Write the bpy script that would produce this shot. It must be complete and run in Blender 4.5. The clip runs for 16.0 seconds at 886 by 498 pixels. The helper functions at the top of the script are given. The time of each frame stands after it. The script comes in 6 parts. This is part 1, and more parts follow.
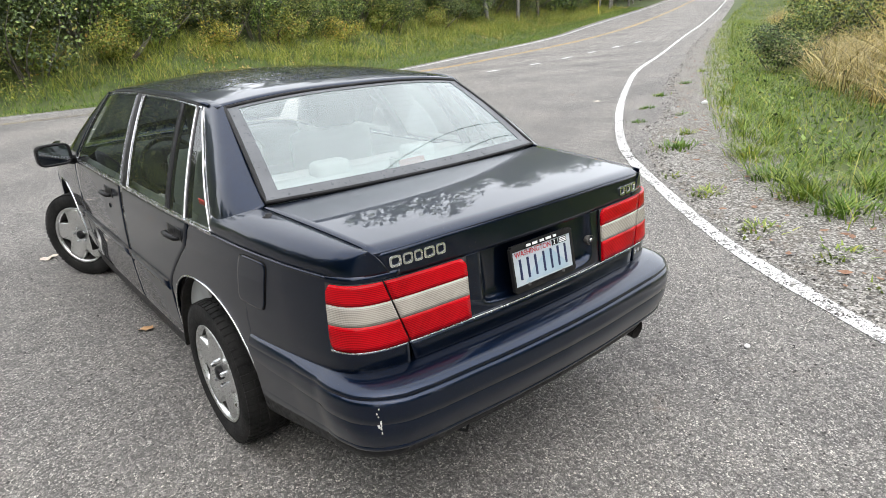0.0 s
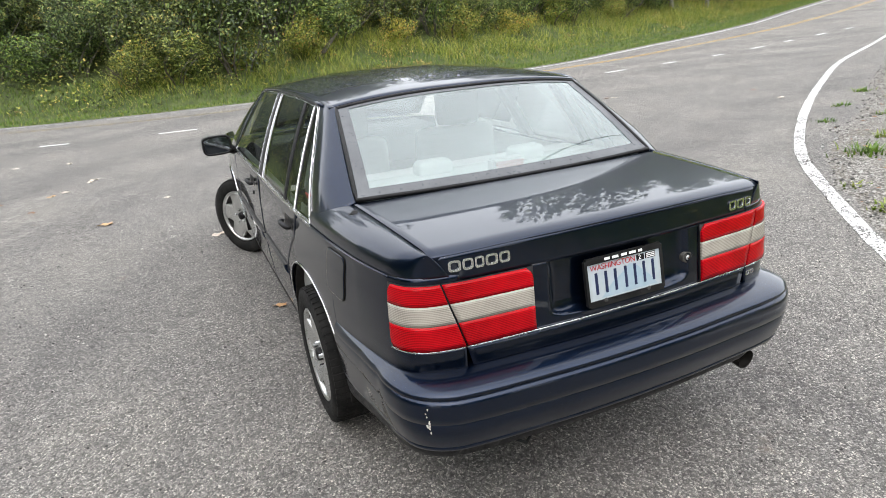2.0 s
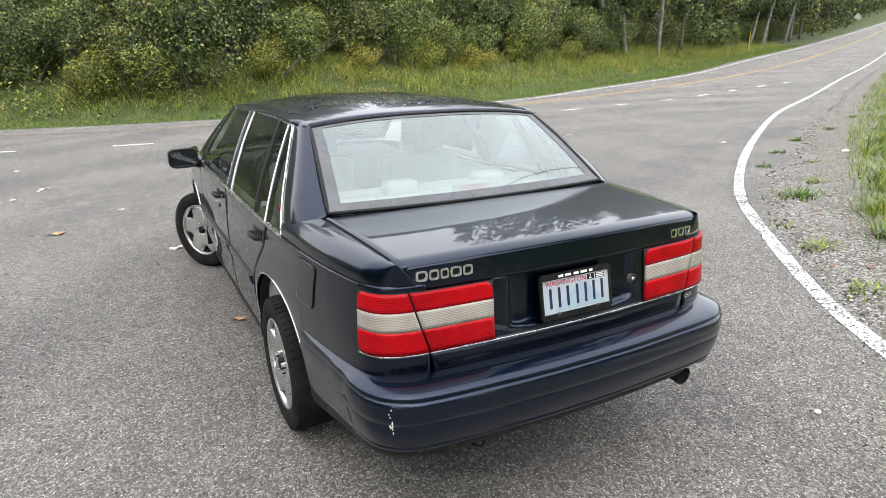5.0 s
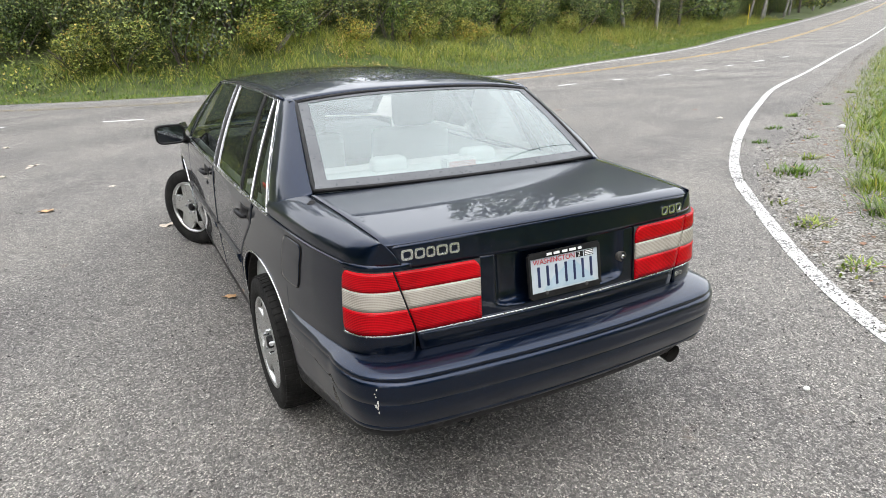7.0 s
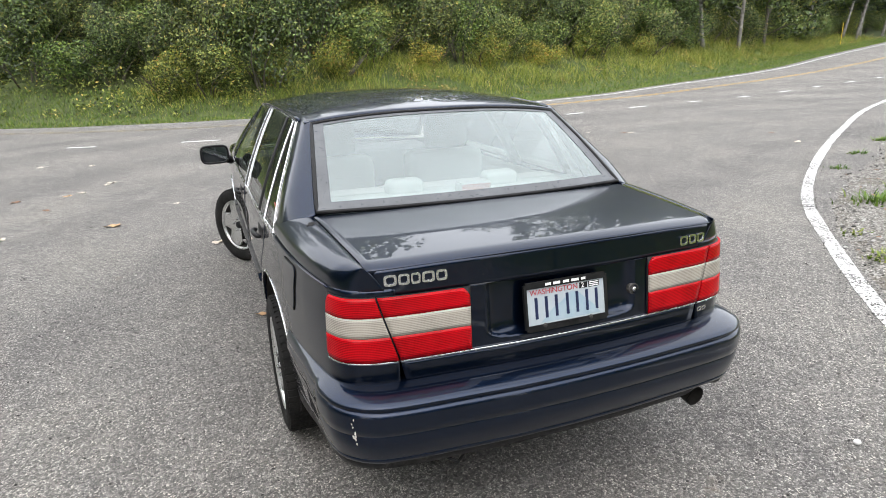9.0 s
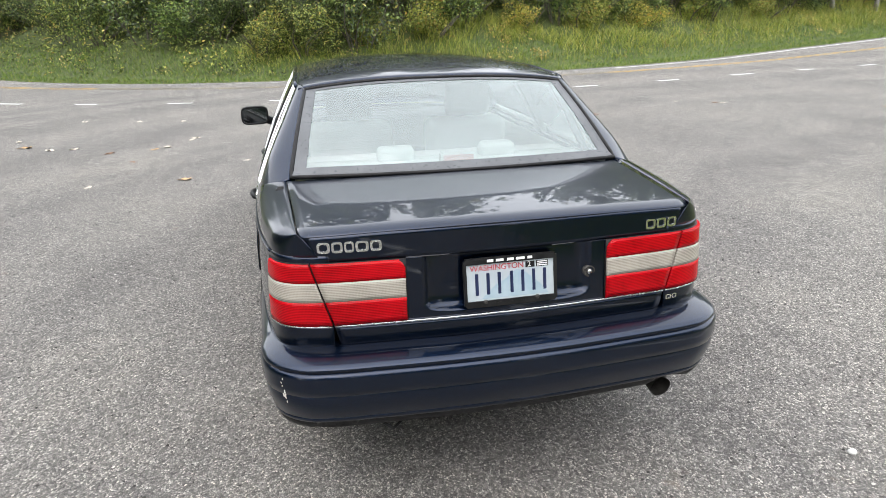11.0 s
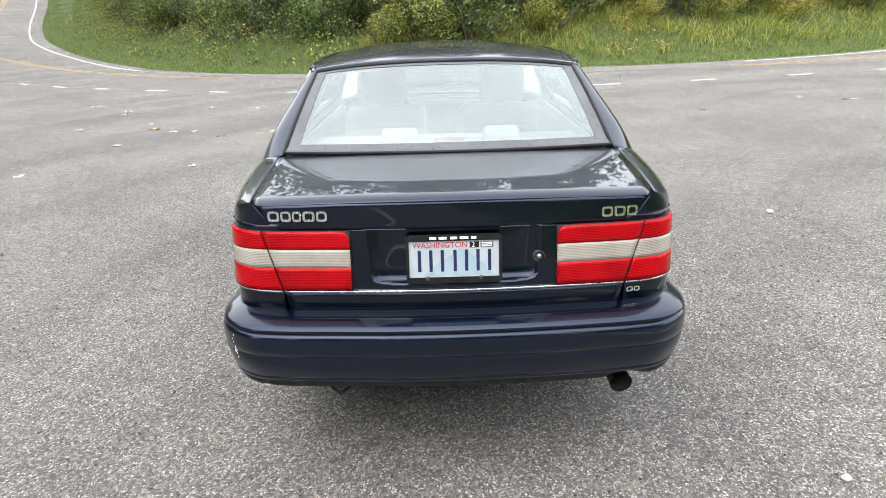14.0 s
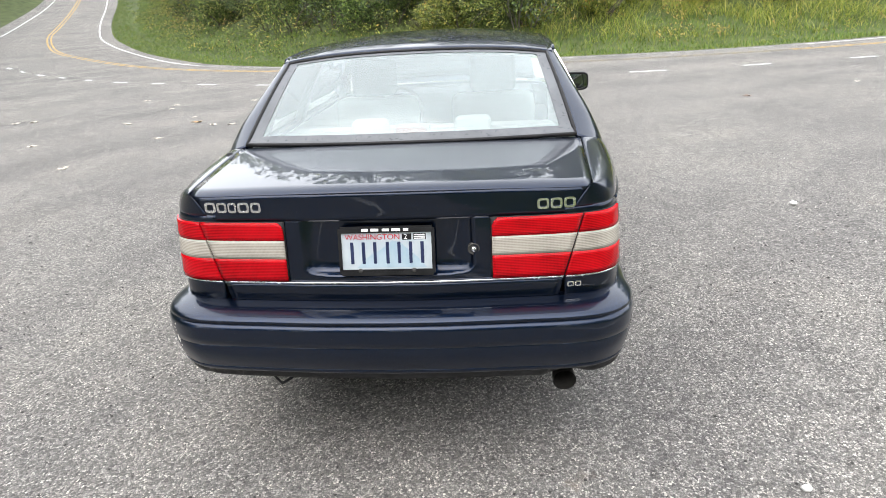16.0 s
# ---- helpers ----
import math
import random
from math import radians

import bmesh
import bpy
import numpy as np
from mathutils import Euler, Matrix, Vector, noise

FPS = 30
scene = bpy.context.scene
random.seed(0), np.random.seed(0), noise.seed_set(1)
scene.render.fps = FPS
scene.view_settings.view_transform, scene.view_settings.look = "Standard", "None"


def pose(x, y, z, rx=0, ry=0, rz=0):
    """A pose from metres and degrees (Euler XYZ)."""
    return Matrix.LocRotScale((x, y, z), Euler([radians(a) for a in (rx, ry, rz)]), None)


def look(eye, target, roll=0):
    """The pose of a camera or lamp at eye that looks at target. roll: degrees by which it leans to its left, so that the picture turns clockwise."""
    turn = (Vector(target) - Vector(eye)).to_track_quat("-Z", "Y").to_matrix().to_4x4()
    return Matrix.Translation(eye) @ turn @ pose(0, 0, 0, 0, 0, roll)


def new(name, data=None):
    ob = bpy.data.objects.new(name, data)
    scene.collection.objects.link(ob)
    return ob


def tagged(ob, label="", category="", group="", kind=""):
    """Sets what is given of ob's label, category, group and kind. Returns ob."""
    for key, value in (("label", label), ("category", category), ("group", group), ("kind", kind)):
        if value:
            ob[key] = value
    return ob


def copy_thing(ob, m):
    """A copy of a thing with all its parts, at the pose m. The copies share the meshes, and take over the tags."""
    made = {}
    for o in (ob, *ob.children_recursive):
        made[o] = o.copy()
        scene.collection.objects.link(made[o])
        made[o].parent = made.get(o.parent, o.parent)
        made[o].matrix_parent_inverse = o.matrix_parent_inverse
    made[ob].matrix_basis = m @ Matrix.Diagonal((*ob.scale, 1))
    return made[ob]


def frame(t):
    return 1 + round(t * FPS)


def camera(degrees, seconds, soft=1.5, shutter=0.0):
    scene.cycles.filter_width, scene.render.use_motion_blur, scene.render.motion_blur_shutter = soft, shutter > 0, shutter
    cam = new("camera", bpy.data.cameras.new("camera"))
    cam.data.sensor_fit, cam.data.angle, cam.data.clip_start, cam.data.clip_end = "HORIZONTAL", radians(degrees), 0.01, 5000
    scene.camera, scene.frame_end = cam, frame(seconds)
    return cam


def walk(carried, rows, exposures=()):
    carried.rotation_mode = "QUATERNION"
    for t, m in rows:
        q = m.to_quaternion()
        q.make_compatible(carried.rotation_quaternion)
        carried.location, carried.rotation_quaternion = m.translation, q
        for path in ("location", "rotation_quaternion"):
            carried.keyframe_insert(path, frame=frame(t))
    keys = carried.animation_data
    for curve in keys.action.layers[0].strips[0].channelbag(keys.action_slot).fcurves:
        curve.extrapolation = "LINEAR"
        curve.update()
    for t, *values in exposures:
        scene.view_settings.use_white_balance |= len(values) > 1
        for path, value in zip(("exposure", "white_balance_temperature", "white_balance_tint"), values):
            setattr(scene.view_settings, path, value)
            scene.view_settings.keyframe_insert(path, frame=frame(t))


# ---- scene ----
cam = camera(71.1, 16.0, 0.5)
PATH = [
    (0, (-1.501, -1.365, 1.634), (-0.343, 0.113, 0.945), -3.7),
    (0.5, (-1.399, -1.375, 1.637), (-0.424, 0.206, 0.896), -4.5),
    (1, (-1.336, -1.389, 1.649), (-0.463, 0.259, 0.929), -4.5),
    (1.5, (-1.275, -1.435, 1.654), (-0.539, 0.289, 0.955), -5.2),
    (2, (-1.238, -1.513, 1.651), (-0.532, 0.232, 0.978), -5.2),
    (2.5, (-1.297, -1.532, 1.659), (-0.455, 0.168, 1.024), -1.7),
    (3, (-1.354, -1.56, 1.658), (-0.449, 0.12, 1.061), -0.9),
    (3.5, (-1.341, -1.603, 1.654), (-0.44, 0.086, 1.077), -0.3),
    (4, (-1.346, -1.628, 1.652), (-0.456, 0.063, 1.06), -0.5),
    (4.2, (-1.341, -1.631, 1.651), (-0.466, 0.067, 1.061), -1.0),
    (6.5, (-1.341, -1.628, 1.655), (-0.494, 0.073, 1.033), -1.5),
    (7, (-1.298, -1.618, 1.646), (-0.442, 0.062, 0.979), -1.5),
    (7.5, (-1.24, -1.608, 1.651), (-0.419, 0.095, 0.999), -1.2),
    (8, (-1.161, -1.62, 1.641), (-0.386, 0.099, 0.975), -0.3),
    (8.5, (-1.107, -1.637, 1.631), (-0.384, 0.103, 0.962), -0.6),
    (9, (-1.028, -1.651, 1.628), (-0.37, 0.141, 1.033), -2.1),
    (9.5, (-0.899, -1.676, 1.617), (-0.438, 0.148, 0.94), -2.2),
    (9.7, (-0.848, -1.687, 1.626), (-0.302, 0.112, 0.944), -1.1),
    (11.8, (-0.414, -1.831, 1.638), (-0.158, 0.025, 0.938), -2.0),
    (12, (-0.382, -1.838, 1.635), (-0.078, 0.011, 0.935), -0.1),
    (12.5, (-0.295, -1.864, 1.617), (-0.126, 0.006, 0.926), -0.3),
    (13, (-0.168, -1.911, 1.611), (-0.046, -0.028, 0.948), -1.7),
    (13.5, (-0.095, -1.906, 1.596), (-0.013, -0.025, 0.92), -3.9),
    (14, (-0.003, -1.902, 1.581), (-0.028, -0.028, 0.882), -2.4),
    (14.5, (0.092, -1.897, 1.591), (0.102, -0.027, 0.883), -0.1),
    (15, (0.193, -1.877, 1.568), (0.104, -0.012, 0.852), -0.7),
    (15.5, (0.313, -1.877, 1.56), (0.151, -0.012, 0.858), -0.7),
    (16, (0.396, -1.856, 1.555), (0.191, 0.0, 0.837), -3.9),
]
walk(cam, [(t, look(eye, target, roll)) for t, eye, target, roll in PATH],
     [(0, 0.72), (4, 0.72), (9, 0.74), (12.5, 0.91), (14, 1.0), (16, 1.05)])

# ---------------------------------------------------------------- light
world = bpy.data.worlds.new("overcast_sky")
scene.world = world
world.use_nodes = True
wn = world.node_tree
sky = wn.nodes.new("ShaderNodeTexSky")
sky.sky_type = "NISHITA"
sky.sun_disc = False
SUN_ELEV, SUN_AZ = 60.0, 205.0
sky.sun_elevation, sky.sun_rotation = radians(SUN_ELEV), radians(SUN_AZ)
sky.air_density, sky.dust_density, sky.ozone_density = 0.9, 6.0, 1.9
wn.nodes["Background"].inputs["Strength"].default_value = 0.15
veil = wn.nodes.new("ShaderNodeMix")          # an even cloud cover over the clear sky
veil.data_type = "RGBA"
veil.inputs[0].default_value = 0.72
veil.inputs[7].default_value = (13.0, 13.3, 13.7, 1)
wn.links.new(sky.outputs[0], veil.inputs[6])
wn.links.new(veil.outputs[2], wn.nodes["Background"].inputs["Color"])
sun_data = bpy.data.lights.new("sun", "SUN")
sun_data.energy, sun_data.angle, sun_data.color = 0.4, radians(75), (1.0, 0.985, 0.95)
sun = new("sun", sun_data)
az, el = radians(SUN_AZ), radians(SUN_ELEV)
sun_dir = Vector((math.sin(az) * math.cos(el), math.cos(az) * math.cos(el), math.sin(el)))
sun.matrix_world = look(sun_dir * 40, (0, 0, 0))

# ---------------------------------------------------------------- materials
def ramp(nt, fac, stops):
    r = nt.nodes.new("ShaderNodeValToRGB")
    while len(r.color_ramp.elements) < len(stops):
        r.color_ramp.elements.new(0.5)
    for e, (p, c) in zip(r.color_ramp.elements, stops):
        e.position = p
        e.color = (*c, 1) if isinstance(c, tuple) else (c, c, c, 1)
    nt.links.new(fac, r.inputs[0])
    return r.outputs[0]


def noise_tex(nt, vec, scale, detail=4, rough=0.6, kind="ShaderNodeTexNoise"):
    n = nt.nodes.new(kind)
    n.inputs["Scale"].default_value = scale
    if kind == "ShaderNodeTexNoise":
        n.inputs["Detail"].default_value, n.inputs["Roughness"].default_value = detail, rough
    nt.links.new(vec, n.inputs["Vector"])
    return n


def mixc(nt, fac, a, b, blend="MIX"):
    m = nt.nodes.new("ShaderNodeMix")
    m.data_type, m.blend_type = "RGBA", blend
    for sock, v in ((m.inputs[0], fac), (m.inputs[6], a), (m.inputs[7], b)):
        if isinstance(v, (int, float)):
            sock.default_value = v
        elif isinstance(v, tuple):
            sock.default_value = (*v, 1)
        else:
            nt.links.new(v, sock)
    return m.outputs[2]


def bump(nt, bsdf, height, strength, dist=0.01):
    b = nt.nodes.new("ShaderNodeBump")
    b.inputs["Strength"].default_value, b.inputs["Distance"].default_value = strength, dist
    nt.links.new(height, b.inputs["Height"])
    nt.links.new(b.outputs[0], bsdf.inputs["Normal"])


def base(name, color, rough=0.5, metal=0.0, coat=0.0, spec=0.5):
    m = bpy.data.materials.new(name)
    m.use_nodes = True
    nt = m.node_tree
    p = nt.nodes["Principled BSDF"]
    p.inputs["Base Color"].default_value = (*color, 1)
    p.inputs["Roughness"].default_value, p.inputs["Metallic"].default_value = rough, metal
    p.inputs["Coat Weight"].default_value, p.inputs["Coat Roughness"].default_value = coat, 0.03
    p.inputs["Specular IOR Level"].default_value = spec
    tc = nt.nodes.new("ShaderNodeTexCoord")
    return m, nt, p, tc.outputs["Object"]


def varied(name, c1, c2, scale, rough=0.6, metal=0.0, bumps=0.15, bscale=60, coat=0.0, rvar=0.12):
    """A surface whose colour wanders between c1 and c2, with fine grain and relief."""
    m, nt, p, v = base(name, c1, rough, metal, coat)
    n = noise_tex(nt, v, scale, 5)
    nt.links.new(ramp(nt, n.outputs[0], [(0.35, c1), (0.68, c2)]), p.inputs["Base Color"])
    g = noise_tex(nt, v, bscale, 3)
    nt.links.new(ramp(nt, g.outputs[0], [(0.3, max(0.02, rough - rvar)), (0.7, min(1.0, rough + rvar))]), p.inputs["Roughness"])
    if bumps:
        bump(nt, p, g.outputs[0], bumps, 0.002)
    return m


# weathered chip-seal asphalt
M_ASPHALT, nt, p, v = base("asphalt", (0.15, 0.15, 0.15), 0.92, spec=0.25)
stones = noise_tex(nt, v, 112, kind="ShaderNodeTexVoronoi")
stone_c = ramp(nt, stones.outputs["Color"], [(0.0, (0.014, 0.014, 0.014)), (0.25, (0.088, 0.086, 0.084)), (0.65, (0.265, 0.26, 0.25)), (1.0, (0.62, 0.60, 0.56))])
gaps = noise_tex(nt, v, 112, kind="ShaderNodeTexVoronoi")
gaps.feature = "DISTANCE_TO_EDGE"
stone_c = mixc(nt, 0.82, stone_c, ramp(nt, gaps.outputs["Distance"], [(0.02, (0.1, 0.1, 0.105)), (0.22, (1.15, 1.15, 1.15))]), "MULTIPLY")
fine = noise_tex(nt, v, 300, 2)
c = mixc(nt, 0.28, stone_c, ramp(nt, fine.outputs[0], [(0.34, (0.04, 0.04, 0.042)), (0.66, (0.36, 0.358, 0.35))]))
big = noise_tex(nt, v, 0.55, 6, 0.62)
c = mixc(nt, 0.75, c, ramp(nt, big.outputs[0], [(0.33, (0.80, 0.80, 0.81)), (0.5, (0.99, 0.99, 0.99)), (0.7, (1.16, 1.15, 1.12))]), "MULTIPLY")
mid = noise_tex(nt, v, 7, 5, 0.7)
c = mixc(nt, 0.55, c, ramp(nt, mid.outputs[0], [(0.36, (0.80, 0.80, 0.81)), (0.62, (1.12, 1.11, 1.09))]), "MULTIPLY")
ctr = nt.nodes.new("ShaderNodeVectorMath")
ctr.operation = "SUBTRACT"
nt.links.new(v, ctr.inputs[0])
ctr.inputs[1].default_value = (11.0, -4.0, 0.0)
pol = nt.nodes.new("ShaderNodeVectorMath")
pol.operation = "LENGTH"
nt.links.new(ctr.outputs[0], pol.inputs[0])
arcs = nt.nodes.new("ShaderNodeTexNoise")
arcs.noise_dimensions = "1D"
arcs.inputs["Scale"].default_value, arcs.inputs["Detail"].default_value, arcs.inputs["Roughness"].default_value = 0.7, 2, 0.5
soft_n = noise_tex(nt, v, 0.35, 3)
wob = nt.nodes.new("ShaderNodeMath")
wob.operation = "MULTIPLY_ADD"
nt.links.new(soft_n.outputs[0], wob.inputs[0])
wob.inputs[1].default_value = 2.5
nt.links.new(pol.outputs["Value"], wob.inputs[2])
nt.links.new(wob.outputs[0], arcs.inputs["W"])
c = mixc(nt, 0.34, c, ramp(nt, arcs.outputs[0], [(0.36, (0.68, 0.68, 0.7)), (0.5, (1.0, 1.0, 1.0)), (0.66, (1.2, 1.19, 1.16))]), "MULTIPLY")
rust = noise_tex(nt, v, 2.3, 4, 0.7)
c = mixc(nt, ramp(nt, rust.outputs[0], [(0.66, 0.0), (0.78, 0.35)]), c, (0.17, 0.12, 0.085))
c = mixc(nt, 1.0, c, (1.39, 1.355, 1.315), "MULTIPLY")
nt.links.new(c, p.inputs["Base Color"])
bump(nt, p, gaps.outputs["Distance"], 1.0, 0.012)

# worn road paint: the asphalt shows through where traffic and grit wore it off
def road_paint(name, paint, wear, grain=85):
    m, nt, p, v = base(name, paint, 0.75, spec=0.3)
    n1, n2 = noise_tex(nt, v, grain, 5, 0.75), noise_tex(nt, v, 3.1, 4)
    a = nt.nodes.new("ShaderNodeMath")
    a.operation = "MULTIPLY_ADD"
    nt.links.new(n2.outputs[0], a.inputs[0])
    a.inputs[1].default_value = 0.35
    nt.links.new(n1.outputs[0], a.inputs[2])
    tone = mixc(nt, n2.outputs[0], paint, tuple(x * 0.8 for x in paint))
    nt.links.new(mixc(nt, ramp(nt, a.outputs[0], [(wear, 0.0), (min(1.0, wear + 0.05), 1.0)]), tone, (0.14, 0.135, 0.13)), p.inputs["Base Color"])
    bump(nt, p, n1.outputs[0], 0.4, 0.004)
    return m


M_WHITE_LINE = road_paint("white_line_paint", (0.78, 0.78, 0.76), 0.70)
M_WHITE_GRITTY = road_paint("gritty_white_paint", (0.78, 0.78, 0.76), 0.675, 48)
M_WHITE_FADED = road_paint("faded_white_paint", (0.48, 0.48, 0.46), 0.65)
M_WHITE_WORN = road_paint("worn_white_paint", (0.76, 0.76, 0.74), 0.76)
M_YELLOW_FADED = road_paint("faded_yellow_paint", (0.38, 0.31, 0.18), 0.64)
M_YELLOW = road_paint("yellow_line_paint", (0.58, 0.37, 0.11), 0.695)

# gravel and dirt of the shoulder
M_GRAVEL, nt, p, v = base("gravel_shoulder", (0.2, 0.19, 0.17), 0.95, spec=0.2)
st = noise_tex(nt, v, 75, kind="ShaderNodeTexVoronoi")
st.inputs["Randomness"].default_value = 1.0
cg = ramp(nt, st.outputs["Color"], [(0.0, (0.03, 0.028, 0.025)), (0.5, (0.185, 0.175, 0.158)), (1.0, (0.56, 0.54, 0.50))])
dirt = noise_tex(nt, v, 2.2, 5, 0.7)
cg = mixc(nt, ramp(nt, dirt.outputs[0], [(0.48, 0.0), (0.72, 0.55)]), cg, (0.13, 0.105, 0.078))
nt.links.new(cg, p.inputs["Base Color"])
bump(nt, p, st.outputs["Distance"], 1.0, 0.012)

M_SOIL = varied("grass_soil", (0.04, 0.06, 0.014), (0.088, 0.11, 0.03), 1.6, 0.95, bumps=0.8, bscale=25)
M_STONE, nt, p, v = base("pebble_stone", (0.3, 0.29, 0.27), 0.9)
geo = nt.nodes.new("ShaderNodeNewGeometry")
nt.links.new(ramp(nt, geo.outputs["Random Per Island"], [(0.0, (0.07, 0.067, 0.062)), (0.6, (0.22, 0.21, 0.2)), (1.0, (0.5, 0.49, 0.46))]), p.inputs["Base Color"])


def foliage(name, stops, trans=0.35, gain=1.2):
    """Leaves: each island takes one tone of the ramp, and lets some light through."""
    m, nt, p, v = base(name, (0.08, 0.12, 0.03), 0.5, spec=0.5)
    g = nt.nodes.new("ShaderNodeNewGeometry")
    oi = nt.nodes.new("ShaderNodeObjectInfo")
    leaf = ramp(nt, g.outputs["Random Per Island"], stops)
    whole = ramp(nt, oi.outputs["Random"], [(0.0, (0.72, 0.86, 0.7)), (0.5, (1.0, 1.0, 1.0)), (1.0, (1.28, 1.1, 0.85))])
    col = mixc(nt, 0.85, leaf, whole, "MULTIPLY")
    col = mixc(nt, 1.0, col, (gain, gain * 0.99, gain * 0.8), "MULTIPLY")
    nt.links.new(col, p.inputs["Base Color"])
    t = nt.nodes.new("ShaderNodeBsdfTranslucent")
    nt.links.new(col, t.inputs["Color"])
    mx = nt.nodes.new("ShaderNodeMixShader")
    mx.inputs[0].default_value = trans
    nt.links.new(p.outputs[0], mx.inputs[1])
    nt.links.new(t.outputs[0], mx.inputs[2])
    nt.links.new(mx.outputs[0], nt.nodes["Material Output"].inputs["Surface"])
    return m


# the near-black low stops paint the shade between leaves into single leaves
M_LEAF_DARK = foliage("leaf_dark", [(0.0, (0.007, 0.011, 0.003)), (0.4, (0.022, 0.036, 0.010)), (0.7, (0.070, 0.105, 0.032)), (0.92, (0.155, 0.20, 0.068)), (1.0, (0.27, 0.22, 0.085))], 0.10, 1.6)
M_LEAF = foliage("leaf_green", [(0.0, (0.010, 0.016, 0.004)), (0.4, (0.036, 0.060, 0.014)), (0.7, (0.110, 0.155, 0.040)), (0.92, (0.21, 0.255, 0.075)), (1.0, (0.34, 0.27, 0.095))], 0.16, 1.6)
# darker leaf copy: the shade inside far crowns is put into the colour
M_LEAF_WOODS = foliage("leaf_woods", [(0.0, (0.008, 0.014, 0.004)), (0.45, (0.025, 0.042, 0.011)), (0.75, (0.07, 0.10, 0.026)), (0.95, (0.13, 0.16, 0.045)), (1.0, (0.26, 0.22, 0.07))], 0.12, 1.45)
M_LEAF_WARM = foliage("leaf_turning", [(0.0, (0.04, 0.05, 0.012)), (0.4, (0.17, 0.21, 0.045)), (0.7, (0.26, 0.30, 0.065)), (0.92, (0.42, 0.37, 0.1)), (1.0, (0.44, 0.2, 0.07))], 0.3, 1.15)
M_GRASS = foliage("grass_blade", [(0.0, (0.04, 0.08, 0.014)), (0.4, (0.105, 0.20, 0.033)), (0.8, (0.175, 0.275, 0.052)), (1.0, (0.34, 0.34, 0.12))], 0.3, 1.0)
M_GRASS_DRY = foliage("grass_tall_seeding", [(0.0, (0.06, 0.09, 0.016)), (0.35, (0.17, 0.235, 0.045)), (0.75, (0.29, 0.33, 0.08)), (1.0, (0.45, 0.41, 0.17))], 0.3, 1.2)
M_GRASS_LUSH = foliage("grass_lush", [(0.0, (0.04, 0.07, 0.011)), (0.45, (0.115, 0.19, 0.03)), (0.85, (0.20, 0.28, 0.05)), (1.0, (0.36, 0.33, 0.1))], 0.32)
M_GRASS_BROWN = foliage("grass_withered", [(0.0, (0.06, 0.05, 0.02)), (0.4, (0.22, 0.18, 0.07)), (0.75, (0.38, 0.31, 0.13)), (1.0, (0.55, 0.46, 0.24))], 0.25)
M_BARK = varied("bark", (0.07, 0.06, 0.048), (0.16, 0.14, 0.115), 6, 0.9, bumps=0.9, bscale=30)
M_BARK_PALE = varied("bark_pale", (0.12, 0.112, 0.1), (0.32, 0.305, 0.28), 5, 0.85, bumps=0.7, bscale=25)
M_LEAF_DRY = varied("dry_leaf", (0.42, 0.22, 0.09), (0.6, 0.42, 0.24), 40, 0.7, bumps=0.3, bscale=120)
M_LEAF_PALE = varied("dry_leaf_pale", (0.5, 0.42, 0.33), (0.66, 0.6, 0.52), 40, 0.7, bumps=0.3, bscale=120)
M_LEAF_BROWN = varied("dry_leaf_brown", (0.16, 0.075, 0.04), (0.3, 0.16, 0.09), 40, 0.7, bumps=0.3, bscale=120)

# dark blue metallic paint under clear coat, with dust, pollen specks and small chips
def car_paint(name, deep, flake, dirt, gloss, pollen):
    m, nt, p, v = base(name, deep, 0.38, 0.92, 1.0, 0.5)
    p.inputs["Coat IOR"].default_value = 1.42
    fl, dust = noise_tex(nt, v, 2600, 1), noise_tex(nt, v, 3.2, 6, 0.7)
    chips, specks = noise_tex(nt, v, 190, 2, 0.5), noise_tex(nt, v, 420, 2, 0.6)
    col = mixc(nt, ramp(nt, fl.outputs[0], [(0.45, 0.0), (0.75, 0.7)]), deep, flake)
    col = mixc(nt, ramp(nt, dust.outputs[0], [(0.42, 0.0), (0.75, dirt)]), col, (0.3, 0.29, 0.26))
    col = mixc(nt, ramp(nt, chips.outputs[0], [(0.74, 0.0), (0.78, 0.35)]), col, (0.3, 0.29, 0.26))
    col = mixc(nt, ramp(nt, specks.outputs[0], [(0.70, 0.0), (0.76, pollen)]), col, (0.42, 0.46, 0.46))
    nt.links.new(col, p.inputs["Base Color"])
    nt.links.new(ramp(nt, dust.outputs[0], [(0.3, gloss[0]), (0.75, gloss[1])]), p.inputs["Coat Roughness"])
    wave = noise_tex(nt, v, 9, 2)
    bump(nt, p, wave.outputs[0], 0.02, 0.004)
    return m


M_PAINT = car_paint("dark_blue_paint", (0.0013, 0.0058, 0.0190), (0.0058, 0.0225, 0.0660), 0.003, (0.012, 0.04), 0.12)
M_BUMPER = car_paint("dark_blue_bumper_paint", (0.0026, 0.0086, 0.0255), (0.0100, 0.0290, 0.0800), 0.005, (0.012, 0.04), 0.06)

M_GRIT = varied("dark_grit", (0.03, 0.028, 0.026), (0.10, 0.095, 0.088), 60, 0.9, bumps=0.2)
M_GRIT_LOOSE, nt, p, v = base("loose_dark_grit", (0.1, 0.1, 0.1), 0.9, spec=0.2)
geo = nt.nodes.new("ShaderNodeNewGeometry")
nt.links.new(ramp(nt, geo.outputs["Random Per Island"], [(0.0, (0.04, 0.039, 0.037)), (0.6, (0.12, 0.115, 0.108)), (0.88, (0.26, 0.25, 0.23)), (1.0, (0.6, 0.58, 0.54))]), p.inputs["Base Color"])
M_BLACK = varied("black_trim", (0.008, 0.008, 0.009), (0.02, 0.02, 0.021), 12, 0.45, bumps=0.1)
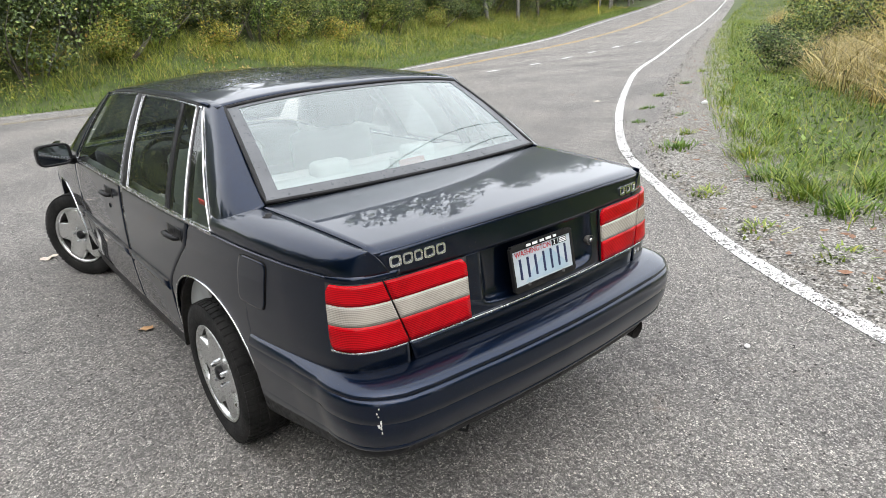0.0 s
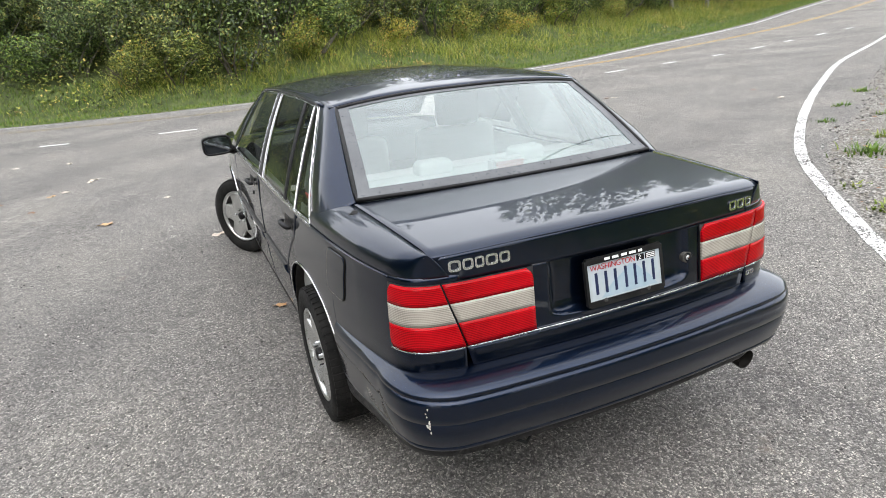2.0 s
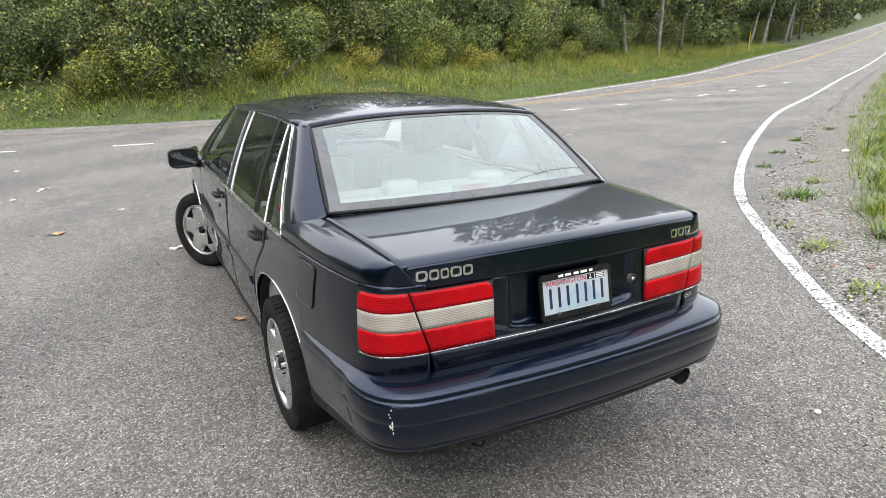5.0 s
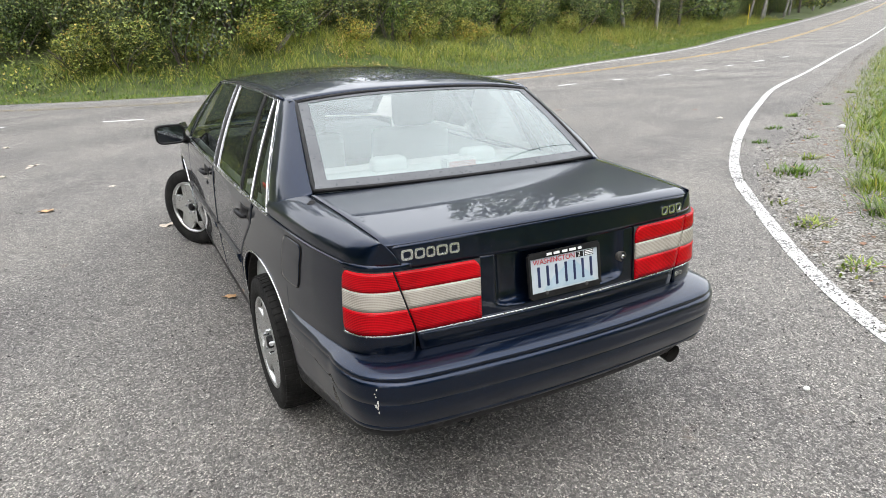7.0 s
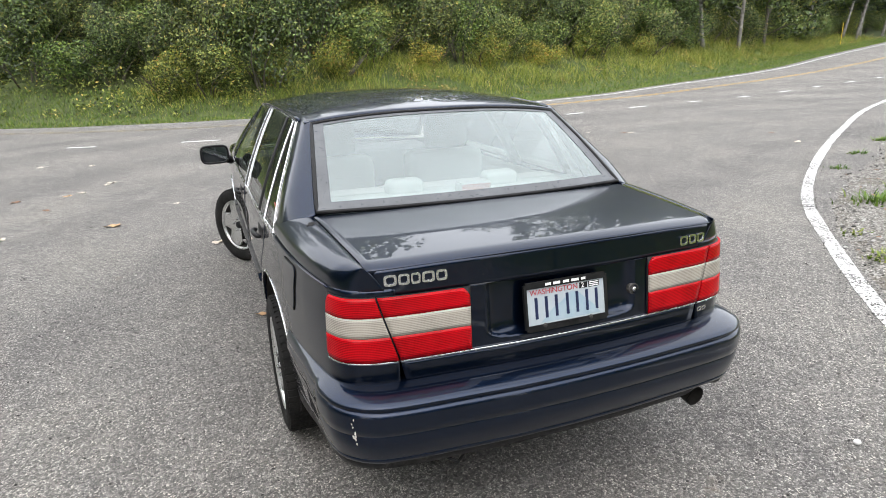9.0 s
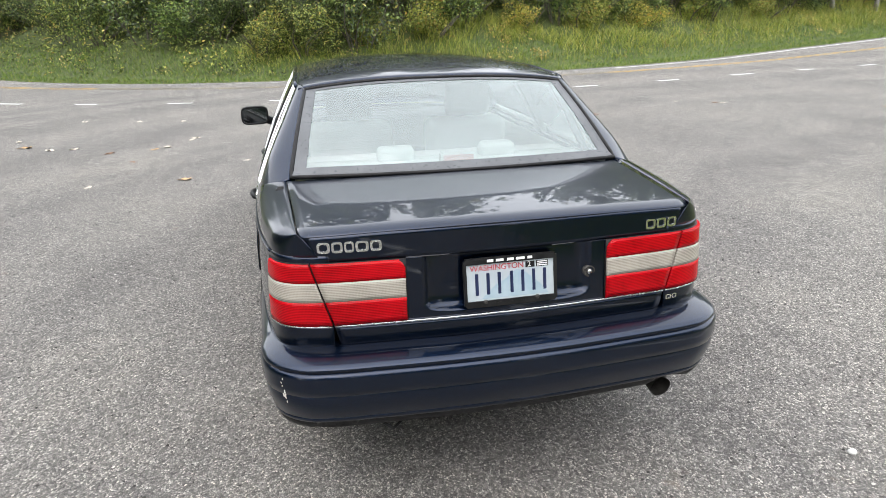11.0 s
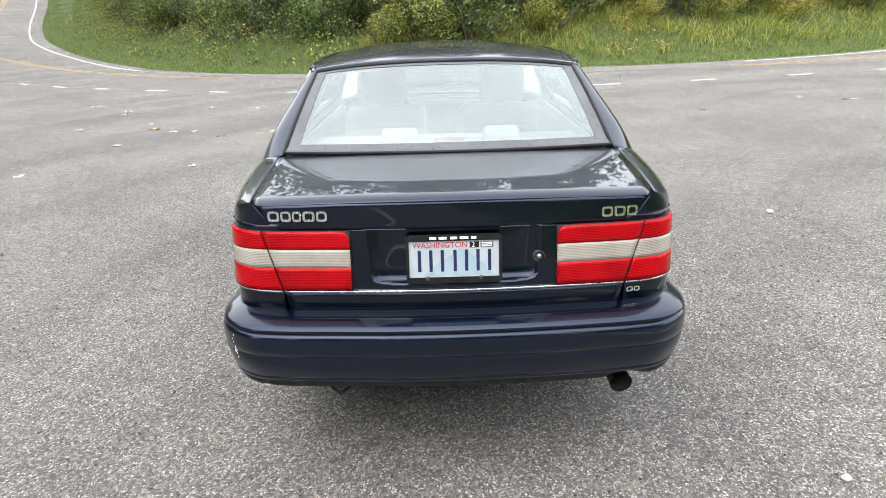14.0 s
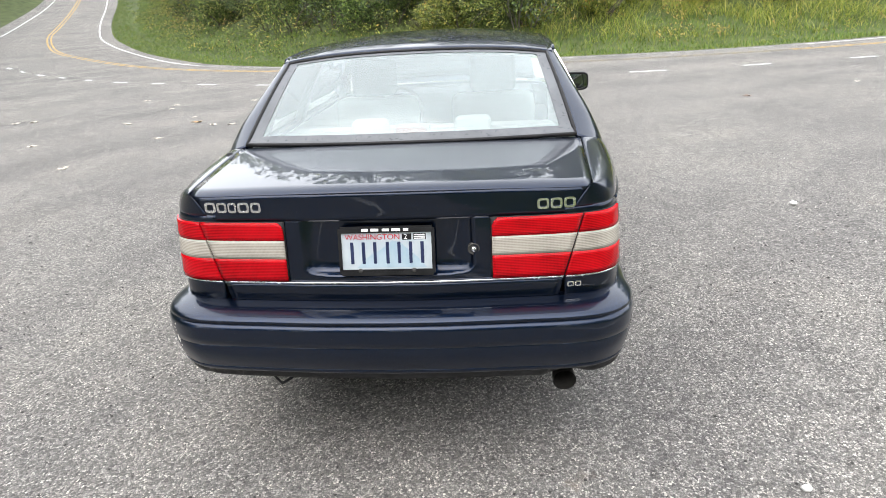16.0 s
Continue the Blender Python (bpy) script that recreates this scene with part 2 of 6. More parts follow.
M_RUBBER = varied("tyre_rubber", (0.008, 0.008, 0.008), (0.024, 0.023, 0.022), 9, 0.85, bumps=0.5, bscale=90)
M_UNDER = varied("underbody", (0.006, 0.006, 0.006), (0.018, 0.016, 0.014), 8, 0.9, bumps=0.2)
for m_ in (M_BLACK, M_RUBBER, M_UNDER):
    m_.node_tree.nodes["Principled BSDF"].inputs["Specular IOR Level"].default_value = 0.2
M_CHROME = varied("bright_trim", (0.66, 0.67, 0.69), (0.78, 0.79, 0.8), 30, 0.24, 1.0, bumps=0.0, rvar=0.05)
M_ALLOY = varied("alloy_wheel", (0.56, 0.56, 0.55), (0.74, 0.74, 0.73), 7, 0.32, 0.9, bumps=0.06, bscale=150)
M_EXHAUST = varied("sooty_steel", (0.012, 0.011, 0.01), (0.04, 0.037, 0.034), 20, 0.5, 0.5, bumps=0.1)
M_ALLOY_DARK = varied("wheel_shadow_metal", (0.05, 0.05, 0.05), (0.1, 0.095, 0.09), 9, 0.6, 0.6, bumps=0.1)
M_SEAT = varied("seat_cloth", (0.36, 0.375, 0.37), (0.46, 0.475, 0.47), 6, 0.9, bumps=0.4, bscale=220)
M_SEAT_DARK = varied("head_restraint_cloth", (0.03, 0.033, 0.036), (0.05, 0.054, 0.058), 6, 0.9, bumps=0.4, bscale=220)
M_TRIM_GREY = varied("interior_plastic", (0.3, 0.31, 0.305), (0.4, 0.41, 0.40), 5, 0.75, bumps=0.2, bscale=160)
M_SHELF = varied("parcel_shelf_felt", (0.36, 0.40, 0.39), (0.46, 0.50, 0.49), 8, 0.95, bumps=0.3, bscale=260)
M_FRIT = varied("glass_border_enamel", (0.085, 0.09, 0.098), (0.12, 0.126, 0.136), 9, 0.35, bumps=0.05)
M_SCUFF = varied("bare_scuff", (0.55, 0.55, 0.53), (0.7, 0.7, 0.68), 60, 0.7, bumps=0.3)
M_POST = varied("marker_post_yellow", (0.7, 0.5, 0.03), (0.8, 0.6, 0.05), 6, 0.5)
M_SIGNBACK = varied("sign_back_metal", (0.3, 0.31, 0.3), (0.42, 0.43, 0.42), 6, 0.5, 0.5)
M_WHITE_PAPER = varied("plate_white", (0.40, 0.46, 0.50), (0.48, 0.53, 0.56), 9, 0.4, bumps=0.03)
M_PLATE_BLUE = varied("plate_mountain_blue", (0.29, 0.41, 0.49), (0.39, 0.48, 0.54), 9, 0.4, bumps=0.03)
M_INK_BLUE = varied("plate_character_ink", (0.012, 0.02, 0.07), (0.02, 0.03, 0.09), 20, 0.4, bumps=0)
M_INK_RED = varied("plate_red_ink", (0.4, 0.02, 0.03), (0.5, 0.04, 0.05), 20, 0.4, bumps=0)
M_PRINT_WHITE = varied("white_print", (0.75, 0.75, 0.75), (0.85, 0.85, 0.85), 30, 0.5, bumps=0)
M_STICKER_RED = varied("red_sticker", (0.5, 0.03, 0.02), (0.6, 0.05, 0.03), 30, 0.5, bumps=0)
M_MIRROR = base("mirror_glass", (0.32, 0.34, 0.36), 0.02, 1.0)[0]


def glass(name, tint, dust, film_tint=(0.75, 0.78, 0.77), rough=0.0, ior=1.6):
    """A thin pane: clear sheet, mirror gloss by angle, and a pale diffuse film of dust or haze."""
    m = bpy.data.materials.new(name)
    m.use_nodes = True
    nt = m.node_tree
    nt.nodes.remove(nt.nodes["Principled BSDF"])
    out = nt.nodes["Material Output"]
    tr, gl, di = nt.nodes.new("ShaderNodeBsdfTransparent"), nt.nodes.new("ShaderNodeBsdfGlossy"), nt.nodes.new("ShaderNodeBsdfDiffuse")
    tr.inputs[0].default_value = (*tint, 1)
    gl.inputs["Roughness"].default_value = rough
    gl.inputs["Color"].default_value = (1, 1, 1, 1)
    di.inputs[0].default_value = (*film_tint, 1)
    fr = nt.nodes.new("ShaderNodeFresnel")
    fr.inputs["IOR"].default_value = ior
    tc = nt.nodes.new("ShaderNodeTexCoord")
    n = noise_tex(nt, tc.outputs["Object"], 2.5, 6, 0.65)
    m1, m2 = nt.nodes.new("ShaderNodeMixShader"), nt.nodes.new("ShaderNodeMixShader")
    nt.links.new(ramp(nt, n.outputs[0], [(0.25, dust * 0.6), (0.75, dust * 1.3)]), m1.inputs[0])
    nt.links.new(tr.outputs[0], m1.inputs[1])
    nt.links.new(di.outputs[0], m1.inputs[2])
    nt.links.new(fr.outputs[0], m2.inputs[0])
    nt.links.new(m1.outputs[0], m2.inputs[1])
    nt.links.new(gl.outputs[0], m2.inputs[2])
    nt.links.new(m2.outputs[0], out.inputs["Surface"])
    return m


# rear film: some dust, but mostly the sky's pale reflection painted as diffuse colour
M_GLASS_REAR = glass("rear_window_glass", (0.93, 0.99, 0.98), 0.20, (0.60, 0.75, 0.75), ior=2.0)
M_GLASS_SIDE = glass("side_window_glass", (0.58, 0.66, 0.61), 0.015, ior=1.5)
M_GLASS_FRONT = glass("windshield_glass", (0.95, 0.98, 0.97), 0.015)


def lens(name, c1, c2):
    """Moulded lamp plastic: level ribs crossed by faint upright ones, cloudy with age."""
    m, nt, p, v = base(name, c1, 0.22, 0.0, 0.12, 0.12)
    ribs = []
    for axis_, scale in (("Z", 58), ("X", 70)):
        w = nt.nodes.new("ShaderNodeTexWave")
        w.wave_type, w.bands_direction = "BANDS", axis_
        w.inputs["Scale"].default_value, w.inputs["Distortion"].default_value = scale, 0.0
        nt.links.new(v, w.inputs["Vector"])
        ribs.append(w)
    n = noise_tex(nt, v, 9, 3)
    k = mixc(nt, 0.66, mixc(nt, 0.2, ribs[0].outputs["Color"], ribs[1].outputs["Color"]), n.outputs["Color"])
    nt.links.new(ramp(nt, k, [(0.28, c1), (0.62, c2)]), p.inputs["Base Color"])
    bump(nt, p, ribs[0].outputs["Fac"], 0.1, 0.001)
    return m


M_LENS_RED = lens("red_lens", (0.17, 0.0008, 0.0022), (0.52, 0.0030, 0.0090))
M_LENS_CLEAR = lens("smoky_clear_lens", (0.22, 0.20, 0.175), (0.46, 0.425, 0.37))
M_LENS_CHMSL = lens("brake_lens", (0.3, 0.12, 0.1), (0.42, 0.2, 0.17))

# ---------------------------------------------------------------- helpers for building
def mesh_data(name, verts, faces, mats, smooth=False, face_mats=None):
    me = bpy.data.meshes.new(name)
    me.from_pydata([tuple(map(float, q)) for q in verts], [], faces)
    for m in (mats if isinstance(mats, (list, tuple)) else [mats]):
        me.materials.append(m)
    if face_mats is not None:
        me.polygons.foreach_set("material_index", face_mats)
    if smooth:
        me.polygons.foreach_set("use_smooth", [True] * len(me.polygons))
    me.update()
    return me


def part(name, data, parent=None, label="", at=None):
    ob = new(name, data)
    if parent is not None:
        ob.parent = parent
    if at is not None:
        ob.matrix_basis = at
    if label:
        tagged(ob, label)
    return ob


def bm_data(name, bm, mats, smooth=False):
    me = bpy.data.meshes.new(name)
    bm.normal_update()
    bm.to_mesh(me)
    bm.free()
    for m in (mats if isinstance(mats, (list, tuple)) else [mats]):
        me.materials.append(m)
    if smooth:
        me.polygons.foreach_set("use_smooth", [True] * len(me.polygons))
    return me


def spline(points, step=0.25):
    """A smooth line through points (Catmull-Rom), resampled at even steps."""
    pts = np.array(points, float)
    ext = np.vstack([2 * pts[0] - pts[1], pts, 2 * pts[-1] - pts[-2]])
    out = []
    for i in range(1, len(ext) - 2):
        p0, p1, p2, p3 = ext[i - 1], ext[i], ext[i + 1], ext[i + 2]
        n = max(6, int(np.linalg.norm(p2 - p1) / step * 2))
        t = np.linspace(0, 1, n, endpoint=False)[:, None]
        out.append(0.5 * (2 * p1 + (p2 - p0) * t + (2 * p0 - 5 * p1 + 4 * p2 - p3) * t ** 2 + (3 * p1 - p0 - 3 * p2 + p3) * t ** 3))
    line = np.vstack(out + [pts[-1:]])
    s = np.concatenate([[0], np.cumsum(np.linalg.norm(np.diff(line, axis=0), axis=1))])
    k = max(2, int(round(s[-1] / step)) + 1)
    ss = np.linspace(0, s[-1], k)
    return np.stack([np.interp(ss, s, line[:, j]) for j in range(line.shape[1])], 1)


# ---------------------------------------------------------------- lie of the land
def land(x, y):
    """Height of the road surface: level at the junction, the road climbs away on both hands."""
    x, y = np.asarray(x, float), np.asarray(y, float)
    s, l = 0.88 * x + 0.47 * y, -0.63 * x + 0.777 * y
    d = np.clip(s - 20, 0, 320)
    e = np.clip(l - 20, 0, 70)
    e2 = np.clip(l - 90, 0, 200)
    return 0.026 * d * d / (d + 8) + 0.00012 * d * d + 0.0018 * e * e + 0.12 * e2


FAR_EDGE = [(-70, 118), (-50, 84), (-37, 61), (-30.2, 48), (-25.3, 39.8), (-21.5, 34.8), (-18, 30.6), (-13.6, 26), (-11, 23.5), (-6.2, 20.2), (-2.6, 18.9),
            (0.3, 18.4), (5.5, 17.7), (8.6, 17.9), (13, 19.2), (18, 21.3), (28, 24.9), (41, 31.7), (64, 42.6), (108, 63.5), (157, 85), (230, 117)]
RIGHT_EDGE = [(233, 109), (160, 75.5), (95, 47.3), (64.6, 32.4), (39.8, 20.4), (28.2, 15), (20, 10.8), (14.5, 7.9), (10.6, 5.7), (8.3, 4.3), (6.5, 3.2),
              (5.3, 2.45), (4.6, 1.95), (4.0, 1.35), (3.5, 0.8), (3.1, 0.35), (2.8, -0.1), (2.5, -0.6), (1.9, -1.7), (0.6, -4), (-2.2, -8.5), (-6.5, -15), (-14, -26)]
LEFT_EDGE = [(-22, -22), (-16, -12), (-13.5, -3), (-15, 6), (-20, 15), (-26, 23.5), (-31, 33), (-34, 39), (-37.4, 46.4), (-43, 59), (-57, 87), (-77, 116)]
far_line, right_line, left_line = spline(FAR_EDGE, 0.6), spline(RIGHT_EDGE, 0.3), spline(LEFT_EDGE, 0.8)
rim = np.vstack([far_line, right_line, left_line])


def outside(px, py):
    """Signed distance to the asphalt's rim: above 0 on the verge."""
    a, b = rim, np.roll(rim, -1, 0)
    best = np.full(px.shape, 1e9)
    inside = np.zeros(px.shape, bool)
    for (x0, y0), (x1, y1) in zip(a, b):
        dx, dy = x1 - x0, y1 - y0
        t = np.clip(((px - x0) * dx + (py - y0) * dy) / (dx * dx + dy * dy + 1e-12), 0, 1)
        best = np.minimum(best, (px - x0 - t * dx) ** 2 + (py - y0 - t * dy) ** 2)
        hit = ((y0 > py) != (y1 > py)) & (px < dx * (py - y0) / (dy if abs(dy) > 1e-12 else 1e-12) + x0)
        inside ^= hit
    return np.where(inside, -1, 1) * np.sqrt(best)


def wander(x, y, k):
    return np.sin(x * k + 1.3 * np.sin(y * k * 0.7)) * np.cos(y * k * 0.9 + 0.8 * np.sin(x * k * 0.6 + 2))


def verge(x, y, sd):
    """Height of the ground off the asphalt: a flat shoulder, then a bank with humps."""
    x, y = np.asarray(x, float), np.asarray(y, float)
    right = 1 / (1 + np.exp(np.clip(-(x - y * 1.15 + 1.0) * 0.6, -40, 40)))
    far = 1 - right
    up = np.clip(sd - 2.6, 0, 60)
    bank_far = 0.34 * np.clip(sd - 1.6, 0, 6) + 0.10 * np.clip(sd - 7.6, 0, 60)
    bank_right = 0.17 * np.clip(up - 0.5, 0, 9) + 0.05 * np.clip(up - 9, 0, 60)
    rough = (0.10 * wander(x, y, 0.8) + 0.05 * wander(x, y, 2.1)) * np.clip(sd - 1.2, 0, 2) / 2
    return land(x, y) - 0.025 + far * bank_far + right * bank_right + rough


# ground sheet, fine near the junction, coarse towards the horizon
def axis(lo, hi, c0, c1, fine):
    mid = np.arange(c0, c1 + 1e-6, fine)
    g = [c1]
    st = fine
    while g[-1] < hi:
        st *= 1.16
        g.append(g[-1] + st)
    h = [c0]
    st = fine
    while h[-1] > lo:
        st *= 1.16
        h.append(h[-1] - st)
    return np.concatenate([h[:0:-1], mid, g[1:]])


gx, gy = axis(-1500, 1500, -32, 34, 0.5), axis(-1500, 1500, -8, 44, 0.5)
GX, GY = np.meshgrid(gx, gy, indexing="ij")
SD = outside(GX.ravel(), GY.ravel()).reshape(GX.shape)
GZ = np.where(SD > 0, verge(GX, GY, np.abs(SD)), land(GX, GY) - 0.06)
nx_, ny_ = GX.shape
gid = np.arange(nx_ * ny_).reshape(nx_, ny_)
quads = np.stack([gid[:-1, :-1], gid[1:, :-1], gid[1:, 1:], gid[:-1, 1:]], -1).reshape(-1, 4)
ground = part("ground", mesh_data("ground", np.stack([GX, GY, GZ], -1).reshape(-1, 3), quads.tolist(), M_SOIL, True))
tagged(ground, "grassy roadside ground rising in low banks", "ground", kind="structure")

# asphalt, cut to its rim
from mathutils.geometry import delaunay_2d_cdt
inner = []
for x0, x1, y0, y1, st in ((-9, 10, -6, 20, 0.9), (-45, 45, -12, 60, 2.5), (-80, 235, -26, 120, 6.0)):
    xs, ys = np.meshgrid(np.arange(x0, x1, st), np.arange(y0, y1, st), indexing="ij")
    inner.append(np.stack([xs.ravel(), ys.ravel()], 1))
inner = np.vstack(inner)
inner = inner[outside(inner[:, 0], inner[:, 1]) < -0.35]
allp = np.vstack([rim, inner])
n_rim = len(rim)
ov, oe, of, _, _, _ = delaunay_2d_cdt([Vector(q) for q in allp], [(i, (i + 1) % n_rim) for i in range(n_rim)], [], 1, 1e-4)
ov = np.array([tuple(q) for q in ov])
asphalt = part("road", mesh_data("road", np.column_stack([ov, land(ov[:, 0], ov[:, 1])]), [tuple(f) for f in of], M_ASPHALT, True))
tagged(asphalt, "weathered grey chip-seal asphalt road junction", "road", kind="structure")


def stripe(name, line, width, mat, lift=0.006, thick=0.004, label="", cat="road marking", waver=0.006):
    """A painted line along a path on the road."""
    d = np.gradient(line, axis=0)
    d /= np.linalg.norm(d, axis=1)[:, None]
    nrm = np.stack([-d[:, 1], d[:, 0]], 1)
    k = len(line)
    w = width / 2 + waver * np.array([noise.noise((q[0] * 3, q[1] * 3, 5)) for q in line])
    rows = [line + nrm * w[:, None], line - nrm * w[:, None]]
    verts = []
    for r_, up in ((rows[0], lift - thick), (rows[0], lift), (rows[1], lift), (rows[1], lift - thick)):
        verts.append(np.column_stack([r_, land(r_[:, 0], r_[:, 1]) + up]))
    v = np.vstack(verts)
    f = [(a * k + i, a * k + i + 1, (a + 1) * k + i + 1, (a + 1) * k + i) for a in range(3) for i in range(k - 1)]
    ob = part(name, mesh_data(name, v, f, mat))
    return tagged(ob, label, cat, kind="structure")


def shifted(line, off):
    d = np.gradient(line, axis=0)
    d /= np.linalg.norm(d, axis=1)[:, None]
    return line + np.stack([-d[:, 1], d[:, 0]], 1) * off


solid = spline([(128, 63), (94.5, 48.2), (64.4, 33.4), (39.5, 21.4), (28.1, 16.1), (19.8, 12.05), (14.2, 9.25), (10.25, 6.85), (7.8, 5.25), (6.05, 4.0),
                (4.9, 3.08), (4.3, 2.48), (3.68, 1.8), (3.2, 1.27), (2.8, 0.8), (2.48, 0.38), (2.2, -0.08), (1.88, -0.62), (1.25, -1.75), (0, -3.9)], 0.12)
ker = np.hanning(15)
ker /= ker.sum()
solid[7:-7] = np.stack([np.convolve(solid[:, j], ker, "valid") for j in (0, 1)], 1)
stripe("edge_line", solid, 0.12, M_WHITE_GRITTY, label="solid white edge line curving round the corner, speckled with grit", waver=0.012)
behind = spline([(0, -3.9), (-1.3, -6.0), (-2.75, -8.3), (-7.0, -14.8), (-12, -22.5)], 0.3)
stripe("edge_line", behind, 0.12, M_WHITE_GRITTY, label="solid white edge line running back down the side road", waver=0.012)
far_white = spline([(-70.6, 116), (-50.7, 83), (-37.6, 60.2), (-30.8, 47.5), (-26.1, 39.6), (-22.6, 35), (-18.6, 30.5), (-14.2, 25.7), (-11.2, 23), (-8.4, 21.2), (-4.6, 19.0), (-2.2, 18.25),
                    (0.3, 17.9), (5.5, 17.2), (8.6, 17.4), (13, 18.7), (18, 20.8), (28, 24.4), (41.4, 31.2), (64.2, 41.9), (108.6, 62.6), (157, 84)], 0.3)
cut = int(np.argmin(np.abs(far_white[:, 0] - 9)))
stripe("edge_line", far_white[cut:], 0.12, M_WHITE_LINE, label="white edge line of the road climbing away")
left_cut = int(np.argmin(np.abs(far_white[:, 0] + 12)))
stripe("edge_line", far_white[left_cut:cut + 1], 0.10, M_WHITE_FADED, label="faded white edge line along the far verge")
stripe("edge_line", far_white[:left_cut + 1], 0.11, M_WHITE_LINE, label="white edge line round the far bend")
yellow = spline([(-73, 117), (-53, 84.5), (-39.8, 59.2), (-32, 44), (-29, 38.6), (-24.4, 32.5), (-20.2, 28.7), (-14.9, 24.3), (-11.1, 21.6), (-7.8, 19.5), (-4, 17.5), (-1.2, 16.6), (2.2, 16.2),
                 (5.1, 15.95), (8.2, 16.1), (11.8, 16.8), (14.2, 17.4), (18.1, 18.6), (22.8, 19.9), (28.9, 21.9), (42.3, 27.6), (76.8, 44), (130, 69.5)], 0.3)
y0_, y1_ = int(np.argmin(np.abs(yellow[:, 0] + 7))), int(np.argmin(np.abs(yellow[:, 0] - 8)))
for off in (-0.11, 0.11):
    whole = shifted(yellow, off)
    stripe("centre_line", whole[:y0_ + 1], 0.09, M_YELLOW, label="worn double yellow centre line")
    stripe("centre_line", whole[y0_:y1_ + 1], 0.085, M_YELLOW_FADED, label="centre line nearly worn away by turning traffic")
    stripe("centre_line", whole[y1_:], 0.09, M_YELLOW, label="worn double yellow centre line")
left_white = spline([(-76, 115), (-56, 86.5), (-41.7, 58.4), (-36.2, 46.3), (-32.6, 38.6), (-30, 33)], 0.3)
stripe("edge_line", left_white, 0.11, M_WHITE_LINE, label="white edge line beside the climbing road")
dash_line = spline([(-26, 29), (-21.9, 25.6), (-18.7, 22.9), (-15.4, 20.5), (-11.4, 17.7), (-9.2, 16.4), (-7.1, 15.2), (-5.3, 14.35), (-3.2, 13.65), (-1.5, 13.3), (0.6, 13.0), (3.6, 12.75),
                    (6, 12.85), (8.6, 13.2), (11.1, 13.7), (13.4, 14.05), (15.9, 14.45), (18.5, 15.1), (21, 15.75), (24.5, 16.5), (27.1, 17)], 0.05)
arc = np.concatenate([[0], np.cumsum(np.linalg.norm(np.diff(dash_line, axis=0), axis=1))])
s0 = arc[np.argmin(np.linalg.norm(dash_line - np.array([5.6, 12.83]), axis=1))] % 2.42
while s0 < arc[-1] - 1:
    a, b = np.searchsorted(arc, s0), np.searchsorted(arc, s0 + 0.82)
    stripe("dash", dash_line[a:b:4], 0.13, M_WHITE_WORN, label="short worn white dash across the junction mouth", waver=0.01)
    s0 += 2.42

# gravel shoulder inside the bend
grass_edge = spline([(38.6, 19.6), (22.2, 11.3), (17.1, 8.5), (11.5, 5.6), (9.2, 4.45), (7.0, 3.0), (5.6, 2.1), (5.0, 1.6), (4.45, 0.95), (4.0, 0.45), (3.75, 0.05), (3.3, -0.7), (2.5, -2.2), (1.0, -4.6)], 0.15)
road_side = spline([(38.9, 20.35), (22.6, 12.5), (17.3, 9.7), (11.4, 6.6), (9.0, 5.0), (6.75, 3.6), (5.3, 2.6), (4.65, 2.1), (4.0, 1.45), (3.5, 0.9), (3.1, 0.45), (2.55, -0.4), (1.85, -1.65), (0.5, -4.1)], 0.15)
m = 260
tt = np.linspace(0, 1, m)
ge = np.stack([np.interp(tt * (len(grass_edge) - 1), np.arange(len(grass_edge)), grass_edge[:, j]) for j in (0, 1)], 1)
rs = np.stack([np.interp(tt * (len(road_side) - 1), np.arange(len(road_side)), road_side[:, j]) for j in (0, 1)], 1)
jit = np.array([noise.noise((q[0] * 2.2, q[1] * 2.2, 1)) for q in rs])[:, None]
rs = rs + 0.10 * jit * np.array([[0.6, -0.8]]) + np.array([[-0.25, 0.26]]) * np.clip((9 - rs[:, :1]) / 3, 0, 1)
rows = []
for k in np.linspace(0, 1, 17) ** 1.3:
    q = rs * (1 - k) + (ge + np.array([0.35, -0.3]) * 1.0) * k
    hump = 0.012 * np.sin(k * math.pi) + 0.01 * np.array([abs(noise.noise((a * 4, b * 4, 2))) for a, b in q])
    rows.append(np.column_stack([q, land(q[:, 0], q[:, 1]) + 0.0012 + (0.007 + hump) * min(1.0, 5 * k)]))
v = np.vstack(rows)
f = [(a * m + i, a * m + i + 1, (a + 1) * m + i + 1, (a + 1) * m + i) for a in range(16) for i in range(m - 1)]
shoulder = part("shoulder", mesh_data("shoulder", v, f, M_GRAVEL, True))
tagged(shoulder, "grey gravel shoulder with dirt between road and grass", "shoulder", kind="structure")
back = spline([(0.55, -3.95), (-1.0, -6.4), (-2.4, -8.65), (-6.7, -15.2), (-12.0, -23.2)], 0.3)
n_b = len(back)
bq = [back + np.array([1.15, -0.8]) * k for k in np.linspace(-0.12, 0.75, 5)]
bz = [np.column_stack([q, land(q[:, 0], q[:, 1]) + 0.002 + 0.006 * min(1.0, i)]) for i, q in enumerate(bq)]
bf = [(a * n_b + i, a * n_b + i + 1, (a + 1) * n_b + i + 1, (a + 1) * n_b + i) for a in range(4) for i in range(n_b - 1)]
tagged(part("shoulder", mesh_data("shoulder", np.vstack(bz), bf, M_GRAVEL, True)), "grey gravel shoulder beside the side road", "shoulder", kind="structure")

# ---------------------------------------------------------------- the car
car = tagged(new("sedan_car"), "dark navy blue four-door sedan with front wheels steered over", "car")
car.matrix_basis = pose(-0.005, 0.0, 0.0, 0, 0, 0.75)
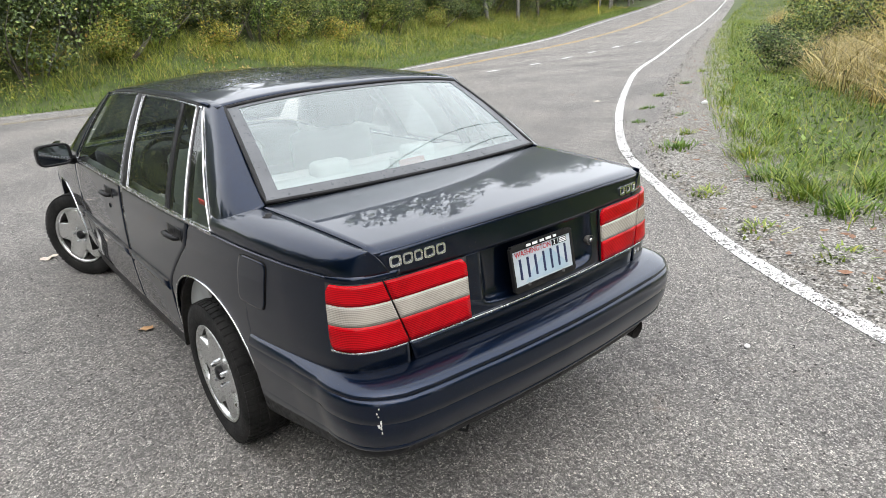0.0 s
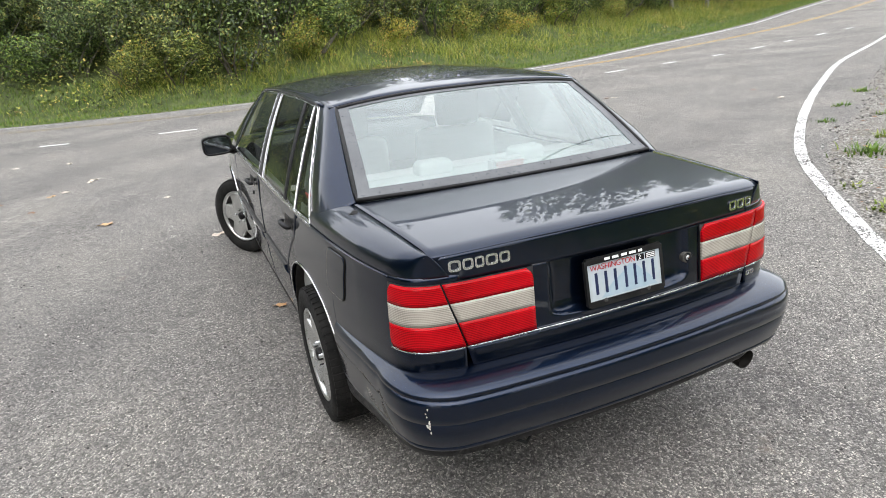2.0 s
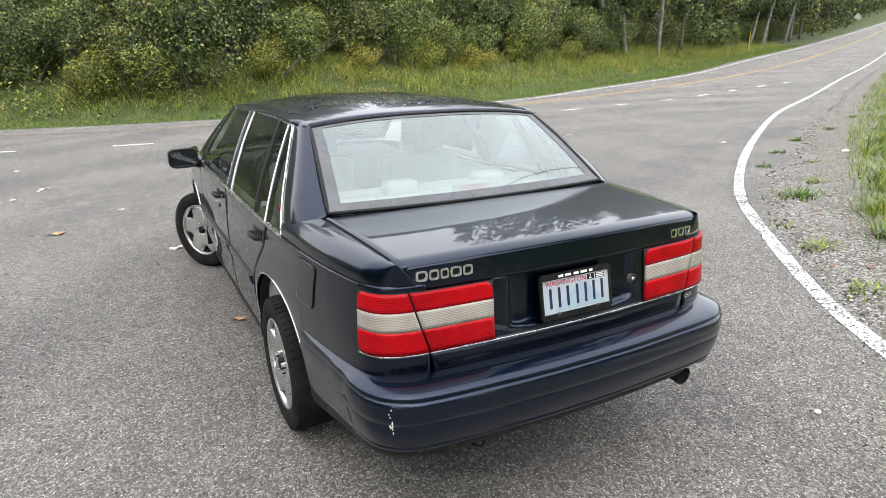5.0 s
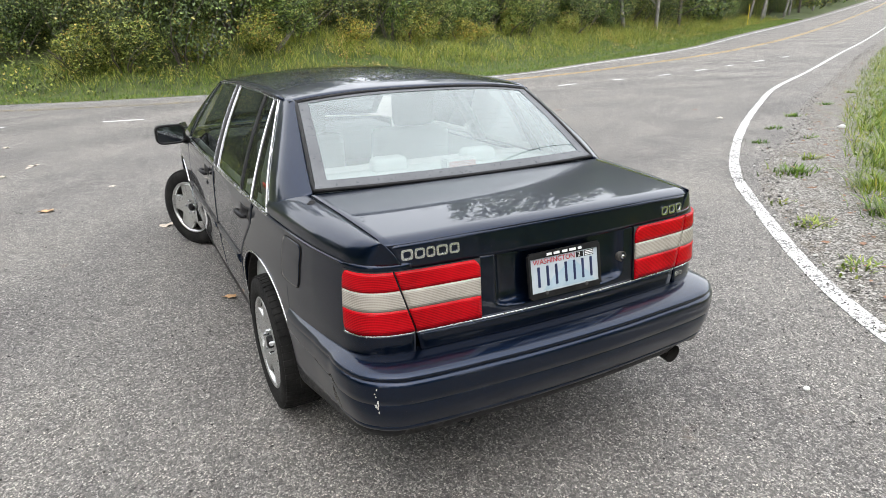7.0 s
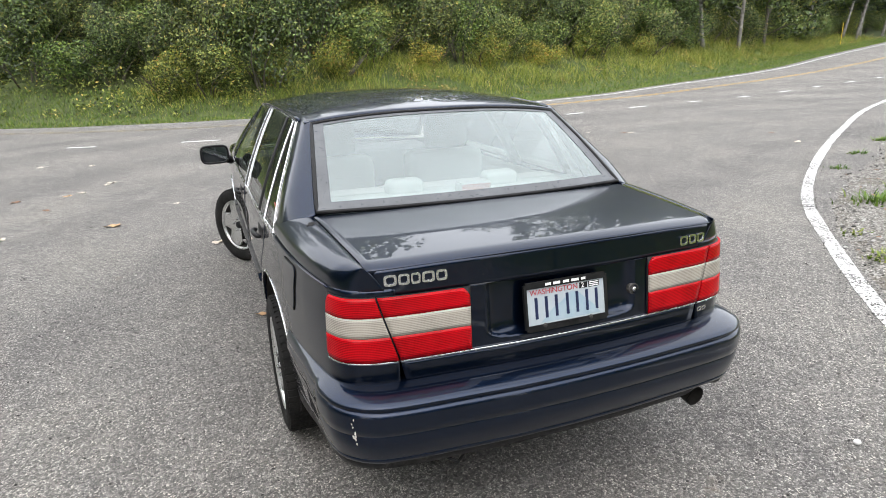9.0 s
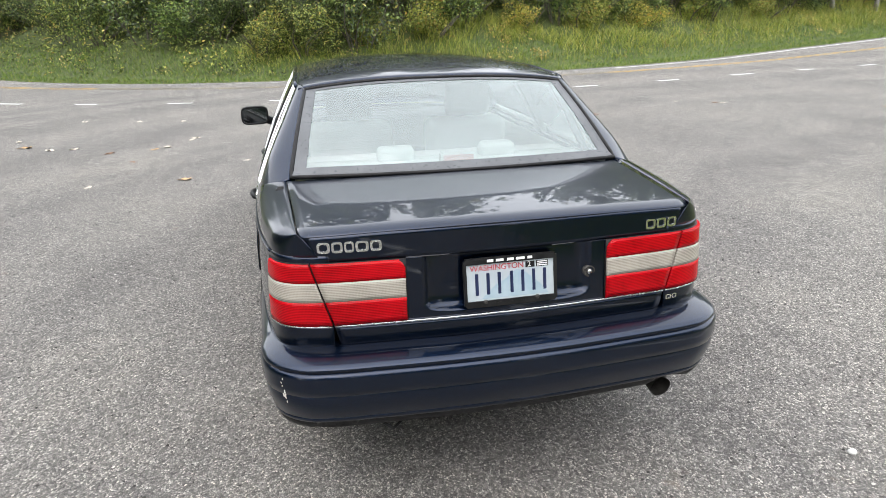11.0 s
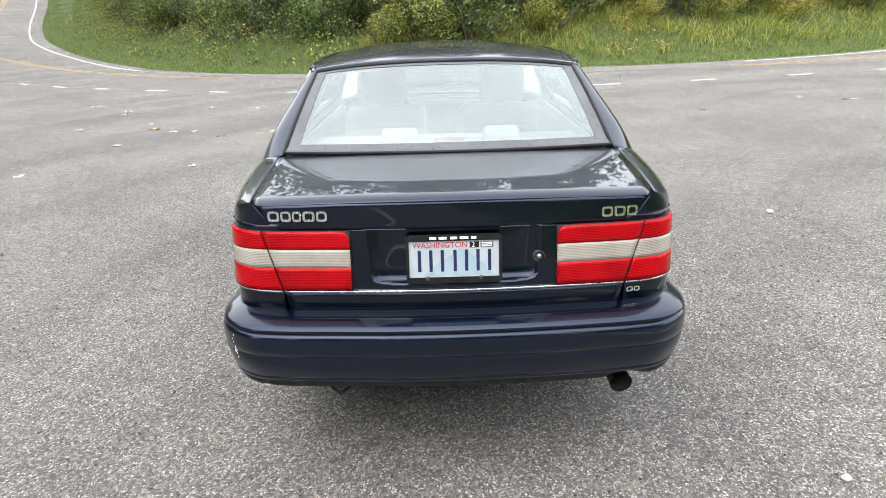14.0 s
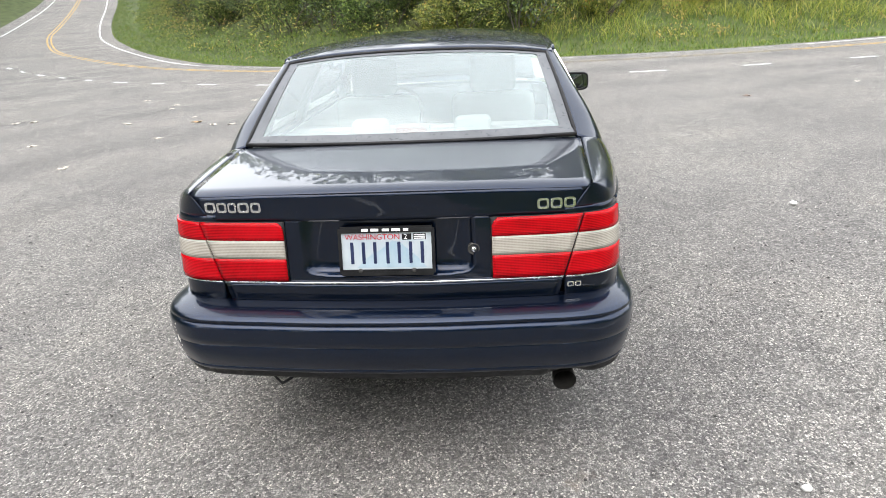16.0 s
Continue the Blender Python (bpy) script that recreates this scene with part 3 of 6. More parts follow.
BODY = pose(0, 0, 0, 0, 0.8, 0)

PLAN = spline([(0, -0.012), (0.2, -0.008), (0.40, 0.004), (0.56, 0.016), (0.66, 0.034), (0.724, 0.065), (0.761, 0.115), (0.784, 0.2), (0.808, 0.36), (0.835, 0.62),
               (0.853, 1.0), (0.862, 1.5), (0.864, 2.1), (0.863, 2.8), (0.856, 3.4), (0.838, 3.95), (0.79, 4.38), (0.70, 4.6), (0.52, 4.69), (0, 4.74)], 0.01)
PS = np.arange(len(PLAN)) * np.linalg.norm(PLAN[1] - PLAN[0])
PT = np.gradient(PLAN, axis=0)
PT /= np.linalg.norm(PT, axis=1)[:, None]
PN = np.stack([PT[:, 1], -PT[:, 0]], 1)
SIDE = (PLAN[:, 0] > 0.69)
SIDE_Y, SIDE_S = PLAN[SIDE, 1], PS[SIDE]
REAR = PLAN[:, 1] < 0.35
REAR_X, REAR_S = PLAN[REAR, 0], PS[REAR]


def u_of_y(y):
    """Arc length along the plan at which the flank passes y."""
    return float(np.interp(y, SIDE_Y, SIDE_S))


def u_of_x(x):
    return float(np.interp(x, REAR_X, REAR_S))


def skin(u, z, off=0.0):
    """A point of the body's outer skin, at arc length u and height z."""
    x, y = np.interp(u, PS, PLAN[:, 0]), np.interp(u, PS, PLAN[:, 1])
    nx, ny = np.interp(u, PS, PN[:, 0]), np.interp(u, PS, PN[:, 1])
    tuck = np.interp(z, [0.2, 0.34, 0.5, 0.58, 0.7, 0.86, 0.94, 0.99, 1.04], [0.06, 0.025, 0.008, 0.002, 0.0, 0.003, 0.010, 0.026, 0.06])
    rear = np.clip(1 - (y - 0.06) / 0.3, 0, 1) if y < 1 else 0.0
    lean = np.interp(z, [0.6, 0.7, 0.95, 1.04], [0.004, 0.004, 0.026, 0.032])
    d = tuck * (1 - rear) + lean * rear - off
    return (x - nx * d, y - ny * d, z)


def grid_faces(nu, nv, flip=False):
    f = [(i * nv + j, (i + 1) * nv + j, (i + 1) * nv + j + 1, i * nv + j + 1) for i in range(nu - 1) for j in range(nv - 1)]
    return [q[::-1] for q in f] if flip else f


def sheet(name, fn, nu, nv, mat, parent, thick=0.0, side=1, label="", smooth=True):
    """A curved sheet with real thickness: fn(a, b, depth) gives its points for a, b in 0..1; side -1 mirrors it across the car."""
    A, B = np.linspace(0, 1, nu), np.linspace(0, 1, nv)
    v = [fn(a, b, 0.0) for a in A for b in B]
    f = grid_faces(nu, nv, side < 0)
    if thick:
        o = len(v)
        v += [fn(a, b, thick) for a in A for b in B]
        f += [tuple(i + o for i in q[::-1]) for q in grid_faces(nu, nv, side < 0)]
        loop = [i * nv for i in range(nu)] + [(nu - 1) * nv + j for j in range(1, nv)] + [i * nv + nv - 1 for i in range(nu - 2, -1, -1)] + [j for j in range(nv - 2, 0, -1)]
        for a, b in zip(loop, loop[1:] + loop[:1]):
            q = (b, a, a + o, b + o)
            f.append(q[::-1] if side < 0 else q)
    v = [(side * x, y, z) for x, y, z in v]
    me = mesh_data(name, v, f, mat, smooth)
    if smooth and thick:
        k = (nu - 1) * (nv - 1) * 2
        fl = [True] * k + [False] * (len(me.polygons) - k)
        me.polygons.foreach_set("use_smooth", fl)
        me.update()
    return part(name, me, parent, label, BODY if parent is car else None)


def skin_sheet(name, u0, u1, z0, z1, nu, nv, mat, parent, off=0.0, thick=0.012, side=1, label=""):
    """A panel of the skin. u0, u1 are functions of height; z0, z1 functions of a in 0..1."""
    def fn(a, b, d):
        z = z0(a) + (z1(a) - z0(a)) * b
        u = u0(z) + (u1(z) - u0(z)) * a
        return skin(u, z, off - d)
    return sheet(name, fn, nu, nv, mat, parent, thick, side, label)


def column_sheet(name, ys, zlo, zhi, nv, mat, parent, off=0.0, thick=0.012, side=1, label=""):
    """A flank panel built in upright columns at the given arc lengths."""
    ys = list(ys)
    def fn(a, b, d):
        u = ys[min(len(ys) - 1, int(round(a * (len(ys) - 1))))]
        y = float(np.interp(u, PS, PLAN[:, 1]))
        lo, hi = zlo(y), zhi(y)
        return skin(u, lo + (hi - lo) * b, off - d)
    return sheet(name, fn, len(ys), nv, mat, parent, thick, side, label)


BELT = 0.958
HUB = 0.315
AXLE_R, AXLE_F = 1.03, 3.80
RIM_Y, RIM_Z = 0.415, 0.405


def arch(y, floor_z, axle):
    t = abs(y - axle) / RIM_Y
    return max(floor_z, HUB + RIM_Z * (1 - t ** 2.3) ** (1 / 2.3)) if t < 1 else floor_z


GAP_X = lambda z: np.interp(z, [0.645, 0.737, 0.938, 1.03], [0.555, 0.577, 0.640, 0.660])
SHUT_R = lambda z: np.interp(z, [0.29, 0.45, 0.58, 0.65, 0.75, 0.85, 0.96], [1.445, 1.445, 1.425, 1.375, 1.25, 1.11, 1.055])   # rear edge of rear door
SHUT_RZ = lambda y: float(np.interp(y, [1.055, 1.11, 1.25, 1.375, 1.425], [0.96, 0.85, 0.75, 0.65, 0.58]))
SHUT_B = lambda z: np.interp(z, [0.29, 0.96], [2.10, 2.03])
SHUT_F = lambda z: np.interp(z, [0.29, 0.6, 0.96], [3.18, 3.16, 3.12])
uy = lambda f: (lambda z: u_of_y(float(f(z))))

for sd_ in (-1, 1):
    # rear quarter: corner post, flank over the wheel, lower flank
    us = list(np.linspace(u_of_x(0.578), u_of_y(0.60), 46)) + [u_of_y(y) for y in AXLE_R - 0.42 * np.cos(np.linspace(0, math.pi, 44)) if y < 1.425]
    low = lambda y: arch(y, 0.62 if y < 0.62 else 0.3, AXLE_R) if y > 0.6 else 0.62
    top = lambda y: BELT if y < 1.052 else SHUT_RZ(y)
    column_sheet("rear_quarter_panel", us, low, top, 26, M_PAINT, car, side=sd_)
    # corner between lamp and bumper sits between gap and flank; fender top rolls over to the boot gap
    def roll(a, b, d):
        u = u_of_x(0.61) + (u_of_y(0.86) - u_of_x(0.61)) * a
        sx, sy, sz = skin(u, BELT - 0.004, -d)
        t = np.clip((sy - 0.03) / 0.60, 0, 1)
        gy = max(0.066, sy - 0.04 * (1 - t))
        lb = min(1.0, (gy - 0.065) / 0.6)
        g = (0.664 + 0.04 * lb, gy, 1.0285 + 0.026 * lb ** 0.85 + 0.0015 * math.sin(math.pi * lb) - d)
        k = min(1.0, max(0.0, (sy - 0.03) / 0.12))
        c = (sx * (0.35 + 0.65 * k) + g[0] * (0.65 - 0.65 * k) + 0.004, sy + 0.004, sz * (0.20 - 0.12 * k) + g[2] * (0.80 + 0.12 * k))
        w0, w1, w2 = (1 - b) ** 2, 2 * b * (1 - b), b * b
        return tuple(w0 * p_ + w1 * q_ + w2 * r_ for p_, q_, r_ in zip((sx, sy, sz), c, g))
    sheet("fender_top", roll, 60, 14, M_PAINT, car, 0.01, sd_)
    skin_sheet("rear_door", uy(SHUT_B), uy(lambda z: SHUT_R(z) + 0.007), lambda a: 0.3, lambda a: BELT, 26, 30, M_PAINT, car, side=sd_)
    skin_sheet("front_door", uy(lambda z: SHUT_B(z) + 0.007), uy(SHUT_F), lambda a: 0.3, lambda a: BELT, 26, 30, M_PAINT, car, side=sd_)
    uf = [u_of_y(y) for y in list(np.linspace(3.135, 3.37, 10)) + list(AXLE_F - 0.42 * np.cos(np.linspace(0, math.pi, 40))) + list(np.linspace(4.23, 4.55, 12))]
    column_sheet("front_fender", uf, lambda y: arch(y, 0.3, AXLE_F), lambda y: BELT - 0.04 * max(0, (y - 3.2)), 24, M_PAINT, car, side=sd_)
# dark sheet added behind the panels; its colour stands for the shade in their gaps
for sd_ in (-1, 1):
    us = [u_of_y(y) for y in AXLE_R - 0.435 * np.cos(np.linspace(0, math.pi, 24))] + [u_of_y(y) for y in np.linspace(1.5, 3.33, 24)] + [u_of_y(y) for y in AXLE_F - 0.435 * np.cos(np.linspace(0, math.pi, 24))]
    inner_low = lambda y: max(arch(y, 0.27, AXLE_R), arch(y, 0.27, AXLE_F)) + 0.004
    column_sheet("gap_shade_backing", us, inner_low, lambda y: BELT - 0.012 - 0.04 * max(0, (y - 3.2)), 10, M_UNDER, car, off=-0.022, thick=0.01, side=sd_)
    # sill and wheel housings
    skin_sheet("sill", lambda z: u_of_y(1.44), lambda z: u_of_y(3.39), lambda a: 0.19, lambda a: 0.296, 30, 6, M_BLACK, car, off=-0.004, thick=0.03, side=sd_)
    for axle in (AXLE_R, AXLE_F):
        def housing(a, b, d):
            th = math.pi * a
            y, z = axle - (RIM_Y - 0.004 + d) * math.cos(th), HUB - 0.04 + (RIM_Z + 0.036 + d) * math.sin(th)
            x = 0.52 + (np.interp(u_of_y(y), PS, PLAN[:, 0]) - 0.016 - 0.52) * b
            return (x, y, z)
        sheet("wheel_housing", housing, 24, 5, M_UNDER, car, 0.01, sd_)
        def housing_wall(a, b, d):
            th = math.pi * a
            return (0.53 - d, axle - RIM_Y * 1.02 * b * math.cos(th), HUB - 0.06 + (RIM_Z + 0.06) * b * math.sin(th))
        sheet("housing_wall", housing_wall, 24, 5, M_UNDER, car, 0.01, sd_)
        def arch_trim(a, b, d):
            th = math.pi * (0.04 + 0.92 * a)
            y = axle - (RIM_Y) * math.cos(th)
            y = min(max(y, axle - RIM_Y * 0.995), axle + RIM_Y * 0.995)
            z = arch(y, 0.3, axle)
            ang = 2 * math.pi * b
            px, py, pz = skin(u_of_y(y), z, 0.001)
            return (px + 0.004 * math.cos(ang), py - 0.005 * math.cos(th) * math.sin(ang), pz + 0.005 * math.sin(th) * math.sin(ang))
        sheet("arch_trim", arch_trim, 40, 7, M_CHROME, car, 0, sd_, label="thin bright wheel arch trim")

floor_pan = mesh_data("floor_pan", [(x, y, z) for x in (-0.62, 0.62) for y in (0.3, 4.3) for z in (0.25, 0.32)], [(0, 1, 3, 2), (4, 6, 7, 5), (0, 4, 5, 1), (2, 3, 7, 6), (0, 2, 6, 4), (1, 5, 7, 3)], M_UNDER)
part("floor_pan", floor_pan, car, at=BODY)


# boot lid: rear face in two bands, recess for the plate, and the top
def lid_line(s):
    """Rear edge of the boot lid, s from -1 to 1."""
    return np.array([0.660 * s, float(np.interp(0.660 * abs(s), PLAN[:70, 0], PLAN[:70, 1])) + 0.031, 1.043 - 0.013 * s * s])


def lid_top(a, b, d):
    s = 2 * a - 1
    r = lid_line(s)
    w = 0.660 + 0.04 * b
    y1 = 0.665 - 0.07 * (1 - abs(s) ** 2.2) * 1.0
    z = r[2] + (1.066 - 0.010 * s * s - r[2]) * (b ** 0.85) + 0.003 * math.sin(math.pi * b) * (1 - 0.5 * s * s)
    lip = max(0.0, 1 - b / 0.085)
    return (w * s, r[1] + (y1 - r[1]) * b, z - 0.013 * lip ** 2 - d)


boot = sheet("boot_lid", lid_top, 49, 72, M_PAINT, car, 0.012, label="dark blue boot lid dulled by dust and pollen")


def rear_band(name, z0, z1, xa, xb, n1, n2, mat, parent, off=0.0, thick=0.012, label=""):
    """A band of the boot's rear face between two edges given as functions of height."""
    def fn(a, b, d):
        z = z0 + ((z1(a) if callable(z1) else z1) - z0) * b
        x = xa(z) + (xb(z) - xa(z)) * a
        u = np.interp(abs(x), PLAN[:70, 0], PS[:70])
        px, py, pz = skin(u, z, off - d)
        return (math.copysign(px, x), py, pz)
    return sheet(name, fn, n1, n2, mat, parent, thick, 1, label)


neg = lambda f, e=0.0: (lambda z: -float(f(z)) + e)
pos = lambda f, e=0.0: (lambda z: float(f(z)) - e)
rear_band("boot_upper_face", 0.937, lambda a: lid_line(2 * a - 1)[2] - 0.0145, neg(GAP_X), pos(GAP_X), 45, 8, M_PAINT, boot)
rear_band("boot_lower_face", 0.655, 0.722, neg(GAP_X), pos(GAP_X), 45, 6, M_PAINT, boot)
rear_band("bright_strip", 0.7225, 0.7295, neg(GAP_X), pos(GAP_X), 45, 3, M_CHROME, boot, off=0.004, thick=0.01, label="thin bright strip under the lamps")
for s_ in (-1, 1):
    def strip(a, b, d):
        u = u_of_x(0.582) + (u_of_y(0.15) - u_of_x(0.582)) * a
        return skin(u, 0.7225 + 0.007 * b, 0.005 - d)
    sheet("bright_strip", strip, 24, 3, M_CHROME, car, 0.008, s_, label="thin bright strip under the lamp")


def recess(a, b, d):
    """The sunken panel behind the number plate, with rounded lower corners."""
    x, z = -0.345 + 0.69 * a, 0.730 + 0.207 * b
    ex, ez = abs(x) / 0.285, max(0.0, (0.845 - z) / 0.095)
    edge = (min(1, ex) ** 9 + min(1.2, ez) ** 7)
    deep = 0.030 * max(0.0, 1 - edge) ** 0.6 if edge < 1 else 0.0
    px, py, pz = skin(np.interp(abs(x), PLAN[:70, 0], PS[:70]), z, -d - deep - 0.001)
    return (math.copysign(px, x), py, pz)


sheet("plate_recess", recess, 93, 49, M_PAINT, boot, 0.004)

# tail lamps: outer unit on the fender, inner unit on the boot
BANDS = [(0.734, 0.811, M_LENS_RED, "red_lens", "ribbed red lens"), (0.811, 0.874, M_LENS_CLEAR, "clear_lens", "smoky clear lens"), (0.874, 0.934, M_LENS_RED, "red_lens", "ribbed red lens")]
for s_ in (-1, 1):
    def backing(a, b, d):
        z = 0.7305 + 0.206 * b
        return skin(np.interp(GAP_X(z) + 0.0015, PLAN[:90, 0], PS[:90]) * (1 - a) + u_of_y(0.150 + 0.01 * b) * a, z, 0.004 - d)
    lamp = sheet("tail_lamp", backing, 30, 6, M_BLACK, car, 0.02, s_, label="red and clear tail lamp wrapping the corner")
    for z0, z1, mt, nm, lb in BANDS:
        def lensf(a, b, d, z0=z0, z1=z1):
            z = z0 + (z1 - z0) * b
            rnd = 0.012 * max(0, (abs(z - 0.832) - 0.07) / 0.027) ** 2
            ua = np.interp(GAP_X(z) + 0.003, PLAN[:90, 0], PS[:90])
            return skin(ua * (1 - a) + (u_of_y(0.145 + 0.01 * (z - 0.73) / 0.2) - rnd) * a, z, 0.010 + 0.003 * math.sin(math.pi * a) - d)
        sheet(nm, lensf, 30, 6, mt, lamp, 0.012, s_, label=lb)
    lamp2 = rear_band("tail_lamp", 0.731, 0.9365, lambda z, s_=s_: s_ * 0.339, lambda z, s_=s_: s_ * (float(GAP_X(z)) - 0.0015), 16, 6, M_BLACK, boot, off=0.004, thick=0.02, label="red and clear inner tail lamp")
    for z0, z1, mt, nm, lb in BANDS:
        rear_band(nm, z0, z1, lambda z, s_=s_: s_ * (0.343 + 0.02 * max(0, (z - 0.905) / 0.03) ** 2), lambda z, s_=s_: s_ * (float(GAP_X(z)) - 0.003), 16, 6, mt, lamp2, off=0.010, thick=0.012, label=lb)

# bumper
BUMP = [(-0.03, 0.662), (0.004, 0.662), (0.05, 0.655), (0.092, 0.644), (0.108, 0.637), (0.113, 0.630), (0.107, 0.626), (0.107, 0.6225), (0.113, 0.619), (0.119, 0.614), (0.121, 0.604), (0.122, 0.57), (0.120, 0.547), (0.1165, 0.5445),
        (0.1185, 0.541), (0.112, 0.50), (0.098, 0.458), (0.094, 0.452), (0.096, 0.449), (0.088, 0.434), (0.084, 0.431), (0.085, 0.427), (0.070, 0.402), (0.040, 0.385), (-0.01, 0.380), (-0.05, 0.39)]


def bumper_pt(u, k):
    off, z = BUMP[k]
    y = float(np.interp(u, PS, PLAN[:, 1]))
    f = float(np.interp(y, [-0.1, 0.03, 0.10, 0.2, 0.35, 0.62], [1.0, 0.98, 0.55, 0.30, 0.19, 0.12]))
    x0 = float(np.interp(u, PS, PLAN[:, 0]))
    nx, ny = np.interp(u, PS, PN[:, 0]), np.interp(u, PS, PN[:, 1])
    o = off * f - (0.03 * (1 - f) * max(0, (0.56 - z) / 0.18) if z < 0.56 else 0)
    zz = z - 0.03 * np.clip((y - 0.05) / 0.6, 0, 1) * (z > 0.58) - 0.07 * np.clip((y - 0.1) / 0.5, 0, 1) * np.clip((0.5 - z) / 0.1, 0, 1)
    if abs(x0 - 0.575) < 0.075 and z < 0.43 and y < 0.1:
        zz += 0.020 * (1 - ((x0 - 0.575) / 0.075) ** 2)
    return (x0 + nx * o, y + ny * o, zz)


ub = np.concatenate([-np.array([u for u in np.linspace(u_of_y(0.615), 0.0, 70)][:-1]), np.linspace(0.0, u_of_y(0.615), 70)])
bv, nb = [], len(BUMP)
for u in ub:
    for k in range(nb):
        x, y, z = bumper_pt(abs(u), k)
        if u < 0 and z < 0.43 and abs(abs(x) - 0.575) < 0.08 and y < 0.1:
            z = BUMP[k][1]
        bv.append((math.copysign(x, u) if u else 0.0, y, z))
bumper = part("rear_bumper", mesh_data("rear_bumper", bv, grid_faces(len(ub), nb, True), [M_BUMPER, M_BLACK], True, [int(k >= 20) for _ in range(len(ub) - 1) for k in range(nb - 1)]), car, "dark blue rear bumper with scuffed corner", BODY)
for e in bumper.data.edges:
    a, b = e.vertices
    if a % nb == b % nb and a % nb in (1, 6, 7, 13, 17, 20):
        e.use_edge_sharp = True

# exhaust
def tube(name, pts, r, mat, parent, n=10, at=None, label="", closed=False, caps=True, radii=None):
    """A round bar or pipe along points."""
    pts = [Vector(q) for q in pts]
    v, f = [], []
    k = len(pts)
    for i, q in enumerate(pts):
        t = ((pts[(i + 1) % k] if closed or i < k - 1 else q) - (pts[i - 1] if closed or i else q)).normalized()
        a = t.cross(Vector((0, 0, 1)) if abs(t.z) < 0.9 else Vector((1, 0, 0))).normalized()
        b = t.cross(a)
        rr = radii[i] if radii else r
        for j in range(n):
            w = 2 * math.pi * j / n
            v.append(q + (a * math.cos(w) + b * math.sin(w)) * rr)
    for i in range(k if closed else k - 1):
        for j in range(n):
            i2 = (i + 1) % k
            f.append((i * n + j, i * n + (j + 1) % n, i2 * n + (j + 1) % n, i2 * n + j))
    if caps and not closed:
        f += [tuple(range(n))[::-1], tuple(range((k - 1) * n, k * n))]
    return part(name, mesh_data(name, v, f, mat, True), parent, label, at)


ex = tube("exhaust_pipe", [(0.572, 0.75, 0.36), (0.572, 0.3, 0.366), (0.576, 0.06, 0.364), (0.580, -0.022, 0.356)], 0.036, M_EXHAUST, car, 20, BODY, "sooty exhaust pipe with a flared tip", radii=[0.026, 0.028, 0.034, 0.040], caps=False)
tube("exhaust_bore", [(0.580, -0.022, 0.356), (0.579, -0.01, 0.358), (0.576, 0.06, 0.364), (0.572, 0.2, 0.366)], 0.036, M_UNDER, ex, 20, None, "", radii=[0.0395, 0.036, 0.03, 0.001], caps=False)

# roof and glasshouse
ROOF_Z = lambda y: float(np.interp(y, [1.08, 1.2, 1.4, 1.7, 2.0, 2.3, 2.6, 2.8], [1.392, 1.418, 1.438, 1.45, 1.452, 1.445, 1.42, 1.39]))
RAIL = lambda y: (0.640 - 0.05 * max(0, (1.35 - y)) - 0.05 * max(0, (y - 2.55)) / 0.25 * 0.3, float(np.interp(y, [1.08, 1.25, 1.6, 2.2, 2.6, 2.8], [1.352, 1.376, 1.392, 1.392, 1.376, 1.352])))


def roof_fn(a, b, d):
    s = 2 * a - 1
    y0, y1 = 1.105 + 0.03 * s * s, 2.80 - 0.05 * s * s
    y = y0 + (y1 - y0) * b
    w, ze = RAIL(y)
    zc = ROOF_Z(y)
    th = abs(s)
    return (math.copysign(w * (th if th < 0.9 else 0.9 + (th - 0.9) * 1.0), s), y, zc - (zc - ze) * th ** 2.6 - d)


sheet("roof", roof_fn, 41, 40, M_PAINT, car, 0.02)
for s_ in (-1, 1):
    tube("roof_drip_rail", [(s_ * (RAIL(y)[0] + 0.006), y, RAIL(y)[1] - 0.004) for y in np.linspace(1.2, 2.78, 20)], 0.008, M_PAINT, car, 8, BODY)


def flank(y, s):
    """A point of the side-glass surface: s from 0 at the belt to 1 at the roof rail."""
    bx = float(np.interp(u_of_y(y), PS, PLAN[:, 0])) - 0.016
    rx, rz = RAIL(min(max(y, 1.1), 2.8))
    bul = 0.014 * 4 * s * (1 - s)
    return np.array([bx + (rx - bx) * s + bul, y, BELT + 0.006 + (rz - 0.006 - BELT) * s])


WIN = {"front": ((3.06, 2.84), (2.024, 2.14)), "rear": ((1.90, 2.045), (1.10, 1.302)), "quarter": ((1.077, 1.278), (0.845, 1.258))}


def pane_fn(front, back, s0, s1, off=0.0):
    def fn(a, b, d):
        s = s0 + (s1 - s0) * b
        y = (front[0] + (front[1] - front[0]) * s) * (1 - a) + (back[0] + (back[1] - back[0]) * s) * a
        q = flank(y, s)
        return (q[0] + off - d, q[1], q[2])
    return fn


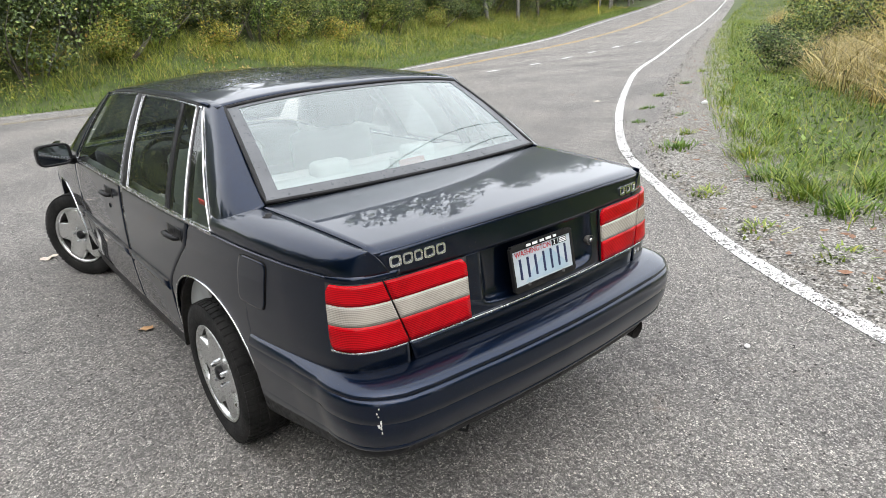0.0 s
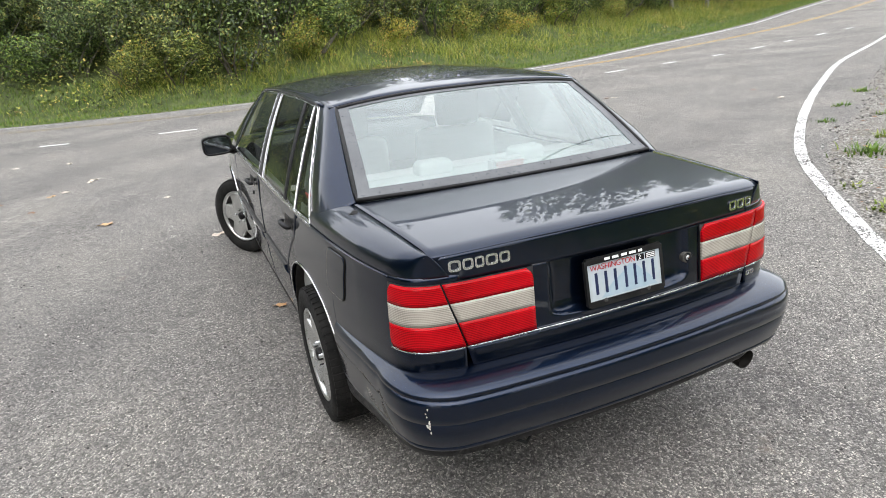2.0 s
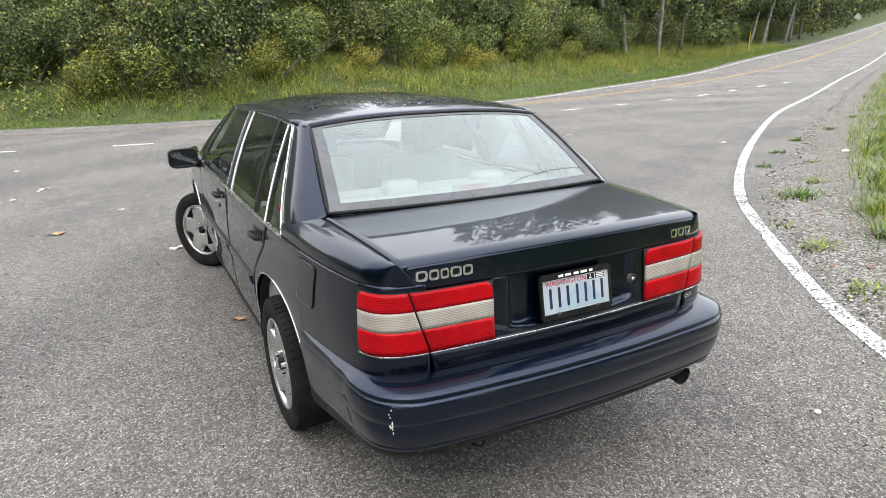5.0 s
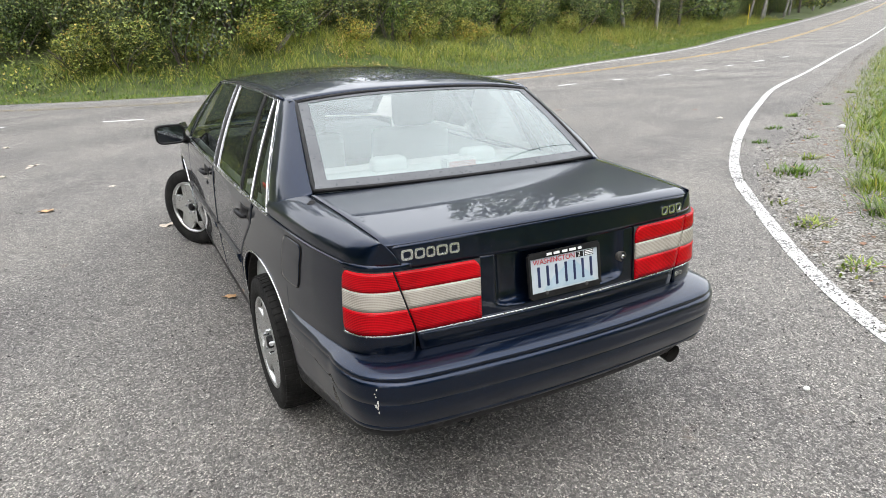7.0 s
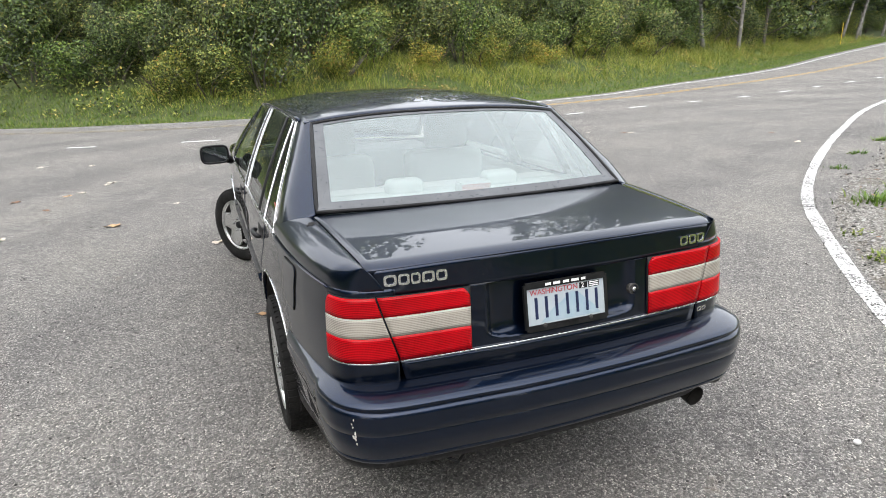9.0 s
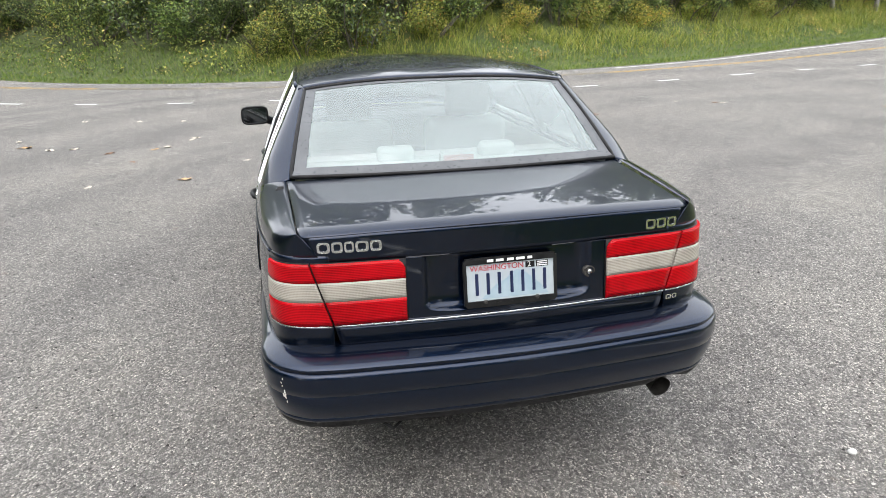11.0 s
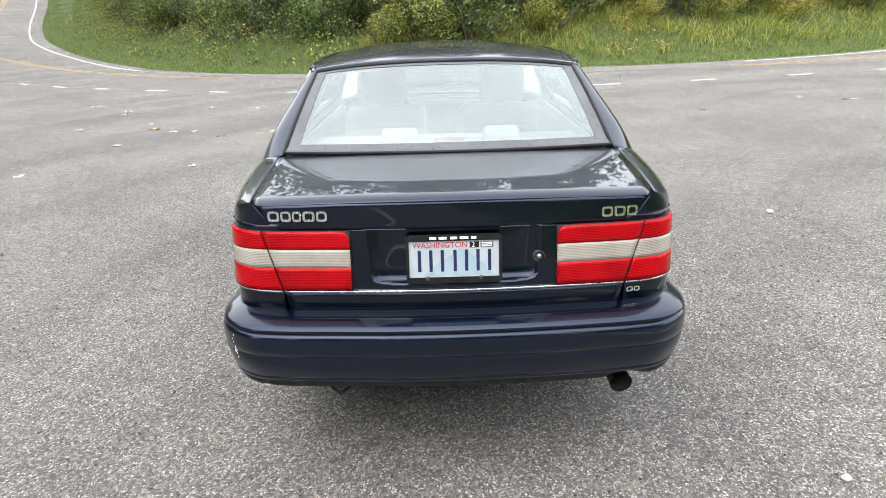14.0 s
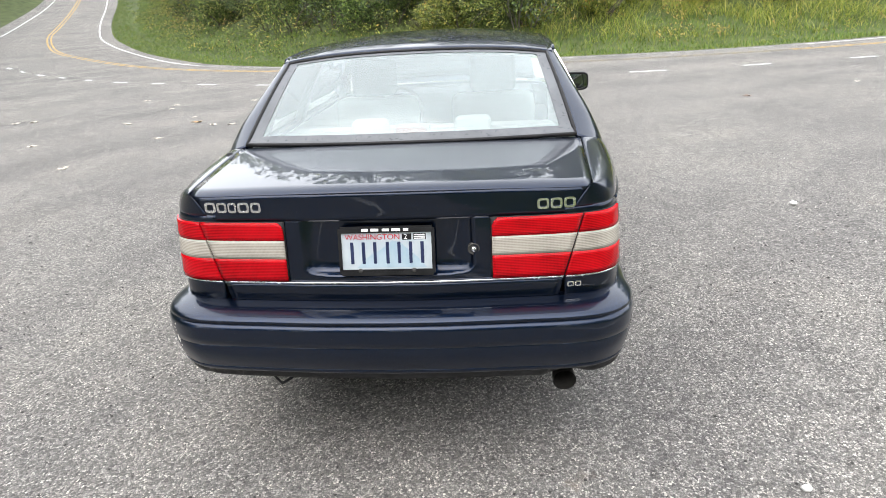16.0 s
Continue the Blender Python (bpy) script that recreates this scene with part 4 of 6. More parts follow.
for s_ in (-1, 1):
    for nm, (fr, bk) in WIN.items():
        w = sheet("side_window", pane_fn(fr, bk, 0.0, 0.965), 12, 12, M_GLASS_SIDE, car, 0, s_, label="tinted side window with bright surround")
        w.visible_shadow = False
        if sum(q.normal.x for q in w.data.polygons) * s_ < 0:
            w.data.flip_normals()
        ring = [(a, 0.0) for a in np.linspace(0, 1, 10)] + [(1, b) for b in np.linspace(0, 1, 10)[1:]] + [(a, 1.0) for a in np.linspace(1, 0, 10)[1:]] + [(0, b) for b in np.linspace(1, 0, 10)[1:-1]]
        if nm == "quarter":            # its front edge is the door frame
            ring = ring[:28]
        g = pane_fn(fr, bk, 0.0, 0.965, 0.004)
        rv = []
        for a, b in ring:
            for k in (0.0, 1.0):
                width = 0.0042 if nm != "quarter" else 0.0052
                span_y, span_s = abs(fr[0] - bk[0]), 0.43
                aa, bb = a + (0.5 - a) * 2 * k * width / span_y, b + (0.5 - b) * 2 * k * width / span_s
                for lift in (0.002, -0.003):
                    q = g(aa, bb, -lift)
                    rv.append((s_ * q[0], q[1], q[2]))
        nr_ = len(ring)
        rf = []
        for i in range(nr_ - 1 if nm == "quarter" else nr_):
            o, e = 4 * i, 4 * ((i + 1) % nr_)
            rf += [(o, e, e + 2, o + 2), (o + 1, e + 1, e, o), (o + 2, e + 2, e + 3, o + 3)]
        if s_ > 0:
            rf = [t_[::-1] for t_ in rf]
        part("bright_surround", mesh_data("bright_surround", rv, rf, M_CHROME), w, "bright metal surround")
    # pillars between the panes
    sheet("door_pillar", pane_fn((2.024, 2.14), (1.90, 2.045), 0.0, 1.0, 0.001), 4, 12, M_BLACK, car, 0.02, s_, label="black door pillar")
    sheet("window_divider", pane_fn((1.325, 1.478), (1.284, 1.436), 0.0, 0.965, 0.004), 3, 12, M_BLACK, car, 0.02, s_, label="black upright bar across the rear door glass")
    sheet("door_frame_edge", pane_fn((1.10, 1.302), (1.077, 1.278), 0.0, 1.0, 0.001), 3, 12, M_BLACK, car, 0.02, s_)
    sheet("screen_pillar", pane_fn((3.36, 2.86), (3.06, 2.84), 0.0, 1.0, 0.002), 4, 12, M_PAINT, car, 0.02, s_)
    sheet("window_header", pane_fn((2.80, 2.80), (1.20, 1.20), 0.962, 1.0, 0.001), 20, 3, M_BLACK, car, 0.02, s_)
    sheet("belt_moulding", lambda a, b, d: tuple(flank(3.1 + (0.84 - 3.1) * a, 0.0) + np.array([0.008 - d, 0, -0.016 + 0.014 * b])), 40, 3, M_CHROME, car, 0.01, s_, label="bright belt moulding")

    def c_pillar(a, b, d):
        s = b
        q = flank(0.845 + (1.258 - 0.845) * s, s)
        g = np.array([0.688 - 0.085 * s, 0.668 + 0.462 * s, 1.062 + 0.30 * s])
        c = np.array([q[0] - 0.012, g[1] + 0.012 + 0.02 * s, q[2] * 0.3 + g[2] * 0.7 + 0.01 * s])
        w0, w1, w2 = (1 - a) ** 2, (1.6 + 3.0 * min(1.0, s / 0.3)) * a * (1 - a), a * a      # a tight corner: flat side, then a quick turn to the glass
        r = (q * w0 + c * w1 + g * w2) / (w0 + w1 + w2)
        foot = 0.020 * max(0.0, 1 - s / 0.22) ** 2 * math.sin(math.pi * a) ** 0.6      # the foot sweeps out into the fender
        r = r + foot * np.array([0.15, -0.92, -0.35])
        return (r[0] - d * 0.8, r[1] + d * 0.4, r[2] - d * 0.3)
    sheet("rear_roof_pillar", c_pillar, 24, 36, M_PAINT, car, 0.012, s_)


def rear_glass(a, b, d):
    s = 2 * a - 1
    y = (0.672 - 0.062 * (1 - s * s)) * (1 - b) + (1.128 - 0.026 * (1 - s * s)) * b
    w = 0.684 - 0.084 * b
    z = 1.066 + (ROOF_Z(1.09) - 0.004 - 0.036 * abs(s) ** 2.5 - 1.066) * b + 0.012 * math.sin(math.pi * b)
    return (w * s, y - d * 0.5, z + d * 0.7)


rear_win = sheet("rear_window", rear_glass, 33, 20, M_GLASS_REAR, car, 0, label="hazy rear window with heating wires")
rear_win.visible_shadow = False
if sum(q.normal.z for q in rear_win.data.polygons) < 0:
    rear_win.data.flip_normals()
frit_v, frit_f = [], []
ring_o = [(a, 0.0) for a in np.linspace(0, 1, 24)] + [(1.0, b) for b in np.linspace(0, 1, 16)[1:]] + [(a, 1.0) for a in np.linspace(1, 0, 24)[1:]] + [(0.0, b) for b in np.linspace(1, 0, 16)[1:-1]]
for a, b in ring_o:
    for k in (0.0, 1.0):
        aa = 0.5 + (a - 0.5) * (1 - 0.082 * k)
        bb = b * (1 - k) + (0.085 + b * (0.955 - 0.085)) * k
        frit_v.append(rear_glass(aa, bb, 0.0025))
nr = len(ring_o)
frit_f = [(2 * i, 2 * ((i + 1) % nr), 2 * ((i + 1) % nr) + 1, 2 * i + 1) for i in range(nr)]
part("enamel_border", mesh_data("enamel_border", frit_v, frit_f, M_FRIT, True), rear_win, "grey enamel border")
tube("rubber_seal", [rear_glass(a, b, 0.001) for a, b in ring_o], 0.009, M_BLACK, rear_win, 6, None, "black rubber seal", True)
for i in range(14):
    b = 0.13 + 0.79 * i / 13
    tube("heating_wire", [rear_glass(a, b, -0.006) for a in np.linspace(0.0625, 0.9375, 29)], 0.0005, M_FRIT, rear_win, 4)


def screen(a, b, d):
    s = 2 * a - 1
    return ((0.70 - 0.10 * b) * s, (3.42 + 0.08 * (1 - s * s)) * (1 - b) + (2.80 + 0.02 * (1 - s * s)) * b, 1.0 + (ROOF_Z(2.8) - 0.03 * s * s - 1.0) * b)


ws = sheet("windshield", screen, 17, 12, M_GLASS_FRONT, car, 0)
ws.visible_shadow = False
if sum(q.normal.z for q in ws.data.polygons) < 0:
    ws.data.flip_normals()


def hood(a, b, d):
    s = 2 * a - 1
    y = 3.45 + 1.2 * b
    w = np.interp(y, [3.4, 4.0, 4.4, 4.65], [0.76, 0.73, 0.68, 0.6])
    return (w * s, y - 0.04 * s * s * b, 0.995 - 0.14 * b ** 1.4 - 0.03 * s * s - d)


sheet("bonnet", hood, 25, 20, M_PAINT, car, 0.015)
for s_ in (-1, 1):
    def ftop(a, b, d):
        y = 3.08 + 1.5 * a
        q = skin(u_of_y(y), BELT - 0.04 * max(0, (y - 3.2)) - 0.002, -d)
        w = np.interp(y, [3.08, 3.4, 4.0, 4.4, 4.65], [0.77, 0.765, 0.735, 0.685, 0.605])
        h = (w, y, 0.962 - 0.14 * np.clip((y - 3.45) / 1.2, 0, 1) ** 1.4 - d)
        c = (q[0] - 0.005, y, h[2] + 0.004)
        return tuple((1 - b) ** 2 * i_ + 2 * b * (1 - b) * j_ + b * b * k_ for i_, j_, k_ in zip(q, c, h))
    sheet("front_fender_top", ftop, 24, 8, M_PAINT, car, 0.01, s_)
# nose with bumper and grille, closing the front
sheet("front_bumper", lambda a, b, d: skin(u_of_y(4.56) + (PS[-1] - u_of_y(4.56)) * a, 0.28 + 0.36 * b, 0.05 - d), 20, 8, M_BUMPER, car, 0.02, 1)
sheet("front_bumper", lambda a, b, d: skin(u_of_y(4.56) + (PS[-1] - u_of_y(4.56)) * a, 0.28 + 0.36 * b, 0.05 - d), 20, 8, M_BUMPER, car, 0.02, -1)
sheet("grille", lambda a, b, d: skin(u_of_y(4.56) + (PS[-1] - u_of_y(4.56)) * a, 0.63 + 0.2 * b, 0.0 - d), 20, 4, M_BLACK, car, 0.02, 1)
sheet("grille", lambda a, b, d: skin(u_of_y(4.56) + (PS[-1] - u_of_y(4.56)) * a, 0.63 + 0.2 * b, 0.0 - d), 20, 4, M_BLACK, car, 0.02, -1)


# wheels
def lathe(name, prof, mat, parent, n=48, label="", smooth=True):
    """A body of revolution about x, from (x, r) pairs."""
    v, f = [], []
    for i in range(n):
        w = 2 * math.pi * i / n
        for x, r in prof:
            v.append((x, r * math.cos(w), r * math.sin(w)))
    k = len(prof)
    for i in range(n):
        for j in range(k - 1):
            i2 = (i + 1) % n
            f.append((i * k + j, i * k + j + 1, i2 * k + j + 1, i2 * k + j))
    return part(name, mesh_data(name, v, f, mat, smooth), parent, label)


def wheel(at):
    """One road wheel facing -x: tyre with tread blocks, alloy rim, nuts."""
    hub = part("wheel", None, car)
    hub.matrix_basis = at
    lathe("tyre", [(0.10, 0.212), (0.098, 0.235), (0.104, 0.27), (0.096, 0.298), (0.08, 0.309), (0.0, 0.3125), (-0.08, 0.309), (-0.096, 0.298), (-0.104, 0.27), (-0.1, 0.24), (-0.096, 0.222), (-0.088, 0.212)], M_RUBBER, hub, 56)
    tv, tf = [], []
    for i in range(60):
        w0, w1 = 2 * math.pi * (i + 0.08) / 60, 2 * math.pi * (i + 0.8) / 60
        for xa, xb in ((-0.093, -0.058), (-0.05, -0.018), (-0.01, 0.022), (0.03, 0.055), (0.062, 0.093)):
            o = len(tv)
            sk = 0.012 * (1 if xa > 0 else -1)
            for x, r0, r1 in ((xa, 0.3, 0.3145), (xb, 0.3, 0.3145)):
                ro = 0.3145 if abs(x) < 0.07 else 0.3085
                for w in (w0, w1):
                    w += sk * x * 8
                    tv += [(x, r0 * math.cos(w), r0 * math.sin(w)), (x, ro * math.cos(w), ro * math.sin(w))]
            tf += [(o, o + 1, o + 3, o + 2), (o + 4, o + 6, o + 7, o + 5), (o + 1, o + 5, o + 7, o + 3), (o, o + 4, o + 5, o + 1), (o + 2, o + 3, o + 7, o + 6)]
    part("tread", mesh_data("tread", tv, tf, M_RUBBER), hub)
    rim_ = lathe("rim", [(-0.086, 0.209), (-0.093, 0.214), (-0.096, 0.210), (-0.090, 0.200), (-0.075, 0.196)], M_ALLOY, hub, 60, "silver alloy rim")
    # same alloy as the lip, coloured dark for the shade behind the spokes
    lathe("rim_barrel", [(-0.075, 0.196), (0.0, 0.185), (0.08, 0.2)], M_ALLOY_DARK, rim_, 48)
    lathe("brake_disc", [(-0.02, 0.0), (-0.02, 0.15), (0.0, 0.15)], M_ALLOY_DARK, rim_, 32)
    # star-shaped face: five broad spokes with scooped openings between
    fv, ff, n, rings = [], [], 120, 9
    def outer(w):
        c = (w * 5 / (2 * math.pi)) % 1.0
        e = abs(c - 0.5) * 2
        return 0.198 if e > 0.52 else 0.198 - 0.074 * (math.cos(e / 0.52 * math.pi / 2)) ** 0.7
    for i in range(n):
        w = 2 * math.pi * i / n
        R = outer(w)
        for j in range(rings):
            r = R * j / (rings - 1)
            x = -0.066 - 0.016 * math.sin(min(1, r / 0.15) * math.pi / 2) - 0.006 * (r / 0.198) ** 2
            fv.append((x, r * math.cos(w), r * math.sin(w)))
        fv.append((-0.045, R * 0.99 * math.cos(w), R * 0.99 * math.sin(w)))
    kk = rings + 1
    for i in range(n):
        i2 = (i + 1) % n
        for j in range(kk - 1):
            ff.append((i * kk + j, i2 * kk + j, i2 * kk + j + 1, i * kk + j + 1))
    part("spoke_face", mesh_data("spoke_face", fv, ff, M_ALLOY, True), rim_)
    lathe("centre_cap", [(-0.07, 0.03), (-0.088, 0.03), (-0.094, 0.024), (-0.096, 0.0)], M_BLACK, rim_, 24, "dark centre cap")
    for i in range(5):
        w = 2 * math.pi * i / 5
        nut = lathe("wheel_nut", [(-0.07, 0.011), (-0.094, 0.010), (-0.097, 0.006), (-0.098, 0.0)], M_CHROME, rim_, 6, smooth=False)
        nut.matrix_basis = Matrix.Translation((0, 0.054 * math.cos(w), 0.054 * math.sin(w)))
    return hub


base_wheel = wheel(pose(-0.758, AXLE_R, HUB, 20, 0, 0))
wheels = [pose(0.758, AXLE_R, HUB, 50, 0, 180), pose(-0.765, AXLE_F, HUB, 10, 0, 0), pose(0.765, AXLE_F, HUB, 0, 0, 180)]
STEER = 33
for m_ in wheels:
    loc = m_.translation
    if loc.y > 3:
        m_ = Matrix.Translation(loc) @ pose(0, 0, 0, 0, 0, STEER) @ Matrix.Translation(-loc) @ m_
    copy_thing(base_wheel, m_)
# ---------------------------------------------------------------- small parts of the car
def block(name, x0, x1, y0, y1, z0, z1, mat, parent, at=None, label="", bev=0.002):
    """A box with softened edges."""
    bm = bmesh.new()
    bmesh.ops.create_cube(bm, size=1.0)
    for q in bm.verts:
        q.co = ((x0 + x1) / 2 + q.co.x * (x1 - x0), (y0 + y1) / 2 + q.co.y * (y1 - y0), (z0 + z1) / 2 + q.co.z * (z1 - z0))
    if bev:
        bmesh.ops.bevel(bm, geom=bm.edges[:], offset=bev, segments=2, affect="EDGES")
    return part(name, bm_data(name, bm, mat), parent, label, at)


def pillow(name, x0, x1, y0, y1, z0, z1, r, mat, parent, at=None, label=""):
    """A cushion: a box with large round edges."""
    bm = bmesh.new()
    bmesh.ops.create_cube(bm, size=1.0)
    for q in bm.verts:
        q.co = ((x0 + x1) / 2 + q.co.x * (x1 - x0), (y0 + y1) / 2 + q.co.y * (y1 - y0), (z0 + z1) / 2 + q.co.z * (z1 - z0))
    bmesh.ops.bevel(bm, geom=bm.edges[:], offset=r, segments=5, affect="EDGES", profile=0.6)
    return part(name, bm_data(name, bm, mat, True), parent, label, at)


def lettering(name, text, size, mat, parent, at, label=""):
    """Words as a thin raised mesh."""
    cu = bpy.data.curves.new(name, "FONT")
    cu.body, cu.size, cu.extrude, cu.align_x, cu.align_y = text, size, 0.0004, "CENTER", "CENTER"
    tmp = bpy.data.objects.new(name, cu)
    me = bpy.data.meshes.new_from_object(tmp)
    bpy.data.objects.remove(tmp)
    me.materials.clear()
    me.materials.append(mat)
    return part(name, me, parent, label, at)


# number plate, upright in the recess, leaning with the boot
PL = pose(0.0, 0.002, 0.836, -10.5, 0, 0)
plate = part("number_plate", None, car, "white and pale blue number plate in a black frame", BODY @ PL)
pv = []
for a, b in ((0.158, 0.081), (0.148, 0.0605)):
    pv += [(-a, b), (a, b), (a, -b), (-a, -b)]
fr_v = [(x, y, z) for y in (-0.009, 0.004) for x, z in pv]
fr_f = [(i, (i + 1) % 4, 4 + (i + 1) % 4, 4 + i) for i in range(4)] + [(8 + i, 12 + i, 12 + (i + 1) % 4, 8 + (i + 1) % 4) for i in range(4)]
fr_f += [(i, 8 + i, 8 + (i + 1) % 4, (i + 1) % 4) for i in range(4)] + [(4 + i, 4 + (i + 1) % 4, 12 + (i + 1) % 4, 12 + i) for i in range(4)]
bm = bmesh.new()
for q in fr_v:
    bm.verts.new(q)
bm.verts.ensure_lookup_table()
for q in fr_f:
    bm.faces.new([bm.verts[i] for i in q])
bmesh.ops.recalc_face_normals(bm, faces=bm.faces[:])
outer_e = [e for e in bm.edges if all(abs(abs(w.co.x) - 0.158) < 1e-4 for w in e.verts) and abs(e.verts[0].co.y - e.verts[1].co.y) > 0.005]
bmesh.ops.bevel(bm, geom=outer_e, offset=0.008, segments=3, affect="EDGES")
part("plate_frame", bm_data("plate_frame", bm, M_BLACK), plate, "black plastic dealer frame")
block("plate_sheet", -0.15, 0.15, -0.004, 0.002, -0.075, 0.075, M_WHITE_PAPER, plate, label="white plate sheet")
# pale blue mountain of the plate's background
mt = [(-0.10, -0.055), (-0.05, -0.01), (-0.02, 0.004), (0.02, 0.035), (0.045, 0.028), (0.07, 0.006), (0.10, -0.02), (0.13, -0.055)]
part("mountain_print", mesh_data("mountain_print", [(x, -0.0046, z) for x, z in mt], [tuple(range(len(mt)))[::-1]], M_PLATE_BLUE), plate, "pale blue mountain print")
lettering("state_name", "WASHINGTON", 0.0265, M_INK_RED, plate, pose(-0.045, -0.0052, 0.046, 90, 0, 0), "red state name")
lettering("state_motto", "EVERGREEN STATE", 0.0135, M_BLACK, plate, pose(0.0, -0.0096, -0.0655, 90, 0, 0), "dark motto")
for i in range(7):
    x = -0.114 + 0.0378 * i + (0.004 if i > 2 else 0)
    block("plate_bar", x - 0.0055, x + 0.0055, -0.0056, -0.003, -0.042, 0.030, M_INK_BLUE, plate, bev=0.001)
for i, w in enumerate((0.026, 0.030, 0.027, 0.033, 0.021)):
    x = (-0.068, -0.036, 0.0, 0.034, 0.066)[i]
    block("frame_bar", x - w / 2 + 0.002, x + w / 2 - 0.002, -0.0098, -0.0085, 0.0655, 0.0745, M_PRINT_WHITE, plate, bev=0.0005)
block("month_sticker", 0.052, 0.083, -0.0052, -0.003, 0.036, 0.056, M_BLACK, plate, bev=0.0005, label="black month sticker")
lettering("month_figure", "2", 0.024, M_PRINT_WHITE, plate, pose(0.064, -0.0058, 0.046, 90, 0, 0))
block("year_sticker", 0.088, 0.130, -0.0052, -0.003, 0.036, 0.056, M_BLACK, plate, bev=0.0005, label="dark year sticker")
for i in range(3):
    block("sticker_bar", 0.091, 0.127, -0.0058, -0.005, 0.0385 + 0.006 * i, 0.042 + 0.006 * i, M_PRINT_WHITE, plate, bev=0.0003)
for x, z in ((-0.088, -0.064), (0.088, -0.064)):
    sc = lathe("screw", [(0, 0.0075), (0.003, 0.006), (0.0035, 0.0)], M_ALLOY_DARK, plate, 14)
    sc.matrix_basis = pose(x, -0.009, z, 0, 0, -90)


# badges as plain bright blocks
def on_rear(x, z, off=0.0):
    q = skin(np.interp(abs(x), PLAN[:90, 0], PS[:90]), z, off)
    return (math.copysign(q[0], x), q[1], q[2])


def badge(name, x0, x1, z0, z1, widths, parent, label):
    """A row of bright raised shapes, hollow in the middle."""
    g = part(name, None, parent, label)
    n = len(widths)
    tot = sum(widths) + 0.12 * (n - 1)
    x = x0
    for w in widths:
        wx = (x1 - x0) * w / tot
        ring = []
        for i in range(20):
            t = 2 * math.pi * i / 20
            c, s_ = math.cos(t), math.sin(t)
            ring.append((x + wx / 2 + wx / 2 * math.copysign(abs(c) ** 0.5, c), (z0 + z1) / 2 + (z1 - z0) / 2 * math.copysign(abs(s_) ** 0.5, s_)))
        v, f = [], []
        for k, (sh, off) in enumerate(((1.0, 0.001), (1.0, 0.0045), (0.60, 0.0045), (0.56, 0.0005))):
            for px, pz in ring:
                q = (x + wx / 2 + (px - x - wx / 2) * (sh if k < 2 else sh), (z0 + z1) / 2 + (pz - (z0 + z1) / 2) * sh)
                v.append(on_rear(q[0], q[1], off))
        for k in range(3):
            for i in range(20):
                f.append((k * 20 + i, k * 20 + (i + 1) % 20, (k + 1) * 20 + (i + 1) % 20, (k + 1) * 20 + i))
        part("badge_shape", mesh_data("badge_shape", v, f, M_CHROME), g)
        x += wx + (x1 - x0) * 0.12 / tot
    return g


badge("maker_badge", -0.612, -0.412, 0.967, 1.002, (1.15, 1.0, 0.85, 1.15, 1.0), boot, "bright metal maker badge")
badge("model_badge", 0.489, 0.613, 0.955, 0.990, (1, 1, 1), boot, "bright metal model badge")
badge("trim_badge", 0.585, 0.632, 0.690, 0.708, (1, 0.9), car, "small bright trim badge").matrix_basis = BODY
lk = lathe("boot_lock", [(-0.016, 0.020), (0.005, 0.020), (0.006, 0.016), (0.003, 0.0145), (0.003, 0.011), (0.008, 0.010), (0.0085, 0.0)], M_ALLOY_DARK, boot, 28, "bright ringed boot lock")
lk.matrix_basis = pose(0.283, 0.019, 0.831, 0, 0, -90)
ck = lathe("key_barrel", [(0.004, 0.008), (0.0095, 0.0075), (0.0098, 0.0)], M_CHROME, lk, 16)

# aerial cap on the fender, scuffs on the bumper, strap below it
ap = lathe("aerial_cap", [(0.0, 0.021), (0.006, 0.021), (0.010, 0.014), (0.016, 0.011), (0.017, 0.0)], M_BLACK, car, 20, "black aerial cap")
ap.matrix_basis = BODY @ pose(-0.722, 0.575, 1.040, 0, -90, 0)
rs_ = random.Random(5)
for i in range(16):
    k = rs_.uniform(9.6, 14.7)
    k0 = int(k)
    u = u_of_x(0.700) + rs_.uniform(-0.004, 0.004)
    a_, b_ = np.array(bumper_pt(u, k0)), np.array(bumper_pt(u, k0 + 1))
    c_ = a_ + (b_ - a_) * (k - k0)
    nx, ny = np.interp(u, PS, PN[:, 0]), np.interp(u, PS, PN[:, 1])
    n_, t_ = np.array([nx, ny, 0]), np.array([-ny, nx, 0])
    pts, m5 = [], rs_.randint(5, 7)
    for j in range(m5):
        w = 2 * math.pi * j / m5
        r_ = rs_.uniform(0.0015, 0.0045)
        q = c_ + n_ * 0.0012 + t_ * r_ * math.cos(w) * 0.8 + np.array([0, 0, 1.0]) * r_ * 1.5 * math.sin(w)
        pts.append((-q[0], q[1], q[2]))
    part("scuff_mark", mesh_data("scuff_mark", pts, [tuple(range(m5))], M_SCUFF), bumper)
tube("tow_strap", [(-0.42, 0.10, 0.40), (-0.44, -0.01, 0.365), (-0.41, -0.03, 0.352), (-0.38, -0.01, 0.362), (-0.37, 0.1, 0.40)], 0.006, M_BLACK, car, 6, BODY, "dark loop of strap under the bumper")

